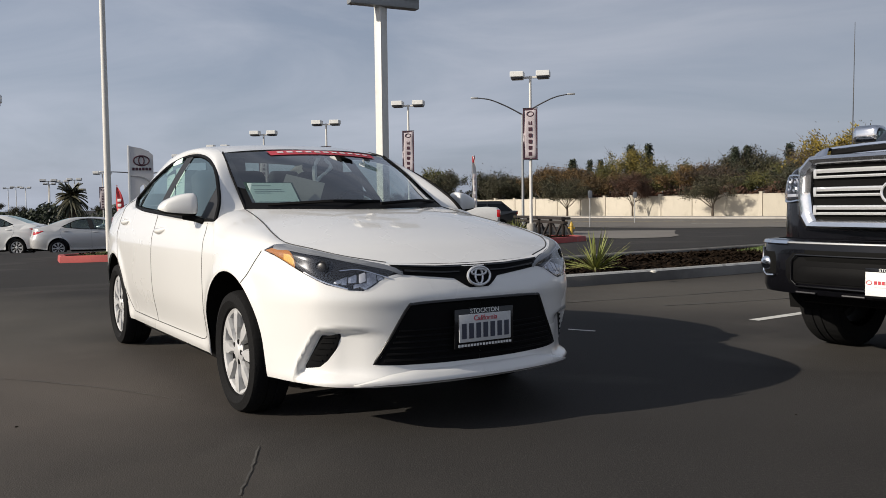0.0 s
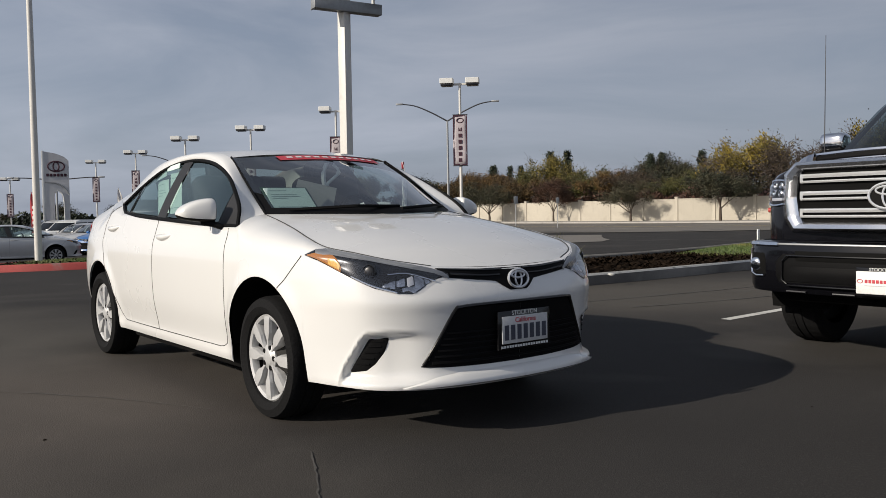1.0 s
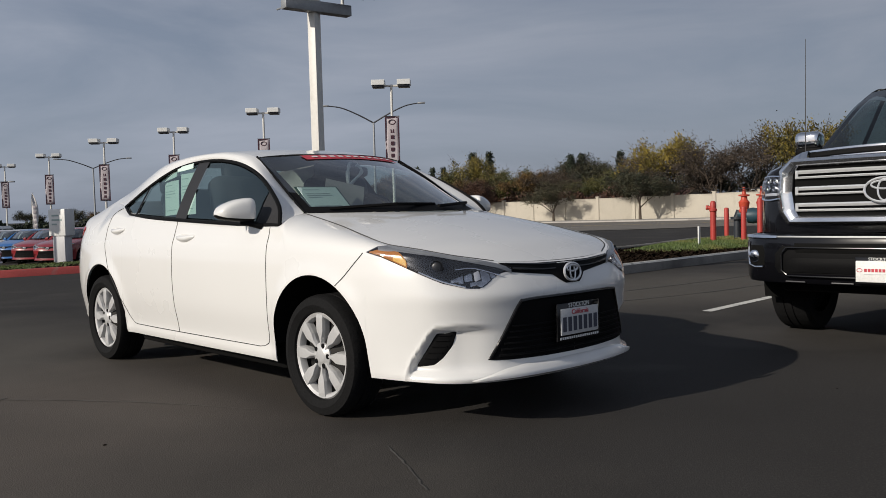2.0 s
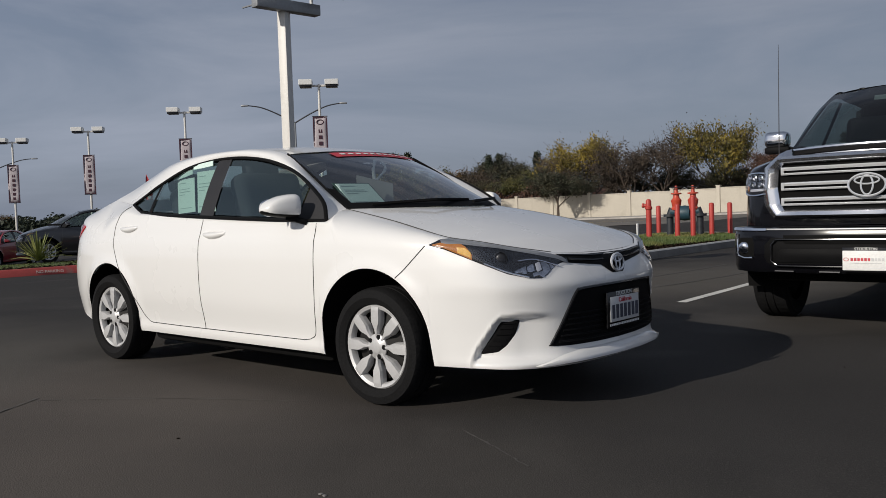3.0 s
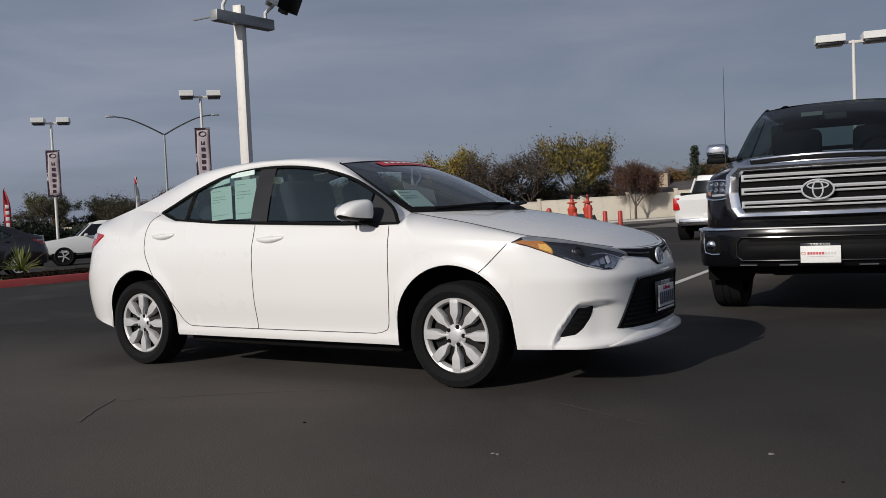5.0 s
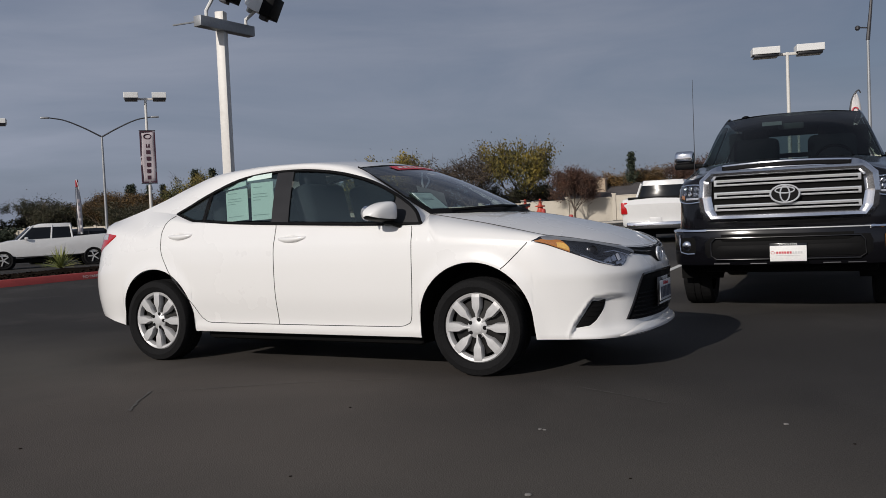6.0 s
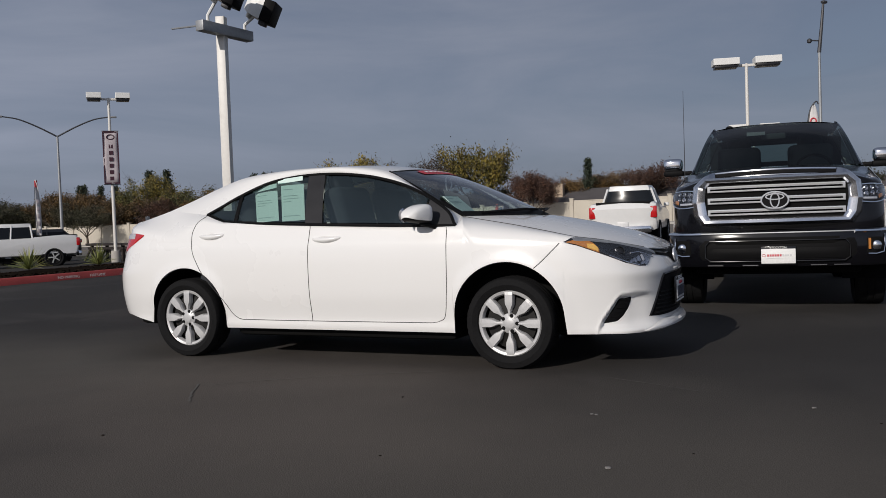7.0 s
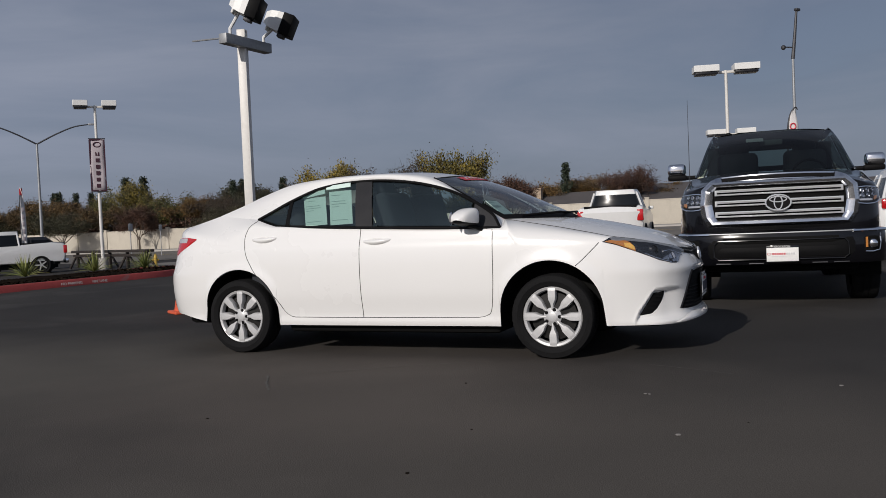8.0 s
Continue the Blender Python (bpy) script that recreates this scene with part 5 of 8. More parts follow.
def outline_bed(name, edge, kerb_mat, bed_mat, label, bed_label, kerb=0.16, height=0.15, flush=0.02):
    """A planting bed: a rounded kerb round a closed outline and a filled bed inside it."""
    c = [Vector((p[0], p[1])) for p in edge]
    n = len(c)
    ins = []
    for i in range(n):
        d = (c[(i + 1) % n] - c[i - 1]).normalized()
        ins.append(Vector((-d.y, d.x)))
    area = sum(c[i].x * c[(i + 1) % n].y - c[(i + 1) % n].x * c[i].y for i in range(n))
    sg = 1 if area > 0 else -1
    bm = bmesh.new()
    prof = [(0.0, -0.05), (0.012, height - 0.03), (0.035, height), (kerb - 0.02, height), (kerb, height - 0.02), (kerb, -0.02)]
    rings = [[(c[i].x + ins[i].x * sg * a, c[i].y + ins[i].y * sg * a, lot_z(c[i].x, c[i].y) + z) for i in range(n)] for a, z in prof]
    grid(bm, rings, closed=True)
    k = solid(name, bm, kerb_mat, label, "kerb", kind="structure")
    bm = bmesh.new()
    inner = [c[i] + ins[i] * sg * (kerb - 0.01) for i in range(n)]
    mid = sum(inner, Vector((0, 0))) / n
    rings = []
    for t in (0, 0.3, 0.6, 0.85):
        rings.append([((p.x + (mid.x - p.x) * t), (p.y + (mid.y - p.y) * t), lot_z(p.x, p.y) + height - flush + 0.03 * t + 0.02 * noise.noise((p.x * 2, p.y * 2, t * 3))) for p in inner])
    vs = grid(bm, rings, closed=True)
    bm.faces.new(vs[-1])
    # a white strip paints in the sunlit top edge of the concrete kerb
    if kerb_mat is M_KERB:
        b2 = bmesh.new()
        grid(b2, [[(c[i].x + ins[i].x * sg * a, c[i].y + ins[i].y * sg * a, lot_z(c[i].x, c[i].y) + z) for i in range(n)] for a, z in ((0.014, height - 0.022), (0.030, height + 0.003), (0.044, height + 0.004))], closed=True)
        solid("kerb_edge", b2, M_LINE, "lit top edge of the kerb painted as a pale strip", "kerb", kind="structure")
    solid(name.replace("kerb", "bed"), bm, bed_mat, bed_label, "planting bed", kind="structure")
    return k


def densify(pts, step=0.6):
    out = []
    c = [Vector(p) for p in pts]
    for a, b in zip(c, c[1:] + c[:1]):
        m = max(1, int((b - a).length / step))
        out += [tuple(a + (b - a) * k / m) for k in range(m)]
    return out


NEAR_BED = [(0.1, 10.35), (0.6, 10.15), (1.5, 10.55), (3.2, 11.55), (4.8, 12.6), (8.0, 14.75), (10.2, 16.25), (11.2, 17.2), (11.7, 18.6), (11.5, 20.0), (10.6, 20.9), (9.2, 20.3), (6.8, 18.0), (5.0, 16.6), (3.2, 15.5), (1.4, 13.9), (0.2, 12.2)]
FAR_BED = [(-8.3, 18.5), (-7.0, 18.4), (-4.9, 18.95), (-2.5, 19.70), (1.45, 21.25), (3.05, 22.9), (4.2, 25.0), (4.3, 28.0), (3.0, 29.5), (0.0, 27.0), (-3.0, 25.2), (-6.0, 23.6), (-8.6, 22.2), (-9.2, 20.4)]
build_ground()
outline_bed("near_kerb", densify(NEAR_BED), M_KERB, M_MULCH, "worn concrete kerb with its lit top edge painted white", "dark bark mulch bed", flush=0.085)
outline_bed("far_kerb", densify(FAR_BED), M_REDKERB, M_MULCH, "red-painted fire lane kerb", "dark mulch bed behind the red kerb")


def build_lines():
    d = Vector((math.cos(radians(35.4)), math.sin(radians(35.4))))
    nrm = Vector((-d.y, d.x))
    for x, y, ln in ((2.70, 7.42, 5.6),):
        bm = bmesh.new()
        a = Vector((x, y))
        rows = [[(*(a + d * t + nrm * q), 0.004 + lot_z(x, y)) for q in (-0.05, 0.05)] for t in np.linspace(0, ln, 12)]
        grid(bm, rows)
        solid("parking_line", bm, M_LINE, "white painted parking bay line on asphalt", "parking line", kind="structure")
    # worn scrap of an older line
    bm = bmesh.new()
    grid(bm, [[(1.02, 6.99, 0.004), (1.03, 7.03, 0.004)], [(1.22, 6.87, 0.004), (1.23, 6.91, 0.004)]])
    solid("paint_scrap", bm, M_LINE, "worn scrap of white line paint on asphalt", "parking line", kind="structure")


build_lines()
for x, y, rot in ((-4.35, 19.24, 14.5), (-0.75, 20.40, 20.5)):
    along = Vector((math.cos(radians(rot)), math.sin(radians(rot))))
    for text, d in (("NO PARKING", -0.34), ("FIRE LANE", 0.36)):
        ob = words("kerb_lettering", text, 0.085, M_LINE, None, pose(x + along.x * d, y - 0.145 + along.y * d, lot_z(x, y) + 0.065, 85, 0, rot), 0.003)
        tagged(ob, "white stencilled words on the red kerb face", "lettering", "kerb lettering", "structure")

# ---- the dark full-size pickup ----
TRUCK_AT = pose(2.68, 4.95, 0, 0, 0, -144.6)


def build_truck():
    car = thing("pickup_truck", "dark grey full-size pickup truck with a large chrome grille", "pickup truck", TRUCK_AT)
    plan = [(-0.075, 0), (-0.085, 0.3), (-0.105, 0.60), (-0.135, 0.78), (-0.225, 0.91), (-0.42, 0.985), (-0.85, 1.008), (-2.0, 1.005), (-3.5, 1.005), (-5.0, 1.0), (-5.45, 0.985), (-5.55, 0.9), (-5.56, 0.5), (-5.56, 0)]
    front = [(0.7, 0.0), (0.9, 0.0), (1.1, 0.02), (1.22, 0.05), (1.35, 0.12)]
    side = [(0.45, 0.05), (0.60, 0.02), (0.80, 0.0), (1.0, 0.0), (1.15, 0.012), (1.28, 0.04), (1.42, 0.08)]
    top = [((-0.02, 0), (-0.13, 0, 1.335)), ((-0.06, 0.60), (-0.17, 0.55, 1.325)), ((-0.11, 0.78), (-0.22, 0.70, 1.30)), ((-0.22, 0.91), (-0.32, 0.80, 1.275)), ((-0.42, 0.985), (-0.48, 0.875, 1.285)), ((-0.85, 1.008), (-0.85, 0.905, 1.335)), ((-1.2, 1.008), (-1.18, 0.895, 1.405)), ((-1.3, 1.0), (-1.3, 0.925, 1.385)), ((-3.55, 1.0), (-3.55, 0.925, 1.42)), ((-3.62, 1.0), (-3.62, 0.95, 1.33)), ((-5.45, 0.985), (-5.45, 0.945, 1.36)), ((-5.56, 0), (-5.50, 0, 1.36))]
    low = [((-0.02, 0), 0.80), ((-0.22, 0.91), 0.76), ((-0.36, 0.97), 0.70), ((-1.34, 1.0), 0.50), ((-4.0, 1.0), 0.50), ((-5.56, 0), 0.62)]
    roll = [((-0.02, 0), 0.05), ((-0.42, 0.985), 0.09), ((-0.85, 1.0), 0.12), ((-1.2, 1.0), 0.15), ((-1.3, 1.0), 0.05), ((-5.56, 0), 0.05)]
    w = Wrap(plan, front, side, front, top, low, roll, [(-0.88, 0.44, 0.50), (-4.60, 0.44, 0.50)])
    U = w.u
    us = set(np.arange(0, w.a[-1], 0.05).tolist()) | {w.a[-1]}
    for c in (-0.88, -4.60):
        for d in (0.9995, 0.985, 0.95, 0.9, 1.002):
            us |= {U(c + 0.5 * d, 1.0), U(c - 0.5 * d, 1.0)}

    def classify(x, y, z):
        return "nose_panel" if x > -0.3 and y < 0.8 else "front_fender" if x > -1.35 else "cab_side" if x > -3.6 else "bed_side"

    for _ in w.panels(sorted(us), 14, 5, classify, car, {"": M_DARKPAINT}, {}):
        pass

    def sheet(name, edges, centres, mat, label="", n=18, power=2.4):
        bm = bmesh.new()
        bridge(bm, curve(edges, 6), curve(centres, 6), n, power)
        return part(name, bm, mat, car, label)

    sheet("bonnet", [w.edge(U(*q)) for q in ((-0.06, 0.60), (-0.11, 0.78), (-0.22, 0.91), (-0.42, 0.985), (-0.85, 1.008), (-1.2, 1.008))], [(-0.13, 0, 1.335), (-0.20, 0, 1.362), (-0.32, 0, 1.385), (-0.52, 0, 1.408), (-0.80, 0, 1.432), (-1.02, 0, 1.450)], M_DARKPAINT, n=24, power=3.0)
    E = [(-1.18, 0.845, 1.430), (-1.42, 0.800, 1.615), (-1.66, 0.745, 1.795), (-1.92, 0.680, 1.940)]
    C = [(-0.98, 0, 1.452), (-1.24, 0, 1.645), (-1.50, 0, 1.825), (-1.80, 0, 1.977)]
    sheet("windscreen", E, C, G_TRUCK, "dark windscreen")
    R = [(-1.92, 0.680, 1.940), (-2.4, 0.675, 1.980), (-2.9, 0.67, 1.980), (-3.45, 0.66, 1.945)]
    sheet("cab_roof", R, [(-1.80, 0, 1.977), (-2.4, 0, 2.010), (-2.9, 0, 2.010), (-3.45, 0, 1.985)], M_DARKPAINT, power=3.0)
    sheet("rear_screen", [(-3.45, 0.66, 1.945), (-3.58, 0.80, 1.42)], [(-3.45, 0, 1.985), (-3.60, 0, 1.42)], G_SIDE)
    for s in (-1, 1):
        belt = [(-1.30, 0.925, 1.390), (-1.9, 0.925, 1.395), (-2.6, 0.925, 1.405), (-3.55, 0.915, 1.42)]
        rail = [(-1.36, 0.875, 1.43), (-1.98, 0.715, 1.890), (-2.6, 0.700, 1.920), (-3.40, 0.695, 1.895)]
        outer = [(-1.18, 0.850, 1.425), (-1.92, 0.680, 1.940), (-2.6, 0.672, 1.980), (-3.45, 0.66, 1.945)]
        bm = bmesh.new()
        grid(bm, [[Vector((a[0] + (b[0] - a[0]) * t, s * (a[1] + (b[1] - a[1]) * t + 0.015 * math.sin(math.pi * t)), a[2] + (b[2] - a[2]) * t)) for t in (0, 0.25, 0.5, 0.75, 1)] for a, b in zip(curve(outer, 6), curve(rail, 6))])
        part("roof_pillar_frame", bm, M_DARKPAINT, car)
        for x0, x1, nm in ((-1.42, -2.28, "front_window"), (-2.40, -3.36, "rear_window")):
            bm = bmesh.new()
            rws = []
            for k in range(11):
                x = x0 + (x1 - x0) * k / 10
                b = [np.interp(-x, [-p[0] for p in belt], [p[q] for p in belt]) for q in (1, 2)]
                r = [np.interp(-x, [-p[0] for p in rail], [p[q] for p in rail]) for q in (1, 2)]
                rws.append([(x, s * (b[0] + (r[0] - b[0]) * t), b[1] + (r[1] - b[1]) * t) for t in (0, 0.33, 0.66, 1)])
            grid(bm, rws)
            part(nm, bm, G_SIDE, car)
        bm = bmesh.new()
        grid(bm, [[(-2.28, s * 0.926, 1.40), (-2.28, s * 0.712, 1.905)], [(-2.40, s * 0.926, 1.40), (-2.40, s * 0.712, 1.905)]])
        part("centre_pillar", bm, M_TRIM, car)
        bm = bmesh.new()
        grid(bm, [[(-3.36, s * 0.92, 1.40), (-3.36, s * 0.70, 1.90)], [(-3.60, s * 0.92, 1.40), (-3.47, s * 0.66, 1.945)]])
        part("rear_pillar", bm, M_DARKPAINT, car)
        # mirror
        bm = bmesh.new()
        box(bm, (0.16, 0.22, 0.150), (-1.67, s * 1.115, 1.550), 0.045, None, 3)
        mir = part("wing_mirror", bm, M_CHROME, car, "large chrome-capped wing mirror")
        bm = bmesh.new()
        box(bm, (0.14, 0.23, 0.065), (-1.68, s * 1.11, 1.452), 0.02)
        box(bm, (0.09, 0.20, 0.05), (-1.69, s * 0.97, 1.450), 0.02)
        part("mirror_arm", bm, M_TRIM, mir)
        # headlamp
        ht = [(U(-0.10, 0.735), 1.195), (U(-0.16, 0.85), 1.205), (U(-0.26, 0.935), 1.200), (U(-0.42, 0.985), 1.190), (U(-0.50, 0.992), 1.165)]
        hb = [(U(-0.10, 0.735), 1.045), (U(-0.16, 0.85), 1.030), (U(-0.26, 0.935), 1.040), (U(-0.40, 0.982), 1.075), (U(-0.50, 0.992), 1.130)]
        lamp = w.patch("headlamp", ht, hb, M_LAMPBODY, car, 0.004, s, 20, 6, "dark headlamp with bright projectors")
        for col, (px_, py_) in enumerate(((-0.115, 0.765), (-0.14, 0.81), (-0.175, 0.865), (-0.225, 0.91))):
            for row in range(2):
                uu, zz = U(px_, py_), 1.160 - 0.052 * row + 0.004 * col
                n = w.normal(uu)
                face = Matrix.Translation(w.at(uu, zz, 0.008, s)) @ Vector((n[0], s * n[1], 0)).to_track_quat("Z", "Y").to_matrix().to_4x4()
                bm = bmesh.new()
                lathe(bm, [(0.024, 0.000), (0.024, 0.006), (0.018, 0.010), (0.012, 0.003), (0.002, 0.005)], 12, "z")
                bmesh.ops.transform(bm, matrix=face, verts=bm.verts)
                part("projector", bm, M_FACET, lamp, "bright lamp projector")
        w.patch("lamp_blade", [(U(-0.11, 0.755), 1.082), (U(-0.22, 0.905), 1.080)], [(U(-0.11, 0.755), 1.064), (U(-0.22, 0.905), 1.060)], M_BRIGHT, lamp, 0.008, s, 10, 2, "chrome blade under the projectors", 0.002)
        w.patch("turn_reflector", [(U(-0.24, 0.92), 1.105), (U(-0.32, 0.955), 1.115)], [(U(-0.24, 0.92), 1.065), (U(-0.32, 0.955), 1.085)], M_AMBER, lamp, 0.008, s, 6, 2, "amber reflector", 0.002)
        w.line("lamp_trim", [(u, z) for u, z in hb], lamp, s, 0.009, M_CHROME, 0.006)
        w.line("lamp_trim", [(u, z) for u, z in ht], lamp, s, 0.009, M_CHROME, 0.006)
        w.line("lamp_trim", [hb[-1], ht[-1]], lamp, s, 0.009, M_CHROME, 0.006)
        w.line("lamp_trim", [hb[0], ht[0]], lamp, s, 0.009, M_CHROME, 0.006)
        w.patch("lens", ht, hb, G_LENS, lamp, 0.020, s, 18, 5, "clear lens", 0.012)
        bm = bmesh.new()
        grid(bm, [[(-0.88 + 0.495 * math.cos(a), s * yy, 0.44 + 0.495 * math.sin(a)) for yy in (0.99, 0.6)] + [(-0.88, s * 0.6, 0.44)] for a in (-0.3 + (math.pi + 0.6) * k / 20 for k in range(21))])
        part("arch_liner", bm, M_UNDER, car)
    bm = bmesh.new()
    tube(bm, [(-1.08, -0.93, 1.34), (-1.09, -0.93, 1.80), (-1.10, -0.93, 2.34)], 0.0045, 6, 0.002)
    lathe(bm, [(0.016, 1.33), (0.012, 1.38)], 8, "z", (-1.08, -0.93, 0))
    part("antenna", bm, M_DARKSTEEL, car, "thin whip antenna")
    bm = bmesh.new()
    lathe(bm, [(0.05, 0.0), (0.045, 0.02), (0.02, 0.035)], 14, "z", (-2.25, -0.50, 1.985))
    part("roof_marker", bm, M_TRIM, car)

    # grille
    def gx(y):
        return 0.015 - 0.13 * (y / 0.75) ** 2

    bm = bmesh.new()
    grid(bm, [[(gx(y) - 0.028, y, z) for y in (-0.68 + 1.36 * k / 16 for k in range(17))] for z in (0.90, 1.0, 1.1, 1.2, 1.27)])
    gr = part("grille", bm, M_UNDER, car, "chrome-barred grille with a dark backing")
    outer = [(-0.67, 1.325), (0.67, 1.325), (0.770, 1.245), (0.795, 1.08), (0.775, 0.94), (0.700, 0.840), (-0.700, 0.840), (-0.775, 0.94), (-0.795, 1.08), (-0.770, 1.245)]
    inner = [(-0.60, 1.262), (0.60, 1.262), (0.640, 1.215), (0.650, 1.08), (0.630, 0.96), (0.600, 0.915), (-0.600, 0.915), (-0.630, 0.96), (-0.650, 1.08), (-0.640, 1.215)]

    def loop(o, i, t, dx):
        pts = [(a[0] + (b[0] - a[0]) * t, a[1] + (b[1] - a[1]) * t) for a, b in zip(o, i)]
        dense = []
        for a, b in zip(pts, pts[1:] + pts[:1]):
            dense += [(a[0] + (b[0] - a[0]) * k / 8, a[1] + (b[1] - a[1]) * k / 8) for k in range(8)]
        return [(gx(y) + dx, y, z) for y, z in dense]

    bm = bmesh.new()
    grid(bm, [loop(outer, inner, 0, -0.07), loop(outer, inner, 0.12, 0.0), loop(outer, inner, 0.45, 0.035), loop(outer, inner, 0.8, 0.025), loop(outer, inner, 1, 0.0), loop(outer, inner, 1.02, -0.06)], closed=True)
    part("grille_surround", bm, M_SURROUND, gr, "chrome grille surround")
    for z0 in (1.200, 1.085, 0.970):
        for dz, hh in ((0.022, 0.026), (-0.016, 0.016)):
            bm = bmesh.new()
            grid(bm, [[(gx(y) + a, y, z0 + dz + b) for y in (-0.618 + 1.236 * k / 20 for k in range(21))] for a, b in ((-0.022, hh / 2), (-0.004, hh / 2), (0.004, hh * 0.1), (0.0, -hh / 2), (-0.022, -hh / 2))])
            part("grille_bar", bm, M_BRIGHT, gr, smooth=False)
        for s in (-1, 1):
            bm = bmesh.new()
            grid(bm, [[(gx(y) + a, s * y, z0 + z) for y in (0.598, 0.612, 0.622)] for a, z in ((-0.02, 0.036), (0.003, 0.035), (0.004, 0.0), (0.0, -0.024), (-0.02, -0.025))])
            part("bar_end", bm, M_BRIGHT, gr)
    oval_badge(gr, pose(0.045, 0, 1.080, 0, -3, 0), 0.122, 0.080, 0.0085)
    # air slot in the bonnet lip
    bm = bmesh.new()
    grid(bm, [[(gx(y) - 0.10 + a, y, z - 0.02 * (y / 0.6) ** 2) for y in (-0.55 + 1.1 * k / 16 for k in range(17))] for a, z in ((0.0, 1.333), (0.012, 1.345), (0.002, 1.372))])
    part("bonnet_slot", bm, M_TRIM, car, "black air slot in the bonnet lip")
    for z, a, r in ((1.380, -0.098, 0.011), (1.330, -0.088, 0.007)):
        bm = bmesh.new()
        tube(bm, [(gx(y) + a, y, z - 0.02 * (y / 0.6) ** 2) for y in (-0.58 + 1.16 * k / 16 for k in range(17))], r, 6)
        part("slot_trim", bm, M_CHROME, car)
    for s in (-1, 1):
        bm = bmesh.new()
        grid(bm, [[(gx(y) + a, s * y, z) for y, z in ((0.555, 1.372), (0.60, 1.366), (0.66, 1.342), (0.715, 1.295))] for a in (-0.115, -0.08)] + [[(gx(y) - 0.035, s * y, z) for y, z in ((0.545, 1.318), (0.595, 1.316), (0.645, 1.312), (0.70, 1.270))]])
        part("slot_end", bm, M_CHROME, car, "chrome end of the bonnet slot")

    # bumper
    bp = curve([(0.155, 0), (0.150, 0.35), (0.115, 0.65), (0.045, 0.86), (-0.10, 0.985), (-0.28, 1.020), (-0.40, 1.025)], 6)
    bp = np.concatenate([bp[::-1] * (1, -1), bp[1:]])
    sec = [(-0.12, 0.44), (-0.03, 0.45), (0.0, 0.49), (0.004, 0.60), (0.004, 0.72), (-0.01, 0.765), (-0.05, 0.785), (-0.16, 0.79)]

    def bump(y, z, off=0.0):
        x = np.interp(y, bp[:, 1], bp[:, 0])
        return Vector((x + np.interp(z, [q[1] for q in sec], [q[0] for q in sec]) + off, y, z))

    bm = bmesh.new()
    grid(bm, [[(x + a * (1 if abs(y) < 0.93 else 0.6), y * (1 if abs(y) < 0.9 else 1 + a * 0.25), z) for x, y in bp] for a, z in sec])
    bum = part("front_bumper", bm, M_DARKPAINT, car, "dark front bumper")

    def plate_on(name, y0, y1, z0, z1, mat, off, label="", n=10):
        bm = bmesh.new()
        grid(bm, [[bump(y0 + (y1 - y0) * k / n, z0 + (z1 - z0) * q / 3, off - (0.012 if k in (0, n) or q in (0, 3) else 0)) for k in range(n + 1)] for q in range(4)])
        return part(name, bm, mat, bum, label)

    plate_on("centre_panel", -0.70, 0.70, 0.475, 0.745, M_TRIM, 0.012, "matt black centre panel", 24)
    plate_on("air_intake", -0.55, 0.55, 0.655, 0.730, M_UNDER, 0.018, "", 20)
    plate_on("lower_pad", -0.62, 0.62, 0.530, 0.640, M_TRIM, 0.020, "", 20)
    for s in (-1, 1):
        plate_on("fog_recess", s * 0.78, s * 0.925, 0.560, 0.725, M_UNDER, 0.010)
        bm = bmesh.new()
        bmesh.ops.create_uvsphere(bm, u_segments=16, v_segments=8, radius=0.044, matrix=Matrix.Translation(bump(s * 0.862, 0.635, 0.018)) @ Matrix.Diagonal((0.4, 1, 1, 1)))
        part("fog_lamp", bm, M_CHROME, bum, "bright round fog lamp")
        bm = bmesh.new()
        tube(bm, [bump(s * y, z, 0.012) for y, z in ((0.79, 0.560), (0.86, 0.556), (0.925, 0.572), (0.940, 0.66), (0.935, 0.735))], 0.008, 6)
        part("fog_trim", bm, M_CHROME, bum)
        bm = bmesh.new()
        tube(bm, [bump(s * y, 0.770, 0.012) for y in (0.68, 0.78, 0.88, 0.95, 1.0)], 0.016, 6)
        part("bumper_trim", bm, M_CHROME, bum)
    # grey tube standing in for the highlight along the bumper's upper edge
    bm = bmesh.new()
    tube(bm, [bump(-0.69 + 1.38 * k / 20, 0.772, 0.006) for k in range(21)], 0.008, 6)
    part("bumper_edge", bm, M_GREYSTEEL, bum, "highlight on the bumper's upper edge, added as a grey tube")
    # gloss tube added so the recess edges show as lighter lines
    bm = bmesh.new()
    rim = [(-0.60 + 1.2 * k / 16, 0.700) for k in range(17)] + [(0.635, 0.66), (0.64, 0.54), (0.60, 0.512)] + [(0.60 - 1.2 * k / 16, 0.505) for k in range(17)] + [(-0.60, 0.512), (-0.64, 0.54), (-0.635, 0.66), (-0.60, 0.700)]
    tube(bm, [bump(y, z, 0.024) for y, z in rim], 0.006, 6, caps=False)
    part("panel_rim", bm, M_GLOSSBLACK, bum, "gloss black tube added for the panel's lighter edge lines")
    bm = bmesh.new()
    tube(bm, [bump(0.805, 0.60, 0.016), bump(0.805, 0.70, 0.016)], 0.012, 6)
    part("side_marker", bm, M_AMBER, bum)
    for y0, y1 in ((-0.62, -0.48), (-0.30, -0.16), (0.30, 0.44), (0.50, 0.64)):
        bm = bmesh.new()
        tube(bm, [bump(y0, 0.463, 0.012), bump(y1, 0.463, 0.012)], 0.006, 6)
        part("bumper_slot", bm, M_DARKSTEEL, bum)
    bm = bmesh.new()
    box(bm, (0.24, 1.50, 0.10), (-0.22, 0, 0.42), 0.04)
    box(bm, (0.95, 1.15, 0.35), (-0.75, 0, 0.55), 0.05)
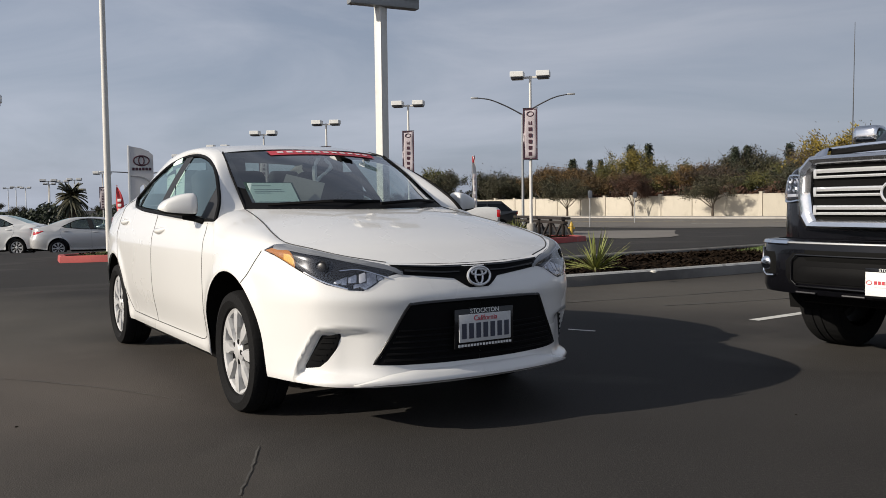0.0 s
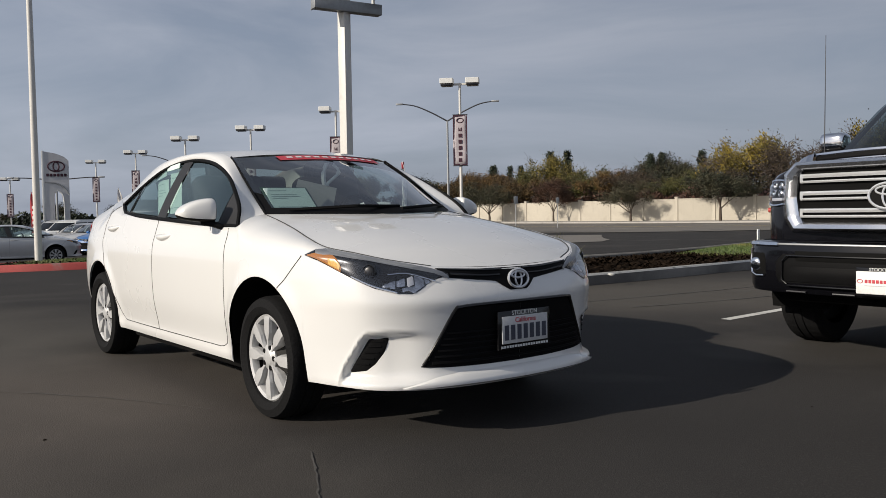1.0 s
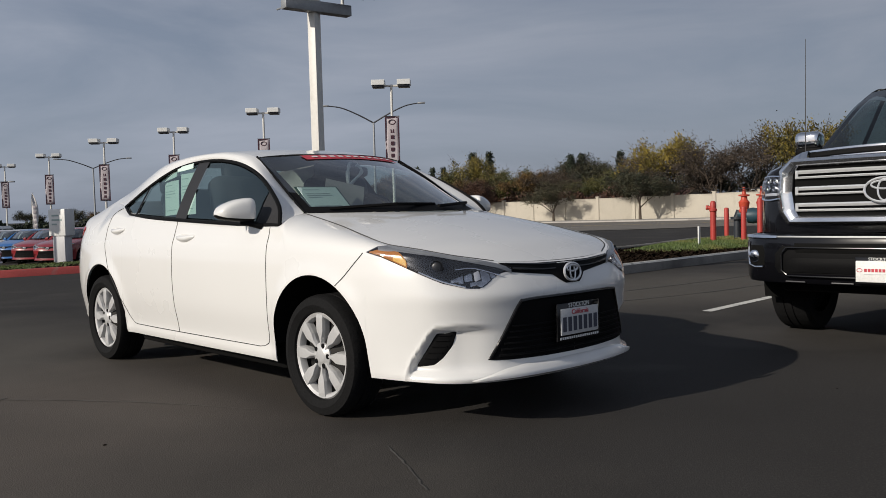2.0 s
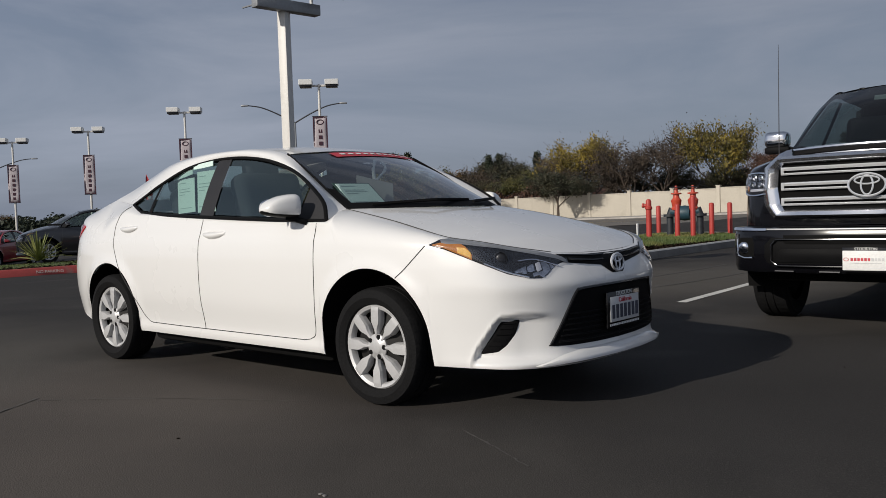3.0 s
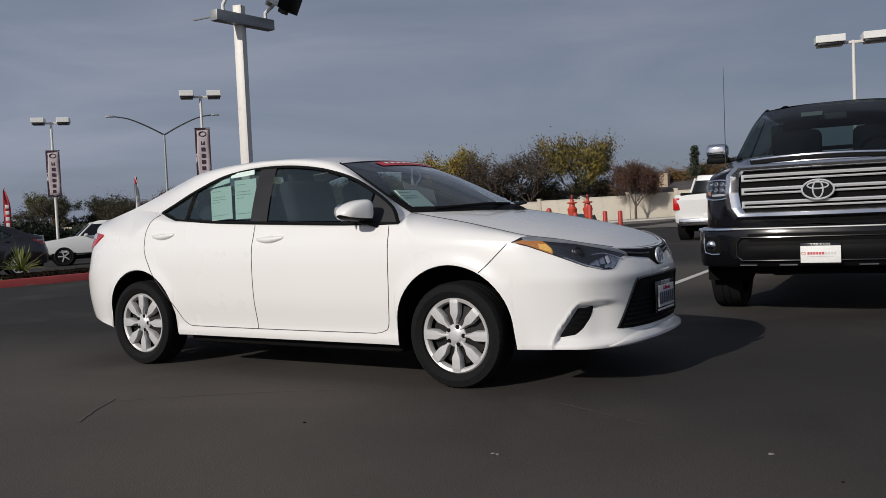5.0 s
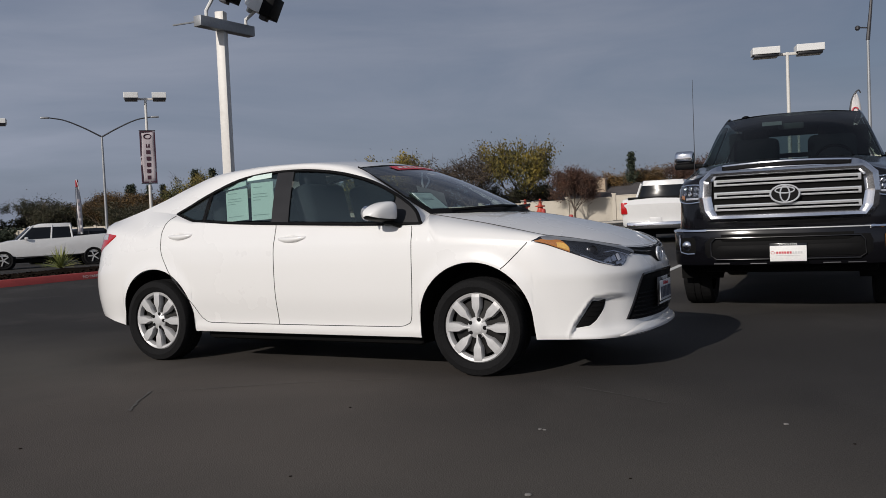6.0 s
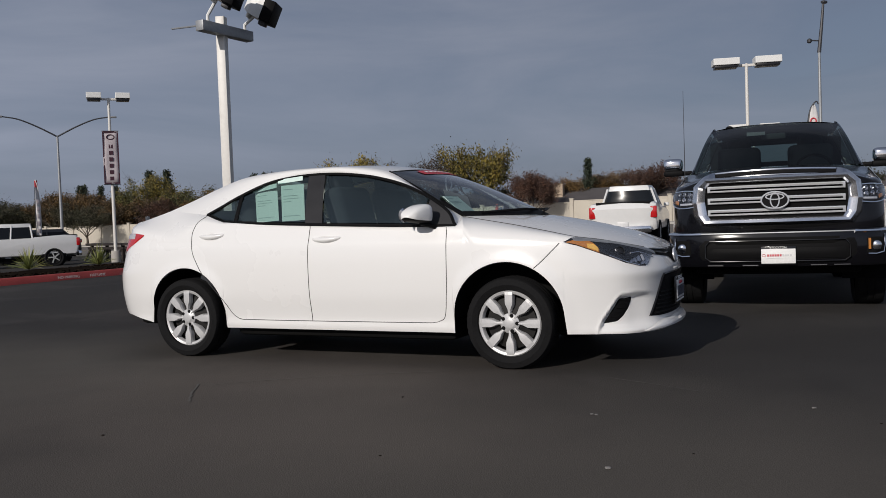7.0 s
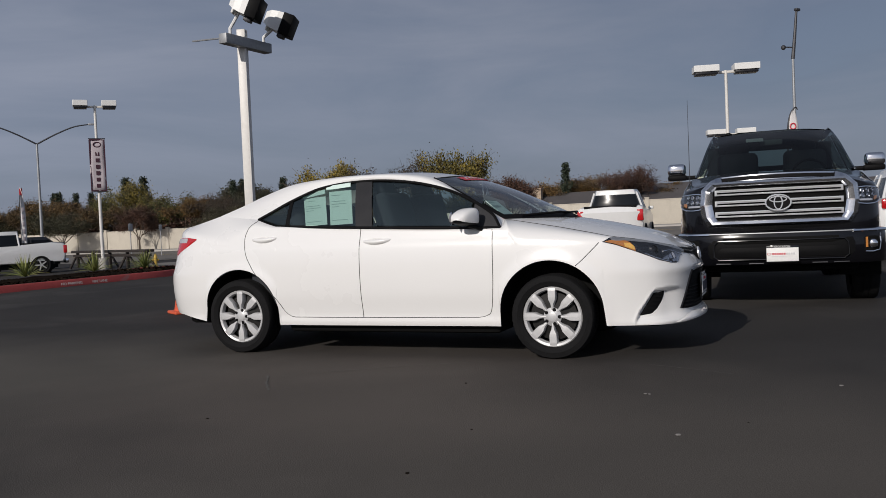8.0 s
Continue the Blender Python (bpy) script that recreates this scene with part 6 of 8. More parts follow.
    box(bm, (4.6, 1.2, 0.30), (-3.2, 0, 0.60), 0.05)
    box(bm, (0.12, 1.3, 0.10), (-0.88, 0, 0.36), 0.04)
    part("underbody", bm, M_UNDER, car)
    bm = bmesh.new()
    box(bm, (2.3, 1.75, 0.60), (-2.45, 0, 1.05), 0.05)
    box(bm, (1.5, 1.60, 0.05), (-4.55, 0, 0.85))
    box(bm, (0.45, 1.55, 0.14), (-1.36, 0, 1.36), 0.05)
    part("cabin_tub", bm, M_CABIN, car)
    for y in (-0.40, 0.40):
        bm = bmesh.new()
        box(bm, (0.18, 0.50, 0.62), (0, 0, 0), 0.07, pose(-2.25, y, 1.44, 0, -12, 0), 3)
        box(bm, (0.11, 0.28, 0.18), (0, 0, 0), 0.05, pose(-2.36, y, 1.78, 0, -8, 0), 3)
        part("front_seat", bm, M_CABIN, car)
    sheet("headlining", [(-1.99, 0.66, 1.905), (-2.4, 0.655, 1.940), (-2.9, 0.65, 1.940), (-3.40, 0.64, 1.905)], [(-1.90, 0, 1.935), (-2.4, 0, 1.965), (-2.9, 0, 1.965), (-3.40, 0, 1.94)], M_CABIN, "dark headlining", power=3.0)
    bm = bmesh.new()
    box(bm, (0.06, 1.66, 0.30), (-3.46, 0, 1.42), 0.02)
    for y in (-0.68, 0.68):
        box(bm, (0.06, 0.26, 0.55), (-3.42, y, 1.64), 0.03)
    box(bm, (0.06, 1.3, 0.12), (-3.40, 0, 1.90), 0.02)
    part("rear_bulkhead", bm, M_CABIN, car)
    bm = bmesh.new()
    box(bm, (0.16, 1.36, 0.50), (0, 0, 0), 0.06, pose(-3.15, 0, 1.36, 0, -10, 0), 3)
    part("rear_seat", bm, M_CABIN, car)
    bm = bmesh.new()
    ellipse_ring(bm, 0.19, 0.19, 0.016, pose(-1.72, 0.42, 1.42, 0, -25, 0))
    part("steering_wheel", bm, M_TRIM, car)
    bm = bmesh.new()
    box(bm, (0.04, 0.26, 0.07), (-1.78, 0.0, 1.83), 0.02)
    part("inside_mirror", bm, M_CABINTRIM, car)
    bm = bmesh.new()
    box(bm, (0.004, 0.20, 0.055), (0, 0, 0), 0, pose(-1.70, -0.19, 1.862, 0, -40, 0))
    part("windscreen_sticker", bm, M_WHITEINK, car, "small white sticker")
    # plate insert
    bm = bmesh.new()
    box(bm, (0.014, 0.312, 0.175), (0.186, 0.02, 0.557), 0.005)
    fr = part("plate_frame", bm, M_GLOSSBLACK, car, "dealer plate frame")
    bm = bmesh.new()
    box(bm, (0.006, 0.302, 0.138), (0.195, 0.02, 0.552), 0.002)
    part("dealer_plate", bm, M_WHITEINK, fr, "white dealer plate with a red bar")
    words("frame_word", "STOCKTON", 0.027, M_WHITEINK, fr, pose(0.1945, 0.02, 0.632, 90, 0, 90), 0.001)
    for k in range(10):
        bm = bmesh.new()
        box(bm, (0.002, 0.016, 0.020), (0.1995, -0.070 + 0.022 * k, 0.560))
        part("plate_bar", bm, M_REDPRINT if k < 6 else M_PLATE, fr)
    bm = bmesh.new()
    ellipse_ring(bm, 0.016, 0.011, 0.002, pose(0.1995, -0.107, 0.560))
    part("plate_mark", bm, M_REDPRINT, fr)
    bm = bmesh.new()
    box(bm, (0.002, 0.20, 0.004), (0.1995, 0.02, 0.535))
    part("plate_bar", bm, M_PLATE, fr)
    wheel_set(car, [(-0.90, -0.865, -1), (-0.90, 0.865, 1), (-4.60, -0.865, -1), (-4.60, 0.865, 1)], 0.405, 0.275, 0.262, 6, M_SILVER)
    return car


build_truck()

# ---- the wall across the street ----
def build_wall():
    wall = tagged(new("boundary_wall"), "pale precast panel wall along the far footpath", "wall", kind="structure")
    step, h = 4.2, 2.15
    bm = bmesh.new()
    box(bm, (step - 0.3, 0.14, h), (0, 0, h / 2), 0.02)
    box(bm, (step - 0.28, 0.20, 0.08), (0, 0, h - 0.04), 0.02)
    panel = bpy.data.meshes.new("wall_panel")
    bm.to_mesh(panel)
    bm.free()
    bm = bmesh.new()
    box(bm, (0.34, 0.34, h + 0.12), (0, 0, h / 2 + 0.06), 0.03)
    box(bm, (0.42, 0.42, 0.08), (0, 0, h + 0.14), 0.02)
    post = bpy.data.meshes.new("wall_post")
    bm.to_mesh(post)
    bm.free()
    ang = math.degrees(math.atan2(WALL_D.y, WALL_D.x))
    for k in range(-9, 24):
        s = k * step
        x, y = street(s, 0)
        z = lot_z(x, y) + 0.15
        mesh_part("wall_panel", panel, M_WALL, wall, smooth=False, m=pose(x, y, z, 0, 0, ang))
        x, y = street(s + step / 2, 0)
        mesh_part("wall_post", post, M_WALL, wall, smooth=False, m=pose(x, y, z, 0, 0, ang))


build_wall()


def build_house(s, d, length, depth, eave, ridge, m_wall, m_roof, label, rot=0):
    x, y = street(s, d)
    base = lot_z(x, y)
    ang = math.degrees(math.atan2(WALL_D.y, WALL_D.x)) + rot
    h = thing("house", label, "house", pose(x, y, base, 0, 0, ang))
    bm = bmesh.new()
    box(bm, (length, depth, eave), (0, 0, eave / 2))
    g = [bm.verts.new(p) for p in ((-length / 2, -depth / 2, eave), (-length / 2, depth / 2, eave), (-length / 2, 0, ridge))]
    bm.faces.new(g)
    g = [bm.verts.new(p) for p in ((length / 2, -depth / 2, eave), (length / 2, depth / 2, eave), (length / 2, 0, ridge))]
    bm.faces.new(g)
    part("house_wall", bm, m_wall, h, smooth=False)
    for s_ in (-1, 1):
        bm = bmesh.new()
        o = 0.5
        a = [(-length / 2 - o, s_ * (depth / 2 + o), eave - 0.18), (length / 2 + o, s_ * (depth / 2 + o), eave - 0.18), (length / 2 + o, 0, ridge + 0.06), (-length / 2 - o, 0, ridge + 0.06)]
        t = [bm.verts.new(p) for p in a]
        b = [bm.verts.new((p[0], p[1], p[2] - 0.16)) for p in a]
        bm.faces.new(t)
        bm.faces.new(b[::-1])
        for i in range(4):
            bm.faces.new((t[i], t[(i + 1) % 4], b[(i + 1) % 4], b[i]))
        part("roof_slope", bm, m_roof, h, smooth=False)
    if "chimney" in label:
        bm = bmesh.new()
        box(bm, (0.9, 0.7, ridge + 0.55), (length / 2 - 0.2, depth * 0.25, (ridge + 0.55) / 2), 0.03)
        box(bm, (1.05, 0.85, 0.12), (length / 2 - 0.2, depth * 0.25, ridge + 0.5), 0.02)
        part("chimney", bm, m_wall, h, smooth=False)
    return h


build_house(30, -13, 12, 8, 2.2, 3.3, M_STUCCO, material("terracotta_roof", (0.26, 0.13, 0.09), 0.9, vary=0.25, scale=1, fine=8, bump=0.6), "low stucco house with a reddish roof behind the wall")
build_house(9, -13, 14, 8, 2.2, 3.4, M_STUCCO, M_SHINGLE, "low tan house with a dark shingle roof behind the wall")
build_house(-2.2, -10, 7.5, 7, 2.3, 3.6, M_STUCCO, M_SHINGLE, "low tan house with a chimney and dark shingle roof")
build_house(-13.5, -10, 9.5, 8, 2.5, 3.9, M_STUCCO, M_SHINGLE, "tan house with a broad grey shingle roof")
build_house(-24, -12, 16, 8, 2.2, 3.5, M_STUCCO, M_SHINGLE, "long low house with a grey shingle roof")

# ---- poles, lamps, signs ----
def flood_pole():
    p = thing("flood_pole", "white square steel pole with two floodlights on a crossarm", "light pole", pose(-0.726, 10.57, 0))
    bm = bmesh.new()
    box(bm, (0.115, 0.115, 3.68), (0, 0, 1.86), 0.008, pose(0, 0, 0, 0, 0, 49))
    part("pole", bm, M_POLE, p)
    bm = bmesh.new()
    box(bm, (0.34, 0.34, 0.04), (0, 0, 0.02), 0.01, pose(0, 0, 0, 0, 0, 49))
    part("base_plate", bm, M_GREYSTEEL, p)
    arm = pose(0.04, -0.03, 3.515, 0, 0, 26.6)
    bm = bmesh.new()
    box(bm, (0.90, 0.13, 0.13), (0, 0, 0), 0.008, arm)
    part("crossarm", bm, M_GREYSTEEL, p)
    bm = bmesh.new()
    tube(bm, [(-0.18, 0.02, 3.59), (-0.30, 0.35, 3.62), (-0.43, 0.69, 3.65)], 0.012, 6)
    part("conduit", bm, M_GREYSTEEL, p)
    for t, lift in ((-0.30, 0.10), (0.36, 0.0)):
        base = arm @ Vector((t, 0, 0.065))
        aim = Vector((0.74, -0.55, -0.40)).normalized()
        fm = Matrix.Translation(base + Vector((0.17, -0.13, 0.27 + lift))) @ aim.to_track_quat("X", "Z").to_matrix().to_4x4()
        bm = bmesh.new()
        rows = []
        for x, h in ((-0.17, 0.09), (-0.10, 0.13), (0.0, 0.15), (0.08, 0.155)):
            rows.append([fm @ Vector((x, y * h * 1.05, z * h * 0.85)) for y, z in ((-1, -1), (1, -1), (1, 1), (-1, 1))])
        vs = grid(bm, rows, closed=True)
        bm.faces.new(vs[0][::-1])
        bm.faces.new(vs[-1])
        head = part("floodlight", bm, M_LAMPWHITE, p, "white floodlight with a dark face", smooth=False)
        bm = bmesh.new()
        box(bm, (0.15, 0.345, 0.285), (0.150, 0, 0), 0.008, fm)
        part("face", bm, M_TRIM, head)
        bm = bmesh.new()
        box(bm, (0.10, 0.12, 0.06), (0.10, 0, -0.16), 0.01, fm)
        part("control_box", bm, M_DARKSTEEL, head)
        bm = bmesh.new()
        tube(bm, [base, base + Vector((0, 0, 0.08)), base + Vector((0.10, -0.08, 0.18 + lift))], 0.022, 8)
        box(bm, (0.03, 0.22, 0.09), (-0.10, 0, -0.12), 0.008, fm)
        part("bracket", bm, M_LAMPWHITE, head)


flood_pole()


def lot_lamp(x, y, height, banner, rot, spread=0.52, group="banner lamp posts", label="white lamp post with two box heads and a banner"):
    z0 = lot_z(x, y)
    h = height - z0
    p = thing("lamp_post", label, "lamp post", pose(x, y, z0, 0, 0, rot), group)
    bm = bmesh.new()
    tube(bm, [(0, 0, 0), (0, 0, h * 0.5), (0, 0, h)], 0.075, 10, 0.055)
    part("pole", bm, M_POLE, p)
    bm = bmesh.new()
    lathe(bm, [(0.20, 0), (0.20, 0.45), (0.17, 0.5)], 14)
    part("footing", bm, M_CONCRETE, p)
    bm = bmesh.new()
    box(bm, (spread * 1.5, 0.09, 0.09), (0, 0, h - 0.06), 0.01)
    part("arm", bm, M_POLE, p)
    for s in (-1, 1):
        bm = bmesh.new()
        box(bm, (spread * 1.15, 0.62, 0.24), (s * (spread * 0.5 + 0.32), 0, h + 0.08), 0.02)
        head = part("lamp_head", bm, M_LAMPWHITE, p, "white box lamp head", smooth=False)
        bm = bmesh.new()
        box(bm, (spread * 1.0, 0.52, 0.10), (s * (spread * 0.5 + 0.32), 0, h - 0.085), 0.01)
        part("lens", bm, M_LAMPLENS, head)
    if banner:
        top = h - 1.45
        bm = bmesh.new()
        rows = [[(-0.32 + 0.64 * k / 4, -0.10 + 0.02 * math.sin(k * 1.3 + q), top - 2.25 * q / 8) for k in range(5)] for q in range(9)]
        grid(bm, rows)
        bn = part("banner", bm, M_BANNER, p, "pale banner with dark upright lettering bars")
        sol = bn.modifiers.new("thick", "SOLIDIFY")
        sol.thickness = 0.012
        for y in (-0.125,):
            for k in range(6):
                bm = bmesh.new()
                box(bm, (0.16, 0.006, 0.165), (0, y, top - 0.64 - 0.275 * k))
                part("lettering_bar", bm, M_BANNERINK, bn)
            bm = bmesh.new()
            ellipse_ring(bm, 0.15, 0.10, 0.022, pose(0, y, top - 0.24, 0, 0, 90))
            part("oval_mark", bm, M_BANNERINK, bn)
            for a, b, c, d in ((0, top - 0.03, 0.62, 0.06), (0, top - 2.22, 0.62, 0.06), (-0.295, top - 1.12, 0.055, 2.2), (0.295, top - 1.12, 0.055, 2.2)):
                bm = bmesh.new()
                box(bm, (c, 0.01, d), (a, y + 0.004, b))
                part("border", bm, M_BANNERINK, bn)
        for z in (top + 0.02, top - 2.27):
            bm = bmesh.new()
            tube(bm, [(-0.34, -0.09, z), (0.34, -0.09, z)], 0.018, 6)
            part("banner_rod", bm, M_DARKSTEEL, p)
    return p


for x, y, z, rot in ((3.99, 38.59, 6.75, -12), (-1.81, 47.15, 6.55, -10), (-7.24, 54.1, 6.25, -8), (-11.9, 57.6, 5.95, -6), (-18.5, 71.2, 6.05, -2), (-25.1, 83.0, 6.05, 2), (-34.9, 88.3, 4.75, 4)):
    lot_lamp(x, y, z, True, rot)
for x, y, z, rot in ((-47.2, 110.3, 4.9, 10), (-51.8, 117.1, 4.9, 10), (-58.2, 127.3, 4.9, 15), (-73.3, 151.1, 5.0, 10), (-76.5, 154.1, 5.2, 15), (-81.2, 160.6, 5.2, 20), (-44.0, 96.0, 4.3, 15)):
    lot_lamp(x, y, z, False, rot, group="far lamp posts", label="distant white lamp post with two box heads")
lot_lamp(-14.55, 26.6, 4.45, False, 20, label="white lamp post with box heads at the lot edge")
lot_lamp(21.5, 19.4, 6.15, False, -43, 0.78, "plain lamp posts", "white lamp post with two long box heads")
lot_lamp(31.1, 26.3, 4.87, False, -43, 0.78, "plain lamp posts", "far white lamp post behind the pickup")


def plain_pole(x, y, top, r, name, label, mat, cat):
    z0 = lot_z(x, y)
    p = thing(name, label, cat, pose(x, y, z0))
    bm = bmesh.new()
    tube(bm, [(0, 0, 0), (0, 0, (top - z0) * 0.5), (0, 0, top - z0)], r, 12, r * 0.6)
    part("mast", bm, mat, p)
    bm = bmesh.new()
    lathe(bm, [(r * 2.2, 0), (r * 2.2, 0.03), (r * 1.3, 0.06)], 14)
    part("base_plate", bm, M_GREYSTEEL, p)
    return p


plain_pole(-8.02, 20.60, 9.5, 0.085, "flagpole", "tall bare white flagpole standing in the grass island", M_POLE, "flagpole")
mast = plain_pole(36.6, 26.3, 9.0, 0.11, "camera_mast", "tall slim grey mast with a small camera near its top", M_GREYSTEEL, "mast")
bm = bmesh.new()
tube(bm, [(0, 0, 8.95), (0.10, -0.10, 10.3), (0.20, -0.16, 11.5)], 0.10, 8, 0.06)
box(bm, (0.34, 0.20, 0.14), (0.24, -0.18, 11.52), 0.04)
part("top_section", bm, M_DARKSTEEL, mast)
bm = bmesh.new()
tube(bm, [(0, 0, 9.55), (-0.36, 0.25, 9.58)], 0.035, 6)
lathe(bm, [(0.06, 9.44), (0.12, 9.50), (0.12, 9.62), (0.05, 9.68)], 12, "z", (-0.40, 0.28, 0))
part("camera_dome", bm, M_DARKSTEEL, mast)


def street_lamp(x, y, joint, half, rise, rot):
    z0 = lot_z(x, y)
    p = thing("street_lamp", "grey steel street lamp with two curved arms", "street lamp", pose(x, y, z0, 0, 0, rot), "street lamps")
    j = joint - z0
    bm = bmesh.new()
    tube(bm, [(0, 0, 0), (0, 0, j * 0.5), (0, 0, j)], 0.11, 10, 0.07)
    part("pole", bm, M_GREYSTEEL, p)
    for s in (-1, 1):
        bm = bmesh.new()
        tube(bm, curve([(0, 0, j), (s * half * 0.35, 0, j + rise * 0.48), (s * half * 0.7, 0, j + rise * 0.86), (s * half, 0, j + rise)], 6), 0.055, 8, 0.04)
        part("arm", bm, M_DARKSTEEL, p)
        bm = bmesh.new()
        box(bm, (0.55, 0.22, 0.13), (s * (half + 0.22), 0, j + rise), 0.05)
        part("lamp_head", bm, M_GREYSTEEL, p)


street_lamp(5.94, 63.2, 7.6, 3.35, 1.35, -14)
street_lamp(-19.6, 93.1, 6.3, 3.3, 1.0, 0)
street_lamp(-27.0, 78.0, 4.2, 3.6, 0.25, 0)


def sign_tower():
    x, y = -18.85, 53.9
    z0 = lot_z(x, y)
    p = thing("sign_tower", "tall grey sign tower with a dark oval mark", "sign", pose(x, y, z0, 0, 0, 18))
    h = 4.95 - z0
    bm = bmesh.new()
    out = [(-0.66, 0), (-0.12, 0), (-0.12, 2.7), (-0.10, 3.25), (0.06, 3.42), (0.26, 3.25), (0.38, 2.7), (0.38, 0), (0.72, 0), (0.72, h - 0.55), (0.45, h - 0.30), (0.0, h - 0.12), (-0.66, h)]
    a = [bm.verts.new((q[0], -0.16, q[1])) for q in out]
    b = [bm.verts.new((q[0], 0.16, q[1])) for q in out]
    for i in range(len(out)):
        k = (i + 1) % len(out)
        bm.faces.new((a[i], a[k], b[k], b[i]))
    bmesh.ops.triangle_fill(bm, edges=[bm.edges.get((a[i], a[(i + 1) % len(a)])) for i in range(len(a))], use_beauty=True)
    bmesh.ops.triangle_fill(bm, edges=[bm.edges.get((b[i], b[(i + 1) % len(b)])) for i in range(len(b))], use_beauty=True)
    part("panel", bm, M_TOWER, p, smooth=False)
    bm = bmesh.new()
    box(bm, (0.13, 0.36, h + 0.04), (-0.72, 0, (h + 0.04) / 2), 0.015)
    part("white_edge", bm, M_LAMPWHITE, p)
    bm = bmesh.new()
    ellipse_ring(bm, 0.46, 0.30, 0.045, pose(0.02, -0.18, h - 0.90, 0, 0, 90))
    part("oval_mark", bm, M_BANNERINK, p)
    bm = bmesh.new()
    ellipse_ring(bm, 0.16, 0.26, 0.04, pose(0.02, -0.18, h - 0.90, 0, 0, 90))
    part("oval_mark", bm, M_BANNERINK, p)
    for k in range(6):
        bm = bmesh.new()
        box(bm, (0.15, 0.03, 0.17), (-0.46 + 0.195 * k, -0.175, h - 1.42), 0.03)
        part("lettering_bar", bm, M_BANNERINK, p)
    bm = bmesh.new()
    tube(bm, curve([(-0.62, -0.17, h - 1.85), (0.0, -0.17, h - 1.92), (0.45, -0.17, h - 2.2), (0.70, -0.17, h - 2.6)], 5), 0.05, 6)
    part("curved_trim", bm, M_GREYSTEEL, p)
    bm = bmesh.new()
    tube(bm, curve([(0.40, -0.17, 0.0), (0.40, -0.17, 2.7), (0.28, -0.17, 3.27), (0.07, -0.17, 3.45)], 5), 0.035, 6)
    part("white_trim", bm, M_LAMPWHITE, p)


sign_tower()


def feather_flag(x, y, top, mat, label, tip=None, tilt=0, wide=0.45):
    z0 = lot_z(x, y)
    h = top - z0
    p = thing("feather_flag", label, "flag", pose(x, y, z0, 0, 0, tilt), "feather flags")
    bm = bmesh.new()
    tube(bm, curve([(0, 0, 0), (0, 0, h * 0.6), (0.03, 0, h * 0.93), (0.14, 0, h)], 5), 0.02, 6, 0.01)
    part("mast", bm, M_DARKSTEEL, p)
    bm = bmesh.new()
    rows = []
    for k in range(13):
        t = k / 12
        z = h * (0.30 + 0.70 * t)
        x0 = 0.02 + (0.03 * max(0, t - 0.6) + 0.10 * max(0, t - 0.8))
        wd = wide * (1 - max(0, (t - 0.45) / 0.55) ** 2.2) * (0.75 + 0.25 * t)
        rows.append([(x0 + wd * q / 4, 0.05 * math.sin(t * 7 + q), z) for q in range(5)])
    grid(bm, rows)
    cl = part("cloth", bm, mat, p)
    so = cl.modifiers.new("thick", "SOLIDIFY")
    so.thickness = 0.006
    for k in range(5):
        bm = bmesh.new()
        zz = h * (0.40 + 0.085 * k)
        box(bm, (wide * 0.45, 0.02, h * 0.05), (wide * 0.45, -0.05, zz), 0.01)
        box(bm, (wide * 0.45, 0.02, h * 0.05), (wide * 0.45, 0.07, zz), 0.01)
        part("lettering_bar", bm, M_BANNER if mat is M_FLAGWHITE else M_WHITEINK, cl)
    if tip:
        bm = bmesh.new()
        box(bm, (wide * 0.5, 0.03, h * 0.08), (wide * 0.3, 0.0, h * 0.95), 0.01)
        part("tip", bm, tip, cl)


feather_flag(-4.4, 59.0, 3.9, M_FLAGRED, "red feather flag in the lot")
feather_flag(-17.8, 46.8, 2.35, M_FLAGRED, "red feather flag among the parked cars")
feather_flag(1.5, 42.9, 3.5, M_FLAGWHITE, "white feather flag with a red tip", M_FLAGRED, 10, 0.27)
feather_flag(-17.5, 62.0, 3.0, M_FLAGWHITE, "white feather flag far back in the lot", None, 0)


def teardrop_flag(x, y, top):
    """A teardrop banner: a bowed dark hem, a white field and a ring mark."""
    z0 = lot_z(x, y)
    h = top - z0
    p = thing("teardrop_flag", "white teardrop flag with a black edge behind the pickup", "flag", pose(x, y, z0, 0, 0, -40))
    spine = curve([(0.0, 0, 0), (0.0, 0, h - 1.15), (0.02, 0, h - 0.55), (0.10, 0, h - 0.18), (0.24, 0, h), (0.30, 0, h - 0.08)], 5)
    bm = bmesh.new()
    tube(bm, spine, 0.030, 6, 0.016)
    part("mast", bm, M_DARKSTEEL, p)
    bm = bmesh.new()
    rows = []
    for k in range(13):
        t = k / 12
        z = h - 1.10 + 1.05 * t
        x0 = np.interp(z, spine[:-4, 2], spine[:-4, 0])
        wd = 0.30 * math.sin(math.pi * min(1.0, 0.08 + 0.92 * t)) ** 0.7
        rows.append([(x0 + wd * q / 4, 0.02 * math.sin(t * 5 + q), z) for q in range(5)])
    grid(bm, rows)
    cl = part("cloth", bm, M_FLAGWHITE, p)
    so = cl.modifiers.new("thick", "SOLIDIFY")
    so.thickness = 0.006
    bm = bmesh.new()
    ellipse_ring(bm, 0.075, 0.085, 0.020, pose(0.15, -0.03, h - 0.55, 0, 0, 90))
    part("ring_mark", bm, M_REDPRINT, cl)


teardrop_flag(17.5, 14.4, 3.95)


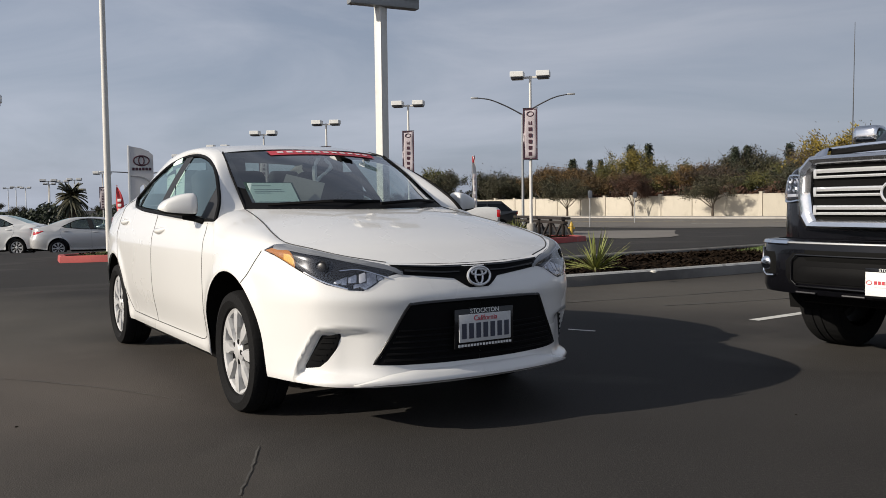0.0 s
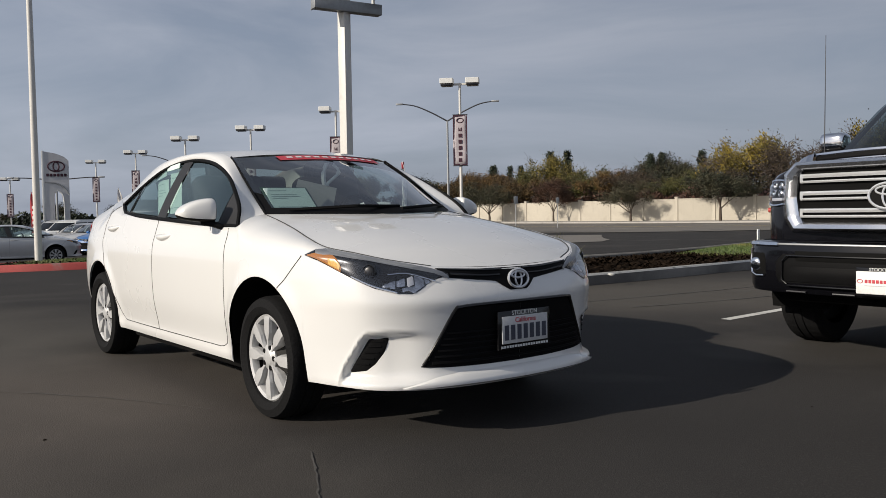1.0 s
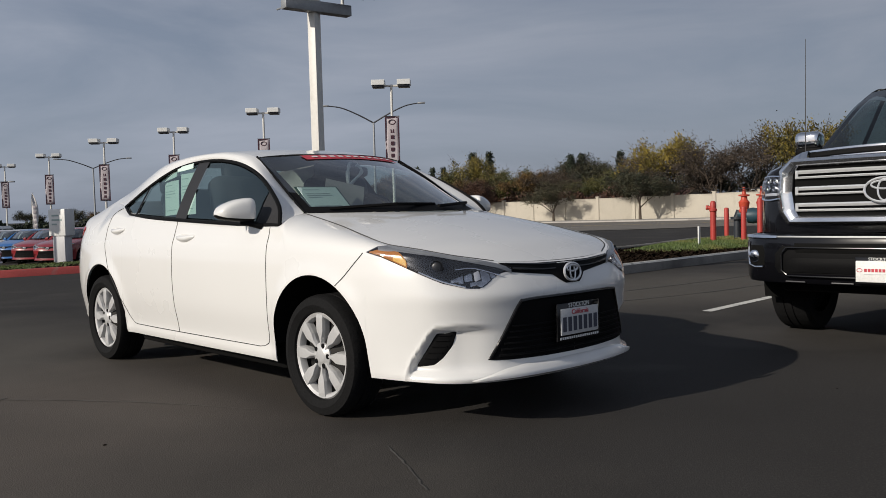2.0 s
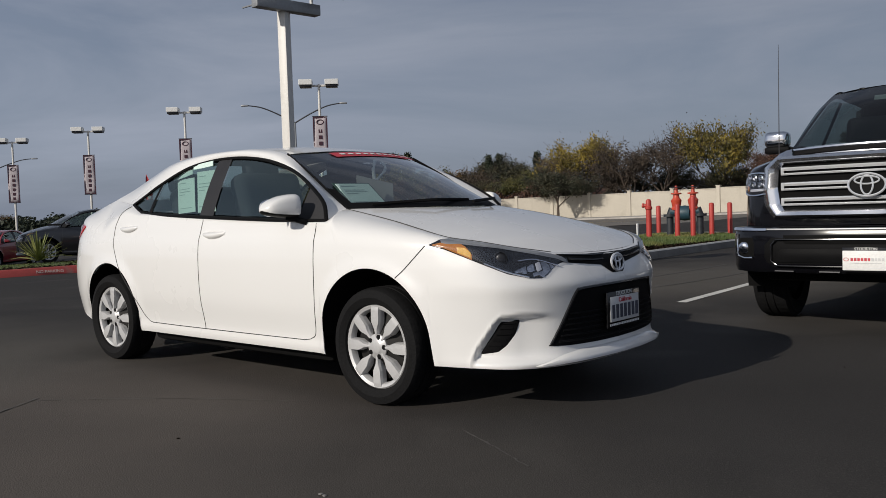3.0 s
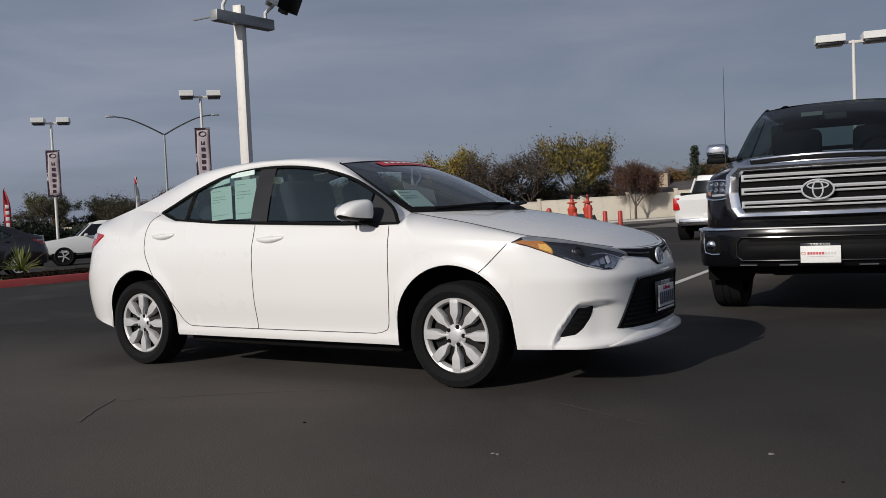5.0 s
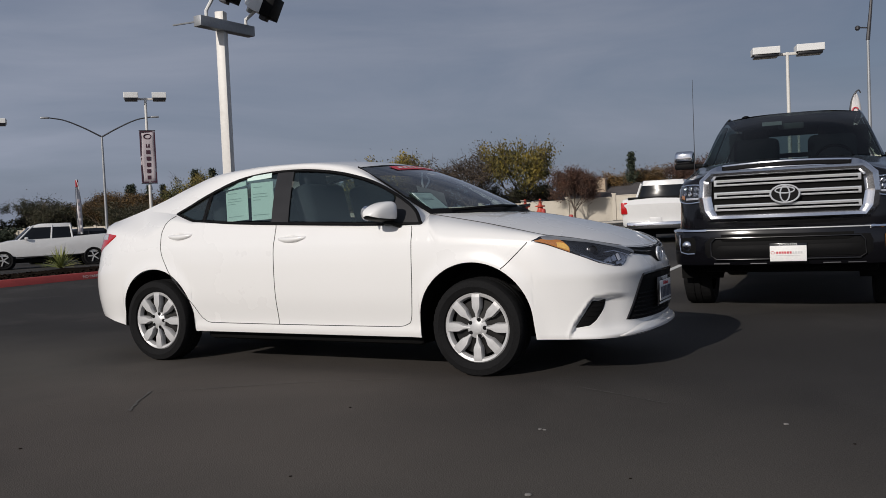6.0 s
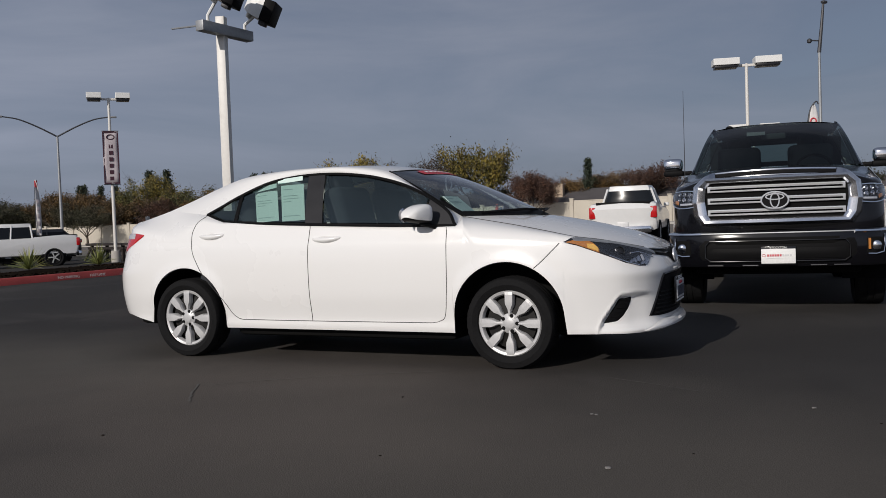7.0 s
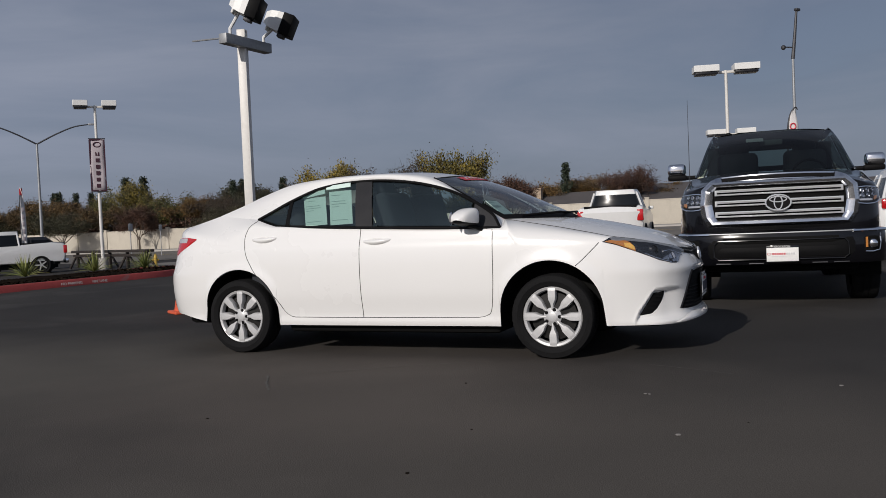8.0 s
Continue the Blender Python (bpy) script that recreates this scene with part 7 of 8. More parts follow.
def sign_box():
    p = thing("sign_cabinet", "white sign cabinet with grey printed lines on a pedestal", "sign", on_lot(-8.02, 29.16, -35))
    bm = bmesh.new()
    box(bm, (0.72, 0.40, 0.86), (0, 0, 1.30), 0.03)
    part("cabinet", bm, M_LAMPWHITE, p)
    bm = bmesh.new()
    box(bm, (0.52, 0.30, 0.90), (0, 0, 0.45), 0.02)
    part("pedestal", bm, M_TOWER, p)
    for k, wd in enumerate((0.30, 0.42, 0.22)):
        bm = bmesh.new()
        box(bm, (wd, 0.01, 0.05), (-0.20 + wd / 2, -0.205, 1.52 - 0.14 * k))
        part("print_bar", bm, M_INK, p)


sign_box()

# ---- small things on the beds ----
def bollards():
    bm = bmesh.new()
    lathe(bm, [(0.060, 0), (0.060, 0.92), (0.054, 0.95), (0.034, 0.968), (0.005, 0.972)], 18)
    post = bpy.data.meshes.new("bollard")
    bmesh.ops.recalc_face_normals(bm, faces=bm.faces)
    bm.to_mesh(post)
    bm.free()
    for x, y, s in ((11.0, 18.38, 0.83), (10.2, 17.97, 0.84), (9.27, 17.33, 1.02), (9.07, 17.67, 0.84), (9.9, 19.9, 0.80)):
        ob = mesh_part("bollard", post, M_BOLLARD, None, m=pose(x, y, 0.12) @ Matrix.Diagonal((1, 1, s, 1)))
        tagged(ob, "red-painted steel bollard standing in the grass", "bollard", "bollards round the valve")


bollards()


def standpipe():
    p = thing("standpipe", "red fire standpipe with a side outlet in grass", "standpipe", pose(8.45, 17.90, 0.12, 0, 0, 130))
    bm = bmesh.new()
    lathe(bm, [(0.065, 0), (0.065, 0.70), (0.085, 0.72), (0.085, 0.76), (0.065, 0.78), (0.065, 0.90), (0.045, 0.94), (0.02, 0.95)], 16)
    part("barrel", bm, M_BOLLARD, p)
    bm = bmesh.new()
    lathe(bm, [(0.04, 0.04), (0.04, 0.11), (0.055, 0.11), (0.055, 0.15)], 14, "x", (0, 0, 0.80))
    part("outlet", bm, M_BOLLARD, p)


standpipe()


def backflow():
    p = thing("backflow_preventer", "red-topped backflow preventer with dark pipes in grass", "backflow preventer", pose(9.80, 18.50, 0.12, 0, 0, -40))
    for s in (-1, 1):
        bm = bmesh.new()
        tube(bm, [(s * 0.36, 0, 0), (s * 0.36, 0, 0.55), (s * 0.30, 0, 0.70)], 0.085, 12)
        lathe(bm, [(0.16, 0.50), (0.16, 0.56)], 16, "z", (s * 0.36, 0, 0))
        riser = part("riser", bm, M_PIPE, p)
        bm = bmesh.new()
        lathe(bm, [(0.13, 0.66), (0.14, 0.70), (0.10, 0.74), (0.12, 0.84), (0.13, 0.90), (0.08, 0.96), (0.07, 1.04), (0.13, 1.05), (0.13, 1.08), (0.05, 1.09), (0.03, 1.26)], 16, "z", (s * 0.20, 0, 0))
        part("valve", bm, M_REDVALVE, riser, "red gate valve")
        bm = bmesh.new()
        pts = [(s * 0.20 + 0.13 * math.cos(2 * math.pi * k / 16), 0.13 * math.sin(2 * math.pi * k / 16), 1.22) for k in range(17)]
        tube(bm, pts, 0.014, 6, caps=False)
        for k in range(3):
            tube(bm, [(s * 0.20 - 0.12 * math.cos(k * 2.09), -0.12 * math.sin(k * 2.09), 1.22), (s * 0.20 + 0.12 * math.cos(k * 2.09), 0.12 * math.sin(k * 2.09), 1.22)], 0.010, 5)
        part("handwheel", bm, M_DARKSTEEL, riser, "dark handwheel")
    bm = bmesh.new()
    tube(bm, [(-0.34, 0, 0.62), (-0.1, 0, 0.62), (0.1, 0, 0.62), (0.34, 0, 0.62)], 0.095, 12)
    lathe(bm, [(0.17, -0.12), (0.19, 0.0), (0.17, 0.12)], 16, "x", (0, 0, 0.58))
    part("check_valve", bm, M_BLUEPIPE, p)
    bm = bmesh.new()
    tube(bm, curve([(-0.30, 0, 1.20), (-0.15, 0, 1.12), (0.0, 0, 1.20), (0.15, 0, 1.12), (0.30, 0, 1.20)], 5), 0.008, 5)
    part("chain", bm, M_GREYSTEEL, p)


backflow()
bm = bmesh.new()
box(bm, (0.09, 0.03, 0.42), (0, 0, 0.21), 0.01)
solid("marker_post", bm, M_LAMPWHITE, "small white utility marker post in grass", "marker post", m=pose(7.5, 16.75, 0.12, 0, 0, 40))


def hydrant(x, y):
    p = thing("hydrant", "yellow fire hydrant beside the timber rail", "hydrant", on_lot(x, y))
    bm = bmesh.new()
    lathe(bm, [(0.11, 0), (0.11, 0.04), (0.07, 0.06), (0.07, 0.36), (0.09, 0.38), (0.09, 0.42), (0.06, 0.50), (0.02, 0.54), (0.02, 0.58)], 16)
    part("barrel", bm, M_YELLOW, p)
    bm = bmesh.new()
    lathe(bm, [(0.04, -0.14), (0.04, 0.14)], 12, "x", (0, 0, 0.30))
    part("outlet", bm, M_YELLOW, p)


hydrant(5.35, 35.6)


def timber_rail():
    a, b = Vector((3.70, 42.6)), Vector((5.10, 35.5))
    z = lot_z(4.4, 39)
    ang = math.degrees(math.atan2(b.y - a.y, b.x - a.x))
    ln = (b - a).length
    mid = (a + b) / 2
    p = thing("timber_rail", "long dark timber rail on crossed legs behind the bed", "rail", pose(mid.x, mid.y, z, 0, 0, ang))
    for y, zz in ((-0.10, 0.76), (0.12, 0.76), (0.0, 0.58)):
        bm = bmesh.new()
        box(bm, (ln, 0.19, 0.11), (0, y, zz), 0.01)
        part("beam", bm, M_WOOD, p)
    for k in range(5):
        x = -ln / 2 + 0.3 + (ln - 0.6) * k / 4
        bm = bmesh.new()
        box(bm, (0.12, 0.12, 0.72), (x, 0, 0.36), 0.01)
        part("leg", bm, M_WOOD, p)
        for s in (-1, 1):
            bm = bmesh.new()
            tube(bm, [(x + s * 0.42, s * 0.20, 0), (x - s * 0.05, 0, 0.72)], 0.055, 5)
            part("leg", bm, M_WOOD, p)


timber_rail()


def cone():
    p = thing("traffic_cone", "orange traffic cone standing behind the sedan", "cone", pose(-1.62, 10.75, 0))
    bm = bmesh.new()
    box(bm, (0.36, 0.36, 0.04), (0, 0, 0.02), 0.015)
    part("base", bm, M_ORANGE, p)
    bm = bmesh.new()
    lathe(bm, [(0.135, 0.04), (0.09, 0.30), (0.045, 0.55), (0.03, 0.70), (0.02, 0.71)], 20)
    part("body", bm, M_ORANGE, p)
    bm = bmesh.new()
    lathe(bm, [(0.0985, 0.27), (0.0765, 0.40)], 20, caps=False)
    part("collar", bm, M_LAMPWHITE, p)


cone()


def yucca(x, y, z, size, seed, name="yucca", label="spiky green yucca clump in the mulch bed"):
    rnd = random.Random(seed)
    p = thing(name, label, "plant", pose(x, y, z, 0, 0, rnd.uniform(0, 360)), "yucca clumps")
    for k in range(96):
        a, tip = rnd.uniform(0, 2 * math.pi), rnd.uniform(0.15, 1.25)
        ln, w = size * rnd.uniform(0.6, 1.05), size * 0.024
        d = Vector((math.cos(a) * math.sin(tip), math.sin(a) * math.sin(tip), math.cos(tip)))
        side = Vector((-math.sin(a), math.cos(a), 0))
        rows = []
        droop = rnd.uniform(0.0, 0.35) * tip
        for q in range(6):
            t = q / 5
            c = d * ln * t + Vector((0, 0, -droop * ln * t * t))
            ww = w * (1 - t) ** 0.7 + 0.001
            rows.append([c - side * ww, c + Vector((0, 0, ww * 0.5)), c + side * ww])
        bm = bmesh.new()
        grid(bm, rows)
        part("leaf", bm, LEAVES["yucca"], p)


for i, (x, y, z, s) in enumerate(((2.20, 12.35, 0.06, 0.66), (-1.15, 25.6, 0.05, 0.75), (0.75, 26.0, 0.06, 0.70), (2.25, 26.2, 0.06, 0.70), (-3.40, 24.3, 0.06, 0.80), (-5.40, 22.4, 0.08, 0.85))):
    yucca(x, y, z, s, i)


def grass(name, places, label, seed, n, hmin, hmax):
    rnd = random.Random(seed)
    verts, faces = [], []
    for k in range(n):
        x, y, z = places(rnd)
        a, h, b = rnd.uniform(0, 6.3), rnd.uniform(hmin, hmax), rnd.uniform(-0.03, 0.03)
        w = 0.010
        i = len(verts)
        verts += [(x - w * math.cos(a), y - w * math.sin(a), z), (x + w * math.cos(a), y + w * math.sin(a), z), (x + b, y + b * 0.6, z + h)]
        faces.append((i, i + 1, i + 2))
    me = bpy.data.meshes.new(name)
    me.from_pydata(verts, [], faces)
    ob = mesh_part(name, me, M_GRASS, None, smooth=False)
    tagged(ob, label, "grass", "", "stuff")


def turf(name, edge, label, z):
    bm = bmesh.new()
    c = [Vector(q) for q in densify(edge, 0.5)]
    mid = sum(c, Vector((0, 0))) / len(c)
    vs = grid(bm, [[(q.x + (mid.x - q.x) * t, q.y + (mid.y - q.y) * t, lot_z(q.x, q.y) + z - 0.05 + 0.07 * min(1, t * 4)) for q in c] for t in (0, 0.25, 0.6)], closed=True)
    bm.faces.new(vs[-1])
    solid(name, bm, M_SOIL, label, "lawn", kind="structure")
    return c, mid


TURF_A = [(5.8, 15.3), (6.6, 15.2), (8.0, 15.75), (10.1, 16.7), (10.95, 17.5), (11.4, 18.6), (11.2, 19.9), (10.4, 20.5), (9.2, 19.9), (6.9, 17.7), (6.2, 16.9), (5.5, 16.1)]
TURF_B = [(-8.0, 18.75), (-7.0, 18.7), (-5.2, 19.2), (-3.2, 19.8), (-3.4, 22.6), (-6.0, 23.2), (-8.4, 22.0), (-8.9, 20.4)]
for nm, ed, lb, sd, cnt in (("turf_near", TURF_A, "green turf at the end of the planting bed", 3, 26000), ("turf_far", TURF_B, "green turf on the red-kerbed island", 4, 16000)):
    c, mid = turf(nm, ed, lb, 0.13)

    def somewhere(rnd, c=c, mid=mid):
        i = rnd.randrange(len(c))
        a, b = c[i], c[(i + 1) % len(c)]
        u = rnd.random()
        t = 1 - math.sqrt(rnd.random())
        q = a + (b - a) * u
        q = q + (mid - q) * t
        return q.x, q.y, lot_z(q.x, q.y) + 0.07 + 0.07 * min(1, t * 4)

    grass("grass", somewhere, "short green lawn grass with dry tips", sd, cnt, 0.03, 0.075)


M_SCRAP = material("grey_scrap", (0.20, 0.19, 0.18), 0.9, vary=0.3)


def litter(x, y, z, size, seed, label, mat):
    rnd = random.Random(seed)
    bm = bmesh.new()
    bmesh.ops.create_icosphere(bm, subdivisions=2, radius=size)
    for v in bm.verts:
        v.co *= rnd.uniform(0.75, 1.1)
        v.co.z *= 0.35
    solid("litter", bm, mat, label, "litter", "scraps on the ground", m=pose(x, y, z + size * 0.25, 0, 0, rnd.uniform(0, 360)))


litter(2.72, 11.05, 0.135, 0.055, 1, "crumpled white paper scrap on the kerb", M_LINE)
rr = random.Random(9)
for i, (x, y) in enumerate(((-1.54, 3.00), (-3.63, 4.30), (-2.75, 3.06), (-0.65, 2.38), (-1.73, 2.22), (-3.38, 2.66), (-2.14, 2.30), (-0.71, 2.00), (-4.6, 5.6), (-1.55, 3.02), (1.7, 4.1), (-2.05, 4.05))):
    litter(x, y, 0.0, rr.uniform(0.006, 0.014), 20 + i, "small pale scrap lying on the asphalt" if i % 3 else "dark dry leaf scrap lying on the asphalt", M_SCRAP if i % 3 == 0 else M_MULCH)


def scuff(pts, w, label):
    """A pale hairline worn into the asphalt."""
    bm = bmesh.new()
    c = curve([(*p, 0) for p in pts], 8)
    rnd = random.Random(len(pts) * 7 + int(abs(pts[0][0]) * 100))
    rows = []
    for i, p in enumerate(c):
        d = Vector(c[min(i + 1, len(c) - 1)] - c[max(i - 1, 0)]).normalized()
        s = Vector((-d.y, d.x, 0))
        ww = w * rnd.uniform(0.25, 1.0)
        q = Vector(p) + s * rnd.uniform(-0.006, 0.006)
        rows.append([q - s * ww + Vector((0, 0, 0.004)), q + s * ww + Vector((0, 0, 0.004))])
    grid(bm, rows)
    solid("scuff_mark", bm, M_SCUFF, label, "scuff mark", kind="structure")


M_SCUFF = material("scuffed_asphalt", (0.068, 0.064, 0.059), 0.9, vary=0.5, scale=5, fine=60)
scuff([(-3.48, 5.33), (-2.83, 5.26), (-2.02, 4.94), (-1.39, 4.56)], 0.005, "faint pale scuff arc across the asphalt")
scuff([(-2.83, 5.33), (-2.98, 5.00), (-3.05, 4.80)], 0.012, "short pale chip in the asphalt")
scuff([(-0.81, 3.66), (-0.77, 3.34), (-0.745, 3.03)], 0.007, "short pale scratch in the asphalt")
scuff([(1.2, 8.9), (2.6, 9.5), (4.4, 10.4), (6.0, 11.4)], 0.020, "pale wear line in front of the kerb")
scuff([(2.2, 8.55), (3.6, 9.05), (5.6, 10.1)], 0.024, "second pale wear line in front of the kerb")


def sign_post(x, y, h, label):
    p = thing("sign_post", label, "sign", on_lot(x, y, 20))
    bm = bmesh.new()
    tube(bm, [(0, 0, 0), (0, 0, h)], 0.03, 8)
    part("post", bm, M_GREYSTEEL, p)
    bm = bmesh.new()
    box(bm, (0.30, 0.015, 0.45), (0, -0.03, h - 0.25), 0.005)
    part("plate", bm, M_GREYSTEEL, p)


sign_post(9.2, 53.5, 2.3, "grey street sign post by the drive")
sign_post(14.8, 66.0, 2.4, "grey street sign post along the street")


def mulch_chips(edge, z, n, seed):
    """Loose bark chips over a bed."""
    rnd = random.Random(seed)
    c = [Vector(q) for q in densify(edge, 0.5)]
    mid = sum(c, Vector((0, 0))) / len(c)
    verts, faces = [], []
    for k in range(n):
        i = rnd.randrange(len(c))
        q = c[i] + (c[(i + 1) % len(c)] - c[i]) * rnd.random()
        t = 1 - math.sqrt(rnd.random()) * 0.94
        q = q + (mid - q) * t
        p = Vector((q.x, q.y, lot_z(q.x, q.y) + z + 0.03 * t + rnd.uniform(-0.005, 0.02)))
        a, s, tl = rnd.uniform(0, 6.3), rnd.uniform(0.02, 0.055), rnd.uniform(-0.7, 0.7)
        u = Vector((math.cos(a), math.sin(a), tl)) * s
        v = Vector((-math.sin(a), math.cos(a), rnd.uniform(-0.5, 0.5))) * s * 0.4
        i = len(verts)
        verts += [tuple(p - u - v), tuple(p + u - v), tuple(p + u + v), tuple(p - u + v)]
        faces.append((i, i + 1, i + 2, i + 3))
    me = bpy.data.meshes.new("bark_mulch")
    me.from_pydata(verts, [], faces)
    tagged(mesh_part("bark_mulch", me, M_CHIP, None, smooth=False), "dark loose bark chips spread over the bed", "mulch", "", "stuff")


mulch_chips(NEAR_BED, 0.075, 9000, 31)
mulch_chips(FAR_BED, 0.145, 7000, 32)


def hedge(x0, y0, x1, y1, h, label, seed, leaf="c", count=16000, deep=0.7):
    """A long dark hedge row of many small leaf clumps."""
    rnd = random.Random(seed)
    verts, faces = [], []
    for k in range(count):
        t = rnd.random()
        x, y = x0 + (x1 - x0) * t + rnd.gauss(0, 0.5), y0 + (y1 - y0) * t + rnd.gauss(0, deep)
        top = h * (0.72 + 0.5 * noise.noise((x * 0.25, y * 0.25, 0.0)) + 0.2 * noise.noise((x * 0.9, y * 0.9, 3.0)))
        c = Vector((x, y, lot_z(x, y) + max(0.1, top) * rnd.random() ** 0.6))
        n = Vector((rnd.gauss(0, 1), rnd.gauss(0, 1), rnd.gauss(0.4, 0.8))).normalized()
        u = n.orthogonal().normalized() * rnd.uniform(0.12, 0.26)
        v = n.cross(u) * 0.6
        i = len(verts)
        verts += [tuple(c - u), tuple(c - v), tuple(c + u), tuple(c + v)]
        faces.append((i, i + 1, i + 2, i + 3))
    me = bpy.data.meshes.new("hedge")
    me.from_pydata(verts, [], faces)
    tagged(mesh_part("hedge", me, LEAVES[leaf], None, smooth=False), label, "hedge", "", "stuff")


hedge(-78, 92, -8, 92, 2.5, "long dark hedge along the far side of the lot", 41)
hedge(-20, 108, 4, 122, 3.4, "dark uneven shrubs at the far corner", 42)
hedge(*street(26, -3.2), *street(56, -3.2), 4.0, "dark brown undergrowth behind the panel wall", 43, "r", 14000)
hedge(*street(44, -4.5), *street(98, -4.0), 4.2, "olive undergrowth behind the panel wall", 44, "d", 26000)

# ---- other parked vehicles ----
CARS = {
    "suv": dict(L=4.7, W=1.86, wheel=0.36, axles=(1.42, -1.32), body=[(2.28, 0.35), (2.34, 0.62), (2.25, 0.88), (1.40, 1.02), (0.95, 1.08), (-2.10, 1.14), (-2.30, 1.05), (-2.36, 0.62), (-2.28, 0.36)], roof=[(1.00, 1.06), (0.35, 1.56), (-0.10, 1.66), (-1.55, 1.64), (-2.15, 1.14)]),
    "pickup": dict(L=5.5, W=1.92, wheel=0.39, axles=(1.72, -1.72), body=[(2.68, 0.45), (2.74, 0.72), (2.66, 0.98), (1.65, 1.14), (1.20, 1.20), (-0.96, 1.24), (-1.08, 1.27), (-2.68, 1.29), (-2.74, 0.70), (-2.66, 0.48)], roof=[(1.25, 1.18), (0.62, 1.74), (0.25, 1.84), (-0.95, 1.80), (-1.04, 1.22)]),
}


def parked(kind, paint, x, y, heading, label, group="parked cars"):
    k = CARS[kind]
    car = thing("parked_" + kind, label, "pickup truck" if kind == "pickup" else "car", on_lot(x, y, heading), group)
    w = k["W"] / 2

    def loft(name, prof, widths, mat, lab="", close=True):
        bm = bmesh.new()
        cx = sum(p[0] for p in prof) / len(prof)
        cz = sum(p[1] for p in prof) / len(prof)
        dense = [tuple(q) for q in curve(prof, 3)]
        if close:
            dense = dense + [(dense[-1][0] + (dense[0][0] - dense[-1][0]) * t / 4, dense[-1][1] + (dense[0][1] - dense[-1][1]) * t / 4) for t in range(1, 4)]
        rows = [[(cx + (px - cx) * sc, yy, cz + (pz - cz) * sz) for px, pz in dense] for yy, sc, sz in widths]
        vs = grid(bm, rows, closed=close)
        if close:
            bm.faces.new(vs[0])
            bm.faces.new(vs[-1][::-1])
        return part(name, bm, mat, car, lab)

    loft("body", k["body"], [(-w, 0.93, 0.72), (-w * 0.985, 0.965, 0.90), (-w * 0.90, 0.985, 0.975), (-w * 0.6, 1.0, 1.0), (0, 1.008, 1.01), (w * 0.6, 1.0, 1.0), (w * 0.90, 0.985, 0.975), (w * 0.985, 0.965, 0.90), (w, 0.93, 0.72)], paint)
    r = k["roof"]
    base = r[0][1] - 0.03

    def cab(name, z0, z1, mat, out, lab=""):
        bm = bmesh.new()
        rows = []
        top = max(q[1] for q in r)
        for z in np.linspace(z0, z1, 5):
            fx = np.interp(z, [r[0][1], r[1][1], r[2][1]], [r[0][0], r[1][0], r[2][0]])
            bx = np.interp(z, [r[4][1], r[3][1]], [r[4][0], r[3][0]])
            ww = (w * 0.90) - (w * 0.24) * (z - base) / (top - base) + out
            fx, bx = fx + out, bx - out
            rows.append([(fx, -ww * 0.80, z), (fx - 0.10, -ww * 0.95, z), (fx - 0.35, -ww, z), (bx + 0.30, -ww, z), (bx + 0.05, -ww * 0.9, z), (bx, -ww * 0.7, z), (bx, ww * 0.7, z), (bx + 0.05, ww * 0.9, z), (bx + 0.30, ww, z), (fx - 0.35, ww, z), (fx - 0.10, ww * 0.95, z), (fx, ww * 0.80, z)])
        vs = grid(bm, rows, closed=True)
        bm.faces.new(vs[-1])
        bm.faces.new(vs[0][::-1])
        return part(name, bm, mat, car, lab)

    top = max(q[1] for q in r)
    cab("glasshouse", base, top - 0.10, G_DARK, 0.0, "dark glasshouse")
    cab("roof", top - 0.15, top, paint, 0.006)
    cab("window_sill", base - 0.02, base + 0.06, paint, 0.005)
    for s in (-1, 1):
        wb = w * 0.90
        wt = w * 0.68
        zt = top - 0.08
        for xb, xt in ((r[0][0] - 0.02, r[1][0] - 0.05), ((r[1][0] + r[3][0]) / 2 + 0.06, (r[1][0] + r[3][0]) / 2 - 0.02), (r[4][0] + 0.10, r[3][0] + 0.06)):
            bm = bmesh.new()
            inn = 0.95 if xb > 0.5 else 1.0
            tube(bm, [(xb - 0.07 * (inn < 1), s * wb * inn, base), (xt - 0.03 * (inn < 1), s * (wt * inn + 0.004), zt)], 0.034, 6)
            part("pillar", bm, paint, car)
        bm = bmesh.new()
        box(bm, (0.14, 0.16, 0.11), (r[0][0] - 0.42, s * (w + 0.03), base + 0.10), 0.03)
        part("wing_mirror", bm, paint, car)
        for ax in k["axles"]:
            R = k["wheel"]
            bm = bmesh.new()
            lathe(bm, [(R * 1.22, w * 0.70), (R * 1.22, w * 0.985 + 0.004), (R * 0.98, w * 0.985 + 0.004)], 28, "y", (0, 0, 0))
            part("arch", bm, M_UNDER, car, m=pose(ax, 0, R * 1.03, 0, 0, 0 if s > 0 else 180))
            bm = bmesh.new()
            lathe(bm, [(R * 0.66, 0.06), (R * 0.90, 0.105), (R, 0.06), (R, -0.10), (R * 0.7, -0.11)], 28, "y")
            tyre = part("wheel", bm, M_RUBBER, car, m=pose(ax, s * (w * 0.93), R, 0, 0, 0 if s > 0 else 180))
            bm = bmesh.new()
            lathe(bm, [(R * 0.60, 0.02), (R * 0.67, 0.085), (R * 0.64, 0.09), (R * 0.60, 0.04), (R * 0.30, 0.03), (0.01, 0.03)], 24, "y")
            part("rim", bm, M_BRAKE, tyre)
            for q in range(5):
                bm = bmesh.new()
                box(bm, (R * 0.60, 0.03, R * 0.13), (R * 0.32, 0.078, 0), 0.012)
                bmesh.ops.rotate(bm, cent=(0, 0, 0), matrix=Matrix.Rotation(q * 2 * math.pi / 5, 3, "Y"), verts=bm.verts)
                part("spoke", bm, M_SILVER, tyre)
        fx, fz = k["body"][2]
        bm = bmesh.new()
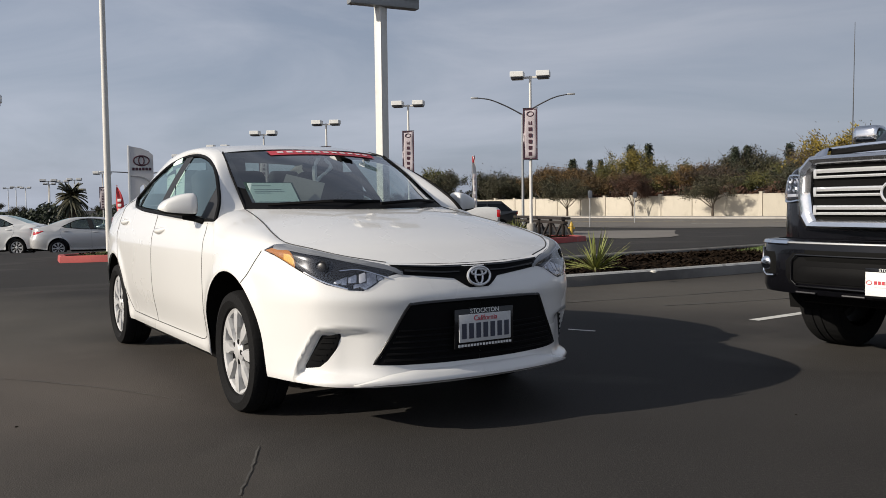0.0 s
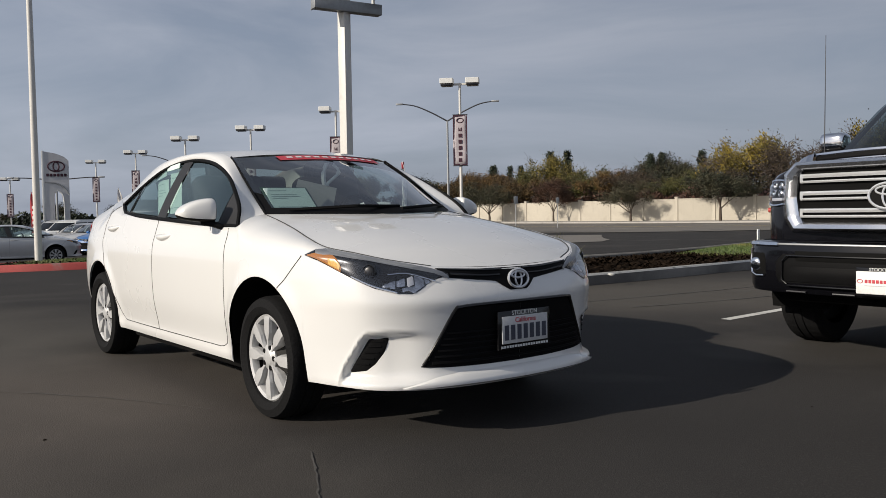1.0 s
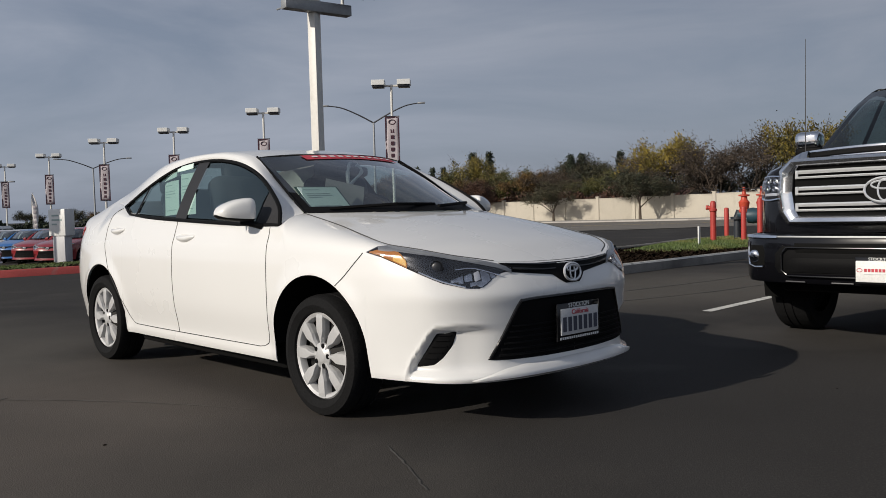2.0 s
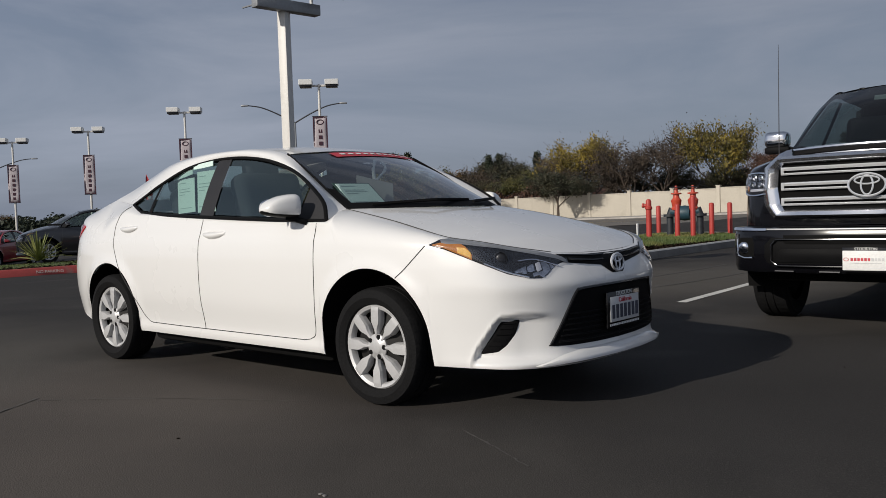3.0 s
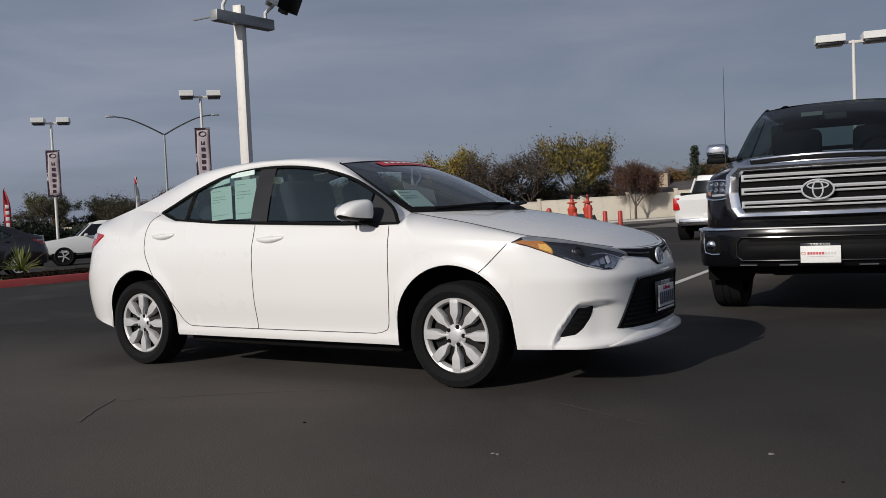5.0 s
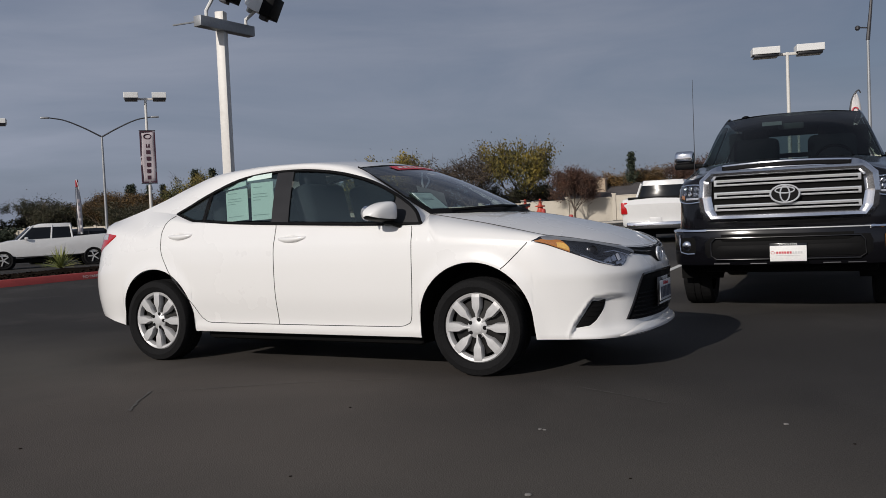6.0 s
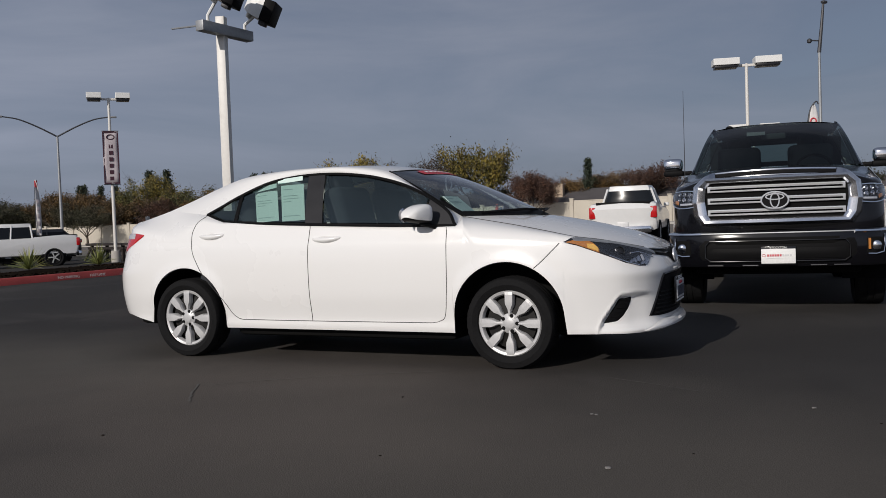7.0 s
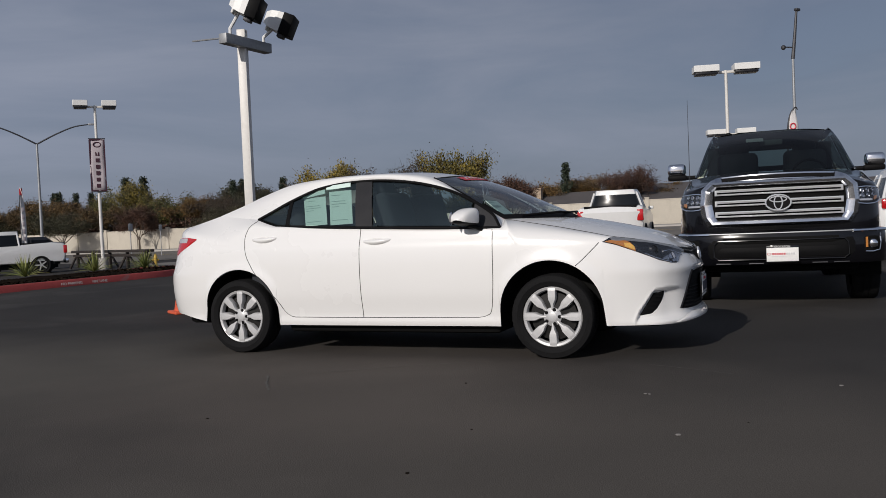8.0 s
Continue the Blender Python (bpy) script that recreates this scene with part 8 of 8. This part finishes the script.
        box(bm, (0.22, 0.40, 0.15), (fx - 0.07, s * w * 0.70, fz - 0.06), 0.05)
        part("headlamp", bm, M_CLEARLENS, car)
        rx = min(q[0] for q in k["body"])
        bm = bmesh.new()
        hh = 0.34 if kind == "pickup" else 0.18
        box(bm, (0.16, 0.19 if kind == "pickup" else 0.36, hh), (rx + (0.05 if kind == "pickup" else 0.10), s * w * (0.915 if kind == "pickup" else 0.76), 1.02), 0.03)
        part("tail_lamp", bm, M_REDLENS, car)
        for hx in ((r[0][0] + r[4][0]) / 2 + 0.22, r[4][0] + 0.30):
            bm = bmesh.new()
            box(bm, (0.18, 0.03, 0.03), (hx, s * (w * 0.985), 0.88), 0.01)
            part("door_handle", bm, paint, car)
    if kind == "pickup":
        bm = bmesh.new()
        box(bm, (1.50, w * 1.62, 0.06), (-1.88, 0, 1.30))
        part("bed_floor", bm, M_UNDER, car)
        bm = bmesh.new()
        box(bm, (0.14, w * 1.7, 0.20), (-2.78, 0, 0.52), 0.04)
        part("rear_bumper", bm, M_CHROME, car)
        bm = bmesh.new()
        box(bm, (0.08, w * 1.62, 0.07), (-2.66, 0, 1.285), 0.02)
        part("tailgate_cap", bm, M_TRIM, car, "black tailgate cap")
        bm = bmesh.new()
        box(bm, (0.05, 0.26, 0.09), (-2.765, 0, 1.10), 0.02)
        part("tailgate_handle", bm, M_TRIM, car)
        bm = bmesh.new()
        lathe(bm, [(0.085, -2.79), (0.085, -2.735)], 18, "x", (0, 0, 0.92))
        part("badge", bm, M_TRIM, car)
        bm = bmesh.new()
        box(bm, (0.03, 0.34, 0.16), (-2.775, 0, 0.66), 0.01)
        part("plate", bm, M_PLATE, car)
    fx = max(q[0] for q in k["body"])
    bm = bmesh.new()
    box(bm, (0.10, w * 1.15, 0.20), (fx - 0.06, 0, 0.60), 0.03)
    part("grille", bm, M_TRIM, car)
    bm = bmesh.new()
    box(bm, (k["L"] * 0.88, w * 1.6, 0.14), (0, 0, 0.32), 0.03)
    part("underbody", bm, M_UNDER, car)
    return car


M_CARSILVER = material("silver_car_paint", (0.52, 0.52, 0.52), 0.3, metal=0.25, vary=0.05, coat=0.7)
M_CARBLUE = material("blue_car_paint", (0.02, 0.12, 0.36), 0.3, vary=0.05, coat=0.8)
M_CARRED = material("red_car_paint", (0.22, 0.012, 0.016), 0.3, vary=0.05, coat=0.8)
M_CARBLACK = material("black_car_paint", (0.008, 0.008, 0.010), 0.3, vary=0.05, coat=0.9)
M_CARWHITE = material("plain_white_car_paint", (0.72, 0.72, 0.71), 0.3, vary=0.03, coat=0.7)


def parked_sedan(paint, x, y, heading, label, group="parked cars", tall=1.0):
    """A plain sedan of the same build in another colour, without stickers and plates."""
    car = copy_thing(SEDAN, on_lot(x, y, heading) @ Matrix.Diagonal((1.0, 1.0, tall, 1)) @ pose(1.36, 0, 0))
    tagged(car, label, "car", group)
    car.name = "parked_sedan"
    bare = ("window_sticker", "sticker_header", "sheet_border", "dash_sheet", "windscreen_strip", "plate_frame", "folded_sheet", "hanging_tag")
    gone = [o for o in car.children if o.name.split(".")[0] in bare]
    for o in [q for g in gone for q in g.children] + gone:
        bpy.data.objects.remove(o)
    for o in car.children_recursive:
        if o.data.materials[0] == M_PAINT:
            o.material_slots[0].link = "OBJECT"
            o.material_slots[0].material = paint


parked_sedan(M_CARSILVER, -13.45, 33.2, 24, "silver sedan parked beyond the grass island")
parked_sedan(M_CARWHITE, -17.9, 33.6, 190, "white car parked nose to tail with the silver sedan", tall=1.10)
parked_sedan(M_CARBLACK, -4.95, 30.6, 187, "glossy black car parked behind the red-kerbed bed", tall=1.16)
parked("pickup", M_CARWHITE, -0.15, 39.8, 180, "white mid-size pickup parked behind the bed")
parked("suv", M_CARBLACK, 1.6, 46.5, 200, "dark crossover parked behind the white pickup")
parked("pickup", M_CARWHITE, 15.7, 19.45, 38, "white full-size pickup seen from behind")
parked("suv", M_CARWHITE, 12.1, 8.2, 35.4, "white crossover parked behind the dark pickup")
for k, (m, kd, lb) in enumerate(((M_CARRED, "sedan", "dark red sedan at the near end of the parked row"), (M_CARRED, "sedan", "red sedan in the parked row"), (M_CARBLUE, "sedan", "bright blue sedan in the parked row"), (M_CARSILVER, "sedan", "silver sedan in the parked row"), (M_CARSILVER, "sedan", "silver sedan in the parked row"), (M_CARWHITE, "suv", "white crossover in the parked row"), (M_CARSILVER, "suv", "pale crossover at the far end of the row"), (M_CARBLACK, "suv", "black crossover at the far end of the row"))):
    if kd == "sedan":
        parked_sedan(m, -9.25 - 1.445 * k, 37.3 + 2.29 * k, -108, lb, "row of parked cars")
    else:
        parked(kd, m, -9.25 - 1.445 * k, 37.3 + 2.29 * k, -108, lb, group="row of parked cars")

# ---- trees ----
def tree_meshes(kind, seed):
    """Trunk and crown of a tree about seven metres high."""
    rnd = random.Random(seed)
    bm = bmesh.new()
    tips = []
    if kind == "c":
        tube(bm, [(0, 0, 0), (0.05, 0, 3.5), (0, 0.03, 6.9)], 0.16, 7, 0.02)
        for k in range(420):
            t = rnd.random() ** 0.8
            z = 1.0 + 5.9 * t
            r = (1.75 * (1 - t) + 0.04) * rnd.uniform(0.25, 1.0) * (0.72 + 0.38 * math.sin(z * 4.2))
            a = rnd.uniform(0, 6.283)
            tips.append(((r * math.cos(a), r * math.sin(a), z - 0.25 * r), 0.16))
    else:
        fork = rnd.uniform(1.5, 2.1)
        tube(bm, [(0, 0, 0), (rnd.uniform(-0.06, 0.06), 0, fork * 0.6), (0, 0, fork)], 0.17, 8, 0.12)
        wide = {"r": 1.75, "y": 2.6, "b": 2.7, "g": 2.7, "d": 2.4, "o": 2.6}[kind]

        def limb(a, d, ln, r, depth):
            b = a + d * ln
            m = a + d * ln * 0.5 + Vector((rnd.uniform(-1, 1), rnd.uniform(-1, 1), rnd.uniform(0, 1))) * ln * 0.08
            tube(bm, [a, m, b], r, 5 if depth < 2 else 4, r * 0.55, caps=False)
            if depth >= 3:
                loose = rnd.choice((0.20, 0.30, 0.36, 0.48))
                tips.append((tuple(b), loose))
                tips.append((tuple(m), 0.30))
                return
            for q in range(3 if depth else 4):
                v = (d + Vector((rnd.uniform(-1, 1), rnd.uniform(-1, 1), rnd.uniform(-0.35, 0.65))) * 0.85).normalized()
                limb(b if q else m, v, ln * rnd.uniform(0.55, 0.8), r * 0.55, depth + 1)

        for q in range(5):
            a = q * 1.257 + rnd.uniform(-0.4, 0.4)
            out = rnd.uniform(0.35, 0.85) * wide / 2.4
            limb(Vector((0, 0, fork - 0.3 + 0.12 * q)), Vector((math.cos(a) * out, math.sin(a) * out, rnd.uniform(0.6, 1.1))).normalized(), rnd.uniform(1.6, 2.2), 0.075, 0)
        for q in range(150):
            b = Vector(rnd.choice(tips)[0])
            v = (Vector((b.x, b.y, (b.z - 3.4) * 0.9)).normalized() + Vector((rnd.uniform(-1, 1), rnd.uniform(-1, 1), rnd.uniform(-0.2, 1))) * 0.5).normalized()
            tube(bm, [b, b + v * 0.35 + Vector((0, 0, rnd.uniform(-0.05, 0.12))), b + v * rnd.uniform(0.6, 1.3)], 0.020, 3, 0.008, caps=False)
    trunk = bpy.data.meshes.new("trunk")
    bm.to_mesh(trunk)
    bm.free()
    verts, faces = [], []
    per = {"b": 16, "c": 8, "y": 25, "r": 28}.get(kind, 26)
    size = {"c": 0.12, "b": 0.088}.get(kind, 0.107)
    for (x, y, z), spread in tips:
        for q in range(per):
            c = Vector((x + rnd.gauss(0, spread), y + rnd.gauss(0, spread), z + rnd.gauss(0, spread * 0.8)))
            if c.z < 1.3:
                continue
            n = Vector((rnd.gauss(0, 1), rnd.gauss(0, 1), rnd.gauss(0.6, 0.8))).normalized()
            u = n.orthogonal().normalized()
            v = n.cross(u)
            s = size * rnd.uniform(0.6, 1.3)
            i = len(verts)
            verts += [tuple(c - u * s), tuple(c - v * s * 0.45), tuple(c + u * s + n * s * 0.2), tuple(c + v * s * 0.45)]
            faces.append((i, i + 1, i + 2, i + 3))
    crown = bpy.data.meshes.new("crown")
    crown.from_pydata(verts, [], faces)
    zs = [q[2] for q in verts]
    zs.sort()
    return trunk, crown, zs[int(len(zs) * 0.985)]


TREE_LABEL = {"g": "green tree turning yellow behind the wall", "d": "dark olive tree along the street", "o": "orange-brown autumn tree behind the wall", "y": "yellow autumn tree with thin outer twigs", "b": "nearly bare brown tree behind the wall", "r": "small dark red street tree by the wall", "c": "dark narrow conifer in the distance"}
POOL = {}
_count = [0]


def tree(kind, x, y, h):
    _count[0] += 1
    v = _count[0] % 3
    if (kind, v) not in POOL:
        POOL[(kind, v)] = tree_meshes(kind, 100 * v + ord(kind))
    trunk, crown, top = POOL[(kind, v)]
    s = h / top
    wide = s * (1.25 if kind in "gdob" and h < 7 else 0.88 if kind == "y" else 1.0)
    t = thing("tree", TREE_LABEL[kind], "tree", on_lot(x, y, (_count[0] * 137) % 360) @ Matrix.Diagonal((wide, wide, s, 1)), "trees beyond the street")
    mesh_part("trunk", trunk, M_BARK, t)
    mesh_part("crown", crown, LEAVES[kind], t, smooth=False)


WEST_TREES = [("g", 0.1, 138.0, 8.3), ("d", 6.7, 127.8, 7.3), ("d", 11.7, 116.5, 5.8), ("o", 15.1, 113.1, 7.1), ("o", 18.6, 109.6, 6.7), ("c", 18.9, 123.7, 7.8), ("c", 22.0, 119.0, 7.5), ("o", 20.2, 101.6, 5.8), ("y", 23.6, 103.7, 7.8), ("c", 27.5, 114.3, 9.2), ("r", 20.4, 92.0, 4.6), ("o", 27.2, 94.5, 6.6), ("b", 29.1, 91.6, 6.3), ("d", 26.2, 83.1, 4.7), ("c", 36.8, 103.6, 8.1), ("d", 36.9, 99.8, 7.6), ("c", 38.1, 94.3, 7.7)]
EAST_TREES = [("d", 35.9, 101.4, 7.6), ("d", 33.9, 78.7, 4.6), ("y", 38.0, 81.6, 8.1), ("b", 39.9, 75.0, 6.9), ("b", 41.7, 72.2, 7.5), ("y", 46.5, 70.3, 8.4), ("d", 41.0, 79.0, 4.7), ("d", 44.5, 74.5, 4.5), ("b", 37.2, 79.2, 6.2), ("d", 47.5, 69.5, 4.4), ("d", 36.5, 85.0, 4.8), ("r", 42.9, 57.6, 4.7), ("o", 55.1, 64.5, 5.0), ("r", 45.7, 60.6, 4.8), ("o", 55.3, 69.5, 4.8), ("c", 54.0, 62.5, 6.5), ("o", 58.7, 62.6, 5.1), ("r", 54.3, 54.6, 5.2), ("o", 58.5, 55.6, 4.3), ("o", 64.0, 50.0, 4.6), ("d", 68.0, 44.0, 4.6)]
NORTH_TREES = [("d", 11.9, 119.9, 6.2), ("o", 15.5, 121.7, 7.5), ("d", 16.2, 109.6, 6.6), ("o", 19.0, 109.0, 6.6), ("c", 22.3, 129.6, 8.0), ("c", 20.1, 133.0, 8.2), ("g", 22.1, 104.3, 7.3), ("c", 24.5, 111.5, 8.9), ("g", 25.0, 99.8, 6.4), ("g", 26.9, 96.7, 6.6), ("d", 27.6, 93.9, 5.7), ("c", 34.2, 100.2, 7.8), ("d", 31.7, 96.8, 6.7), ("o", 13.2, 112.0, 6.6), ("d", 9.0, 124.0, 6.5), ("g", 33.5, 89.0, 6.0), ("d", 8.0, 118.0, 6.0)]
STREET_TREES = [(52.1, 4.4), (20.9, 4.6)]
for s_along, h in STREET_TREES:
    tree("d", *street(s_along, 2.4), h)
for row in (WEST_TREES, EAST_TREES, NORTH_TREES):
    for kind, x, y, h in row:
        tree(kind, x, y, h * (1.0 if kind in "cry" or row is EAST_TREES else 0.86))
_rt = random.Random(5)
for k in range(20):
    x = -120 + 6.3 * k
    tree(_rt.choice("ddgodc"), x, 128 + _rt.uniform(-8, 10) + 0.1 * abs(x), _rt.uniform(4.5, 6.5) if x > -5 else _rt.uniform(2.4, 3.9))


def palm(x, y, h):
    p = thing("palm_tree", "short palm tree with drooping fronds", "tree", on_lot(x, y))
    bm = bmesh.new()
    tube(bm, [(0, 0, 0), (0.05, 0, h * 0.3), (0, 0, h * 0.62)], 0.28, 10, 0.22)
    part("trunk", bm, M_BARK, p)
    rnd = random.Random(2)
    for k in range(110):
        a, up = rnd.uniform(0, 6.283), rnd.uniform(-0.9, 1.4)
        rows = []
        for q in range(7):
            t = q / 6
            r = 1.0 * t * math.cos(up * 0.6)
            z = h * 0.62 + 1.5 * t * math.sin(up) - 0.6 * t * t
            w = 0.13 * math.sin(math.pi * min(1, t + 0.12)) + 0.01
            rows.append([(r * math.cos(a) - w * math.sin(a), r * math.sin(a) + w * math.cos(a), z - 0.08), (r * math.cos(a), r * math.sin(a), z), (r * math.cos(a) + w * math.sin(a), r * math.sin(a) - w * math.cos(a), z - 0.08)])
        bm = bmesh.new()
        grid(bm, rows)
        part("frond", bm, LEAVES["d"], p)


palm(-23.8, 55.1, 4.5)
